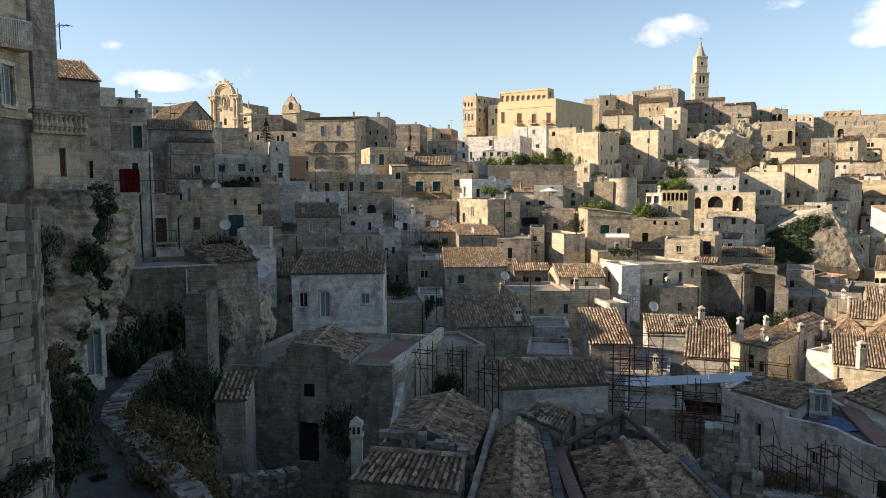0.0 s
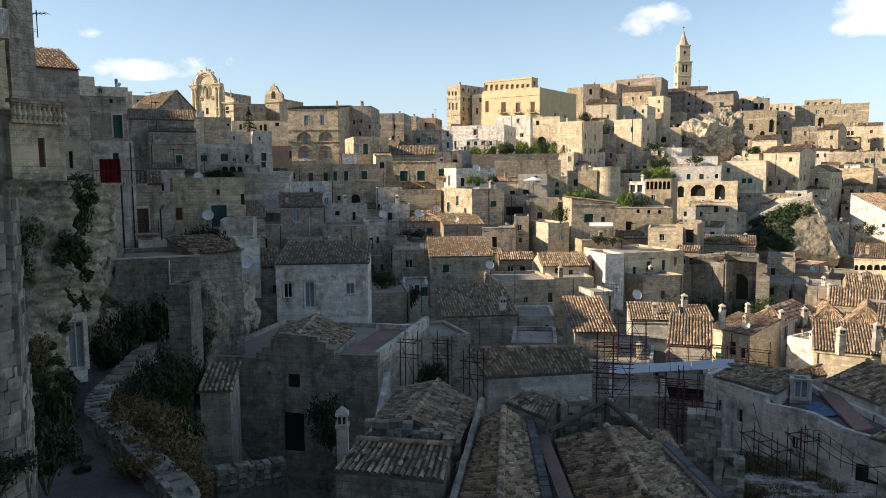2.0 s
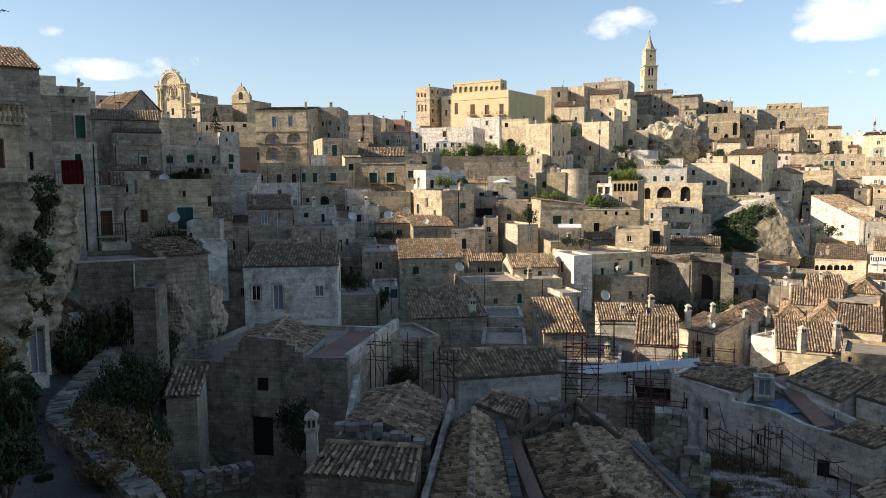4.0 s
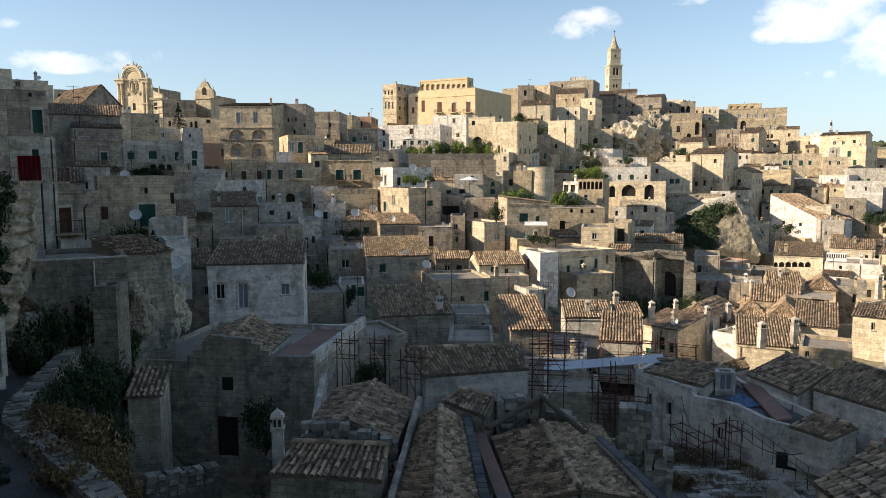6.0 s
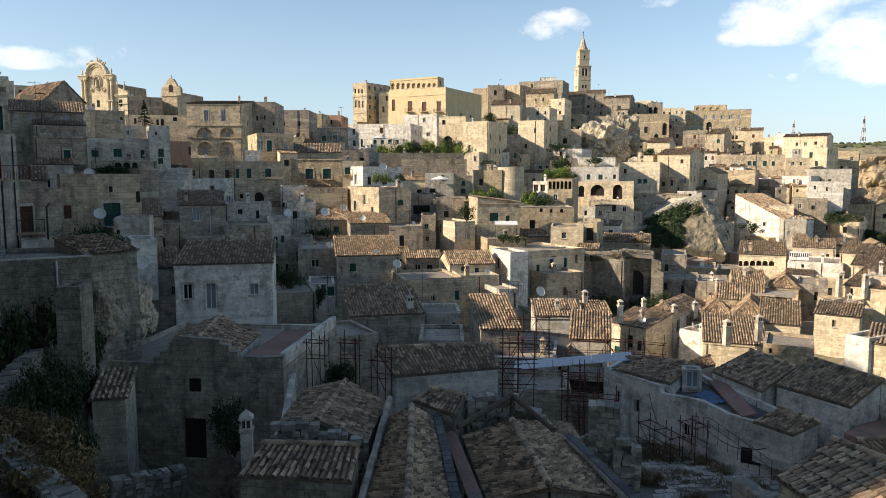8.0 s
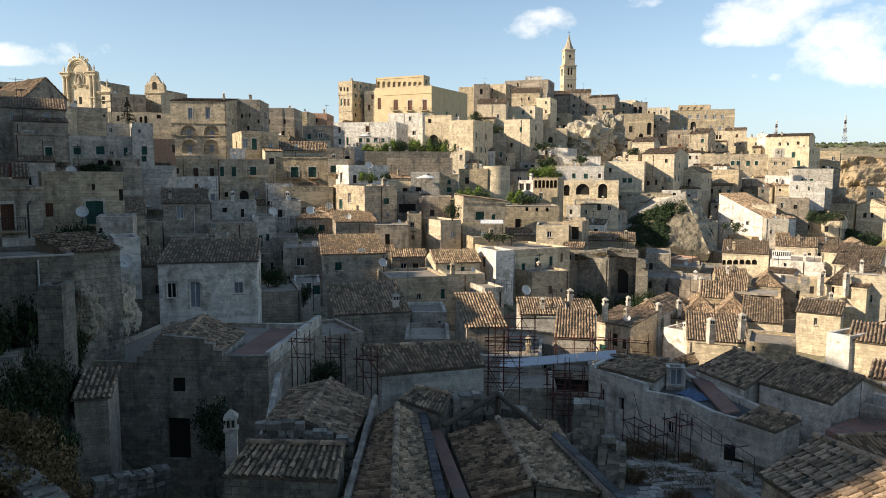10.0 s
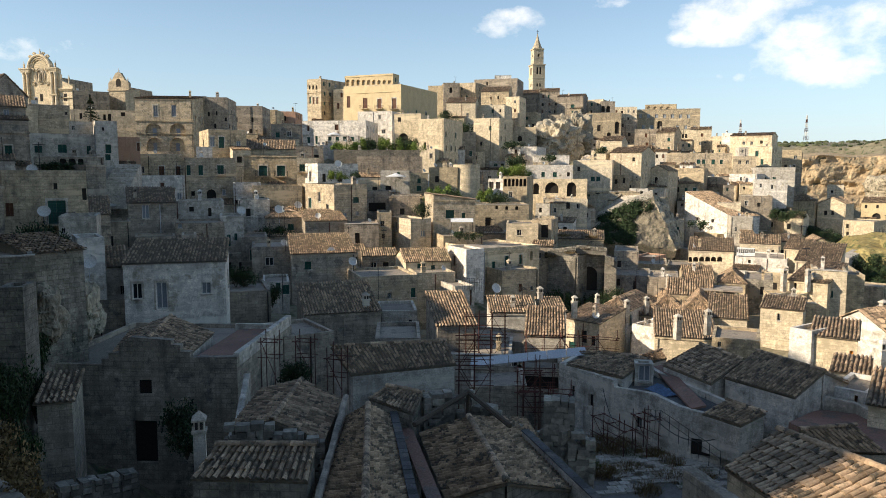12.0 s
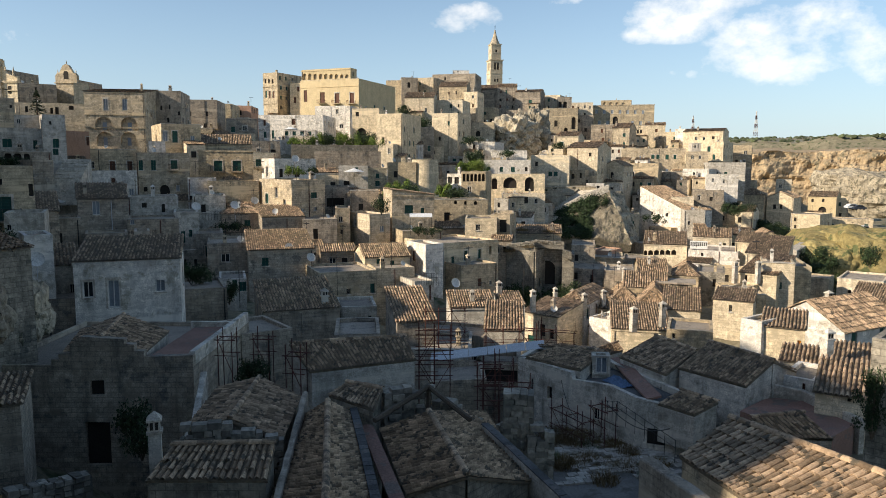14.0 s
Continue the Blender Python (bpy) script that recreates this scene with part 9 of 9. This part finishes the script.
house(27.40, 182.37, 30.37, -5.8, 4.86, 4.1, 2.16, 'flat', 'lime', [(1.19, 0.82, 0.84, 0.69, 'g'), (2.89, 0.86, 0.79, 0.65, 'o')], rise=0.96, side=False, annex=False, foot=5.0, name='small_house', group='small houses on the slope')
house(-20.07, 86.93, 16.82, 29.1, 4.84, 4.4, 3.09, 'flat', 'grey', [(1.24, 1.04, 0.79, 1.05, 'o'), (2.92, 1.0, 0.76, 0.99, 'o')], rise=0.76, side=False, annex=False, foot=5.0, name='small_house', group='small houses on the slope')
house(33.97, 143.65, 16.42, -26.8, 5.02, 3.2, 3.14, 'shed', 'white', [(1.21, 1.28, 0.88, 0.97, 'o'), (2.97, 1.4, 0.82, 0.9, 'o')], rise=0.98, side=False, annex=False, foot=5.0, name='small_house', group='small houses on the slope')
house(98.17, 202.04, 25.84, -10.7, 3.17, 3.9, 2.89, 'gable', 'cream', [(0.7, 1.1, 0.58, 0.92, 'd')], rise=0.54, side=False, annex=False, foot=5.0, name='small_house', group='small houses on the slope')
house(19.49, 172.71, 24.52, -3.2, 5.23, 3.7, 2.34, 'flat', 'cream', [(1.29, 0.89, 0.9, 0.75, 'd'), (3.12, 0.94, 0.85, 0.7, 'o')], rise=0.95, side=False, annex=False, foot=5.0, name='small_house', group='small houses on the slope')
house(78.12, 185.33, 21.37, -10.4, 3.06, 4.1, 2.93, 'gable', 'cream', [(0.68, 1.12, 0.56, 0.93, 'o')], rise=0.78, side=False, annex=False, foot=5.0, name='small_house', group='small houses on the slope')
house(59.18, 167.71, 23.78, -22.8, 4.36, 4.5, 2.14, 'flat', 'white', [(1.04, 0.84, 0.77, 0.67, 'g'), (2.57, 0.9, 0.72, 0.63, 'o')], rise=0.57, side=False, annex=False, foot=5.0, name='small_house', group='small houses on the slope')
house(20.57, 173.74, 27.17, -12.5, 3.62, 4.2, 2.60, 'flat', 'grey', [(0.89, 0.99, 0.63, 0.83, 'd')], rise=0.8, side=False, annex=False, foot=5.0, name='small_house', group='small houses on the slope')
house(108.33, 254.57, 34.32, -37.7, 4.35, 4.1, 2.79, 'gable', 'cream', [(1.01, 1.04, 0.78, 0.9, 'o')], rise=0.87, side=False, annex=False, foot=5.0, name='small_house', group='small houses on the slope')
house(67.16, 175.66, 23.06, -6.7, 4.43, 4.3, 2.95, 'shed', 'cream', [(1.03, 1.13, 0.79, 0.94, 'o')], rise=0.94, side=False, annex=False, foot=5.0, name='small_house', group='small houses on the slope')
house(77.25, 181.85, 19.98, -27.0, 3.71, 3.5, 2.41, 'shed', 'lime', [(0.86, 0.95, 0.66, 0.76, 'o')], rise=0.56, side=False, annex=False, foot=5.0, name='small_house', group='small houses on the slope')
house(32.33, 148.85, 20.14, -28.0, 3.27, 3.6, 3.06, 'flat', 'lime', [(0.77, 1.2, 0.58, 0.96, 'o')], rise=0.92, side=False, annex=False, foot=5.0, name='small_house', group='small houses on the slope')
house(-21.71, 160.07, 32.10, 5.0, 3.93, 4.1, 2.48, 'flat', 'stone', [(1.01, 0.94, 0.66, 0.79, 'd')], rise=0.78, side=False, annex=False, foot=5.0, name='small_house', group='small houses on the slope')
house(82.60, 182.94, 20.04, -25.9, 2.77, 4.2, 2.59, 'gable', 'cream', [(0.62, 1.01, 0.51, 0.82, 'o')], rise=0.56, side=False, annex=False, foot=5.0, name='small_house', group='small houses on the slope')
house(90.46, 234.07, 28.87, -33.2, 2.60, 4.4, 2.23, 'flat', 'white', [(0.59, 0.85, 0.47, 0.71, 'o')], rise=0.95, side=False, annex=False, foot=5.0, name='small_house', group='small houses on the slope')
house(20.13, 94.21, 17.17, -17.3, 2.75, 3.4, 2.76, 'gable', 'grey', [(0.65, 1.09, 0.49, 0.86, 'd'), (1.61, 1.18, 0.46, 0.81, 'o')], rise=0.66, side=False, annex=False, foot=5.0, name='small_house', group='small houses on the slope')
house(74.57, 276.39, 41.07, -8.6, 3.23, 4.2, 2.96, 'gable', 'cream', [(0.75, 1.12, 0.58, 0.95, 'd')], rise=0.69, side=False, annex=False, foot=5.0, name='small_house', group='small houses on the slope')
house(95.79, 232.60, 33.73, -27.7, 3.21, 3.6, 2.80, 'shed', 'grey', [(0.73, 1.05, 0.58, 0.9, 'd')], rise=0.73, side=False, annex=False, foot=5.0, name='small_house', group='small houses on the slope')
house(11.14, 167.56, 29.21, -15.7, 4.00, 3.8, 2.95, 'gable', 'stone', [(0.99, 1.12, 0.69, 0.94, 'd')], rise=0.72, side=False, annex=False, foot=5.0, name='small_house', group='small houses on the slope')
house(72.03, 272.36, 37.61, -29.5, 2.75, 3.7, 2.10, 'shed', 'cream', [(0.65, 0.78, 0.49, 0.68, 'g')], rise=0.78, side=False, annex=False, foot=5.0, name='small_house', group='small houses on the slope')
house(-10.99, 174.38, 34.14, 4.7, 3.68, 4.3, 2.17, 'flat', 'white', [(0.93, 0.83, 0.62, 0.69, 'o')], rise=1.0, side=False, annex=False, foot=5.0, name='small_house', group='small houses on the slope')
house(22.71, 182.76, 31.72, 0.9, 3.62, 3.5, 3.12, 'flat', 'cream', [(0.87, 1.19, 0.63, 1.0, 'o')], rise=1.0, side=False, annex=False, foot=5.0, name='small_house', group='small houses on the slope')
house(-6.38, 93.52, 16.78, 9.8, 4.13, 4.0, 2.76, 'gable', 'cream', [(1.04, 1.01, 0.69, 0.9, 'o'), (2.48, 1.04, 0.66, 0.85, 'o')], rise=0.6, side=False, annex=False, foot=5.0, name='small_house', group='small houses on the slope')
house(123.02, 269.26, 40.08, -33.5, 4.28, 3.5, 2.06, 'flat', 'stone', [(1.01, 0.74, 0.76, 0.67, 'd')], rise=0.78, side=False, annex=False, foot=5.0, name='small_house', group='small houses on the slope')
house(-33.55, 106.94, 23.75, 12.7, 3.15, 4.2, 2.58, 'shed', 'cream', [(0.84, 0.97, 0.51, 0.83, 'd'), (1.94, 1.01, 0.48, 0.78, 'o')], rise=0.95, side=False, annex=False, foot=5.0, name='small_house', group='small houses on the slope')
house(-45.17, 139.52, 30.85, 28.1, 5.02, 3.3, 2.15, 'flat', 'stone', [(1.29, 0.83, 0.83, 0.69, 'g'), (3.04, 0.88, 0.79, 0.65, 'o')], rise=0.96, side=False, annex=False, foot=5.0, name='small_house', group='small houses on the slope')
house(117.66, 229.09, 35.33, -12.1, 3.75, 4.1, 2.63, 'flat', 'lime', [(0.85, 0.99, 0.68, 0.84, 'd')], rise=0.83, side=False, annex=False, foot=5.0, name='small_house', group='small houses on the slope')
house(90.37, 190.46, 22.40, -37.9, 3.30, 4.5, 2.00, 'flat', 'white', [(0.77, 0.79, 0.59, 0.63, 'd')], rise=0.53, side=False, annex=False, foot=5.0, name='small_house', group='small houses on the slope')
house(17.12, 176.59, 32.29, -3.1, 3.22, 4.0, 2.90, 'gable', 'white', [(0.78, 1.1, 0.56, 0.93, 'g')], rise=0.84, side=False, annex=False, foot=5.0, name='small_house', group='small houses on the slope')
house(78.97, 259.34, 38.43, -7.0, 3.46, 4.1, 2.88, 'flat', 'stone', [(0.8, 1.09, 0.62, 0.92, 'd')], rise=0.8, side=False, annex=False, foot=5.0, name='small_house', group='small houses on the slope')
house(-31.19, 165.88, 32.21, 4.6, 2.82, 3.9, 3.14, 'flat', 'grey', [(0.75, 1.2, 0.46, 1.01, 'o')], rise=0.79, side=False, annex=False, foot=5.0, name='small_house', group='small houses on the slope')
house(-23.20, 242.75, 43.36, -8.6, 3.41, 4.3, 3.30, 'shed', 'grey', [(0.88, 1.24, 0.57, 1.06, 'g')], rise=0.94, side=False, annex=False, foot=5.0, name='small_house', group='small houses on the slope')
shrub(18.84, 22.31, 21.50, 0.55, 1.2, 1)
shrub(18.83, 22.32, 20.55, 0.5, 1.0, 1)
tuft(-17.17, 23.00, 21.50, 0.34, 0.19, 'leaf', 'green weeds along the edge of the lane')
tuft(-17.21, 24.90, 21.50, 0.22, 0.37, 'leaf', 'green weeds along the edge of the lane')
tuft(-19.70, 24.22, 21.50, 0.41, 0.34, 'leaf', 'green weeds along the edge of the lane')
tuft(-13.63, 19.13, 21.50, 0.21, 0.25, 'leaf', 'green weeds along the edge of the lane')
tuft(-15.96, 20.27, 21.50, 0.40, 0.38, 'leaf', 'green weeds along the edge of the lane')
tuft(-16.30, 20.24, 21.50, 0.43, 0.22, 'leaf', 'green weeds along the edge of the lane')
tuft(-13.95, 19.33, 21.50, 0.39, 0.32, 'leaf', 'green weeds along the edge of the lane')
tuft(-19.16, 24.02, 21.50, 0.36, 0.24, 'leaf', 'green weeds along the edge of the lane')
tuft(-15.07, 19.44, 21.50, 0.37, 0.26, 'leaf', 'green weeds along the edge of the lane')
tuft(-18.89, 25.53, 21.50, 0.26, 0.24, 'leaf', 'green weeds along the edge of the lane')
tuft(-14.91, 18.60, 21.50, 0.27, 0.35, 'leaf', 'green weeds along the edge of the lane')
tuft(-20.24, 25.28, 21.50, 0.40, 0.25, 'leaf', 'green weeds along the edge of the lane')
tuft(-15.19, 21.58, 21.50, 0.36, 0.17, 'leaf', 'green weeds along the edge of the lane')
tuft(-13.29, 19.47, 21.50, 0.44, 0.16, 'leaf', 'green weeds along the edge of the lane')
tuft(-15.46, 20.10, 21.50, 0.23, 0.24, 'leaf', 'green weeds along the edge of the lane')
tuft(-12.66, 18.78, 21.50, 0.26, 0.30, 'leaf', 'green weeds along the edge of the lane')


def roof_clutter():
    """Chimneys, dishes and aerials on the roofs, as each roof gives room for them."""
    q = random.Random(21)
    for x, y, z, yaw, w, d, h, roof, rise in CLUTTER:
        dist = math.hypot(x, y)
        M = pose(x, y, z, 0, 0, yaw)
        def on(u, v):
            if roof == "flat":
                return M @ Vector((u, v, h - .25))
            return M @ Vector((u, min(v, d * .3), h + rise * min(v, d * .3) / (d if roof.startswith("shed") else d / 2) * (0 if roof in ("gablef", "shedl", "shedr", "hip") else 1)))
        if dist < 45:
            continue
        if q.random() < .42:
            p = on(q.uniform(.8, w - .8), q.uniform(.8, max(.9, d * .45)))
            chimney(*p, q.uniform(.4, 1.0), q.uniform(.35, .55), yaw, q.choice(("lime", "stone", "white", "grey")))
        if q.random() < .22 and dist < 240:
            p = on(q.uniform(.6, w - .6), .7)
            dish(*p, q.uniform(.3, .42), q.uniform(-40, 40))
        if q.random() < .3:
            p = on(q.uniform(.6, w - .6), d * .4)
            antenna(*p, q.uniform(2.0, 3.4), q.uniform(0, 180))


roof_clutter()


def gorge_cliff():
    """The layered cliff on the far side of the gorge, with ledges and caves, under the plateau."""
    na, nz = 260, 46
    bm = bmesh.new()
    V = []
    for j in range(nz + 1):
        row = []
        for i in range(na + 1):
            a = radians(28 + 26 * i / na)
            v = j / nz
            top = 41 + 3.0 * noise.noise(Vector((a * 22, 1.0, 0))) + 2.0 * math.sin(a * 9)
            zz = -6 + (top + 6) * v
            r = 470 + 26 * noise.noise(Vector((a * 10, 3.0, 0))) + 26 * v
            ledge = 5.0 * abs(noise.noise(Vector((a * 14, zz * .16, 2.0)))) + 3.0 * math.floor(v * 5 + .8 * noise.noise(Vector((a * 9, 0, 5)))) / 5 * 4
            rough = 4.5 * noise.fractal(Vector((a * 60, zz * .12, 7.0)), .9, 2.1, 5)
            r += ledge - rough
            row.append(bm.verts.new((r * math.sin(a), r * math.cos(a), zz)))
        V.append(row)
    V.append([bm.verts.new((v.co.x * 1.42, v.co.y * 1.42, v.co.z + 7)) for v in V[-1]])
    for a, b in zip(V, V[1:]):
        for i in range(na):
            bm.faces.new((a[i], a[i + 1], b[i + 1], b[i]))
    tagged(part("gorge_cliff", bm, "rock_ochre"), "layered ochre limestone cliff across the gorge", "cliff", kind="structure")


material("rock_ochre", (0.42, 0.31, 0.185), 0.35, bump=1.0, scale=0.06, grain=0.5, stain=0.6, patch=(0.2, 0.17, 0.11), stain_col=(0.12, 0.1, 0.07))
gorge_cliff()


# ---- hillside ----
def hill():
    B = np.array(BASES)
    EXTRA = [(0, 6, 15), (-8, 14, 15), (6, 9, 15), (-9, 30, 11.5), (-12, 27, 12), (-5, 26, 13), (-12, 33, 12), (0, -10, 28), (-20, -20, 30), (20, -20, 26), (60, 0, 8), (-60, 0, 34), (-120, 60, 45), (-60, -60, 40), (60, -60, 20), (150, 60, 2), (0, -200, 50), (-300, 0, 60), (200, -200, 30)]
    B = np.vstack([B, np.array(EXTRA, float)])
    rad = np.concatenate([[0.5], np.geomspace(3, 420, 150), np.geomspace(440, 4800, 40)])
    az = np.radians(np.concatenate([np.linspace(-60, 60, 300), np.linspace(63, 297, 60)]))
    RR, AA = np.meshgrid(rad, az, indexing="ij")
    X, Y = RR * np.sin(AA), RR * np.cos(AA)
    Z = np.zeros_like(X)
    for i in range(X.shape[0]):
        dx = X[i][:, None] - B[None, :, 0]
        dy = Y[i][:, None] - B[None, :, 1]
        wgt = 1.0 / (dx * dx + dy * dy + 4.0) ** 1.9
        m = (wgt * B[None, :, 2]).sum(1) / wgt.sum(1)
        wgt = wgt * np.exp(np.clip((m[:, None] - B[None, :, 2]) / 3.5, -6, 4))
        Z[i] = (wgt * B[None, :, 2]).sum(1) / wgt.sum(1) - 0.9
    # the plateau across the gorge
    deg = np.degrees(AA)
    far = np.clip((RR - 300) / 120, 0, 1)
    rimd = 560 + 60 * np.sin(AA * 5) + 18 * np.sin(AA * 17)
    k = np.clip((RR - rimd) / 90, 0, 1)
    step = np.round(k * 3.0) / 3.0 * 0.6 + k * 0.4
    plateau = 8 + step * 40 + np.clip((RR - rimd) / 900, 0, 1) * 34
    right = ((deg > 12) & (deg < 120)) * 1.0
    Zf = np.where(right > 0.5, plateau, Z * (1 - far) + far * (Z - (RR - 420).clip(0) * 0.03))
    Z = Z * (1 - far) + Zf * far
    Z = np.where(RR > 1500, np.minimum(Z, 84), Z)
    n = np.vectorize(lambda x, y, r: noise.fractal(Vector((x / (8 + r * .05), y / (8 + r * .05), 0)), 1.0, 2.0, 4) * (0.15 + min(r, 900) * 0.004))(X, Y, RR)
    Z += n
    nr, na = X.shape
    q = random.Random(4)
    sc = bmesh.new()
    pool = [(i, j) for i in range(nr) for j in range(na) if 430 < RR[i, j] < 1500 and 10 < deg[i, j] < 50]
    for _ in range(1500):
        i, j = q.choice(pool)
        s = q.uniform(.8, 2.6) * (0.6 + RR[i, j] / 1100)
        bmesh.ops.create_icosphere(sc, subdivisions=1, radius=s, matrix=Matrix.Translation((X[i, j] + q.uniform(-6, 6), Y[i, j] + q.uniform(-6, 6), Z[i, j] + s * .2)) @ Matrix.Diagonal((1, 1, .6, 1)))
    for v in sc.verts:
        v.co += Vector((q.gauss(0, .3), q.gauss(0, .3), q.gauss(0, .25)))
    tagged(part("scrub", sc, "leaf_far"), "scattered low scrub on the far plateau", "scrub", kind="stuff")
    verts = np.stack([X, Y, Z], -1).reshape(-1, 3)
    idx = np.arange(nr * na).reshape(nr, na)
    a, b = idx[:-1], idx[1:]
    faces = np.stack([a, np.roll(a, -1, 1), np.roll(b, -1, 1), b], -1).reshape(-1, 4)
    me = bpy.data.meshes.new("ground")
    me.from_pydata(verts.tolist(), [], faces.tolist())
    me.materials.append(MATS["ground_dry"])
    ob = new("ground", me)
    tagged(ob, "dry stony hillside and plateau with sparse scrub", "ground", kind="structure")


material("leaf_far", (0.085, 0.1, 0.05), 0.35, rough=0.9, island=True, bump=0.0)
hill()
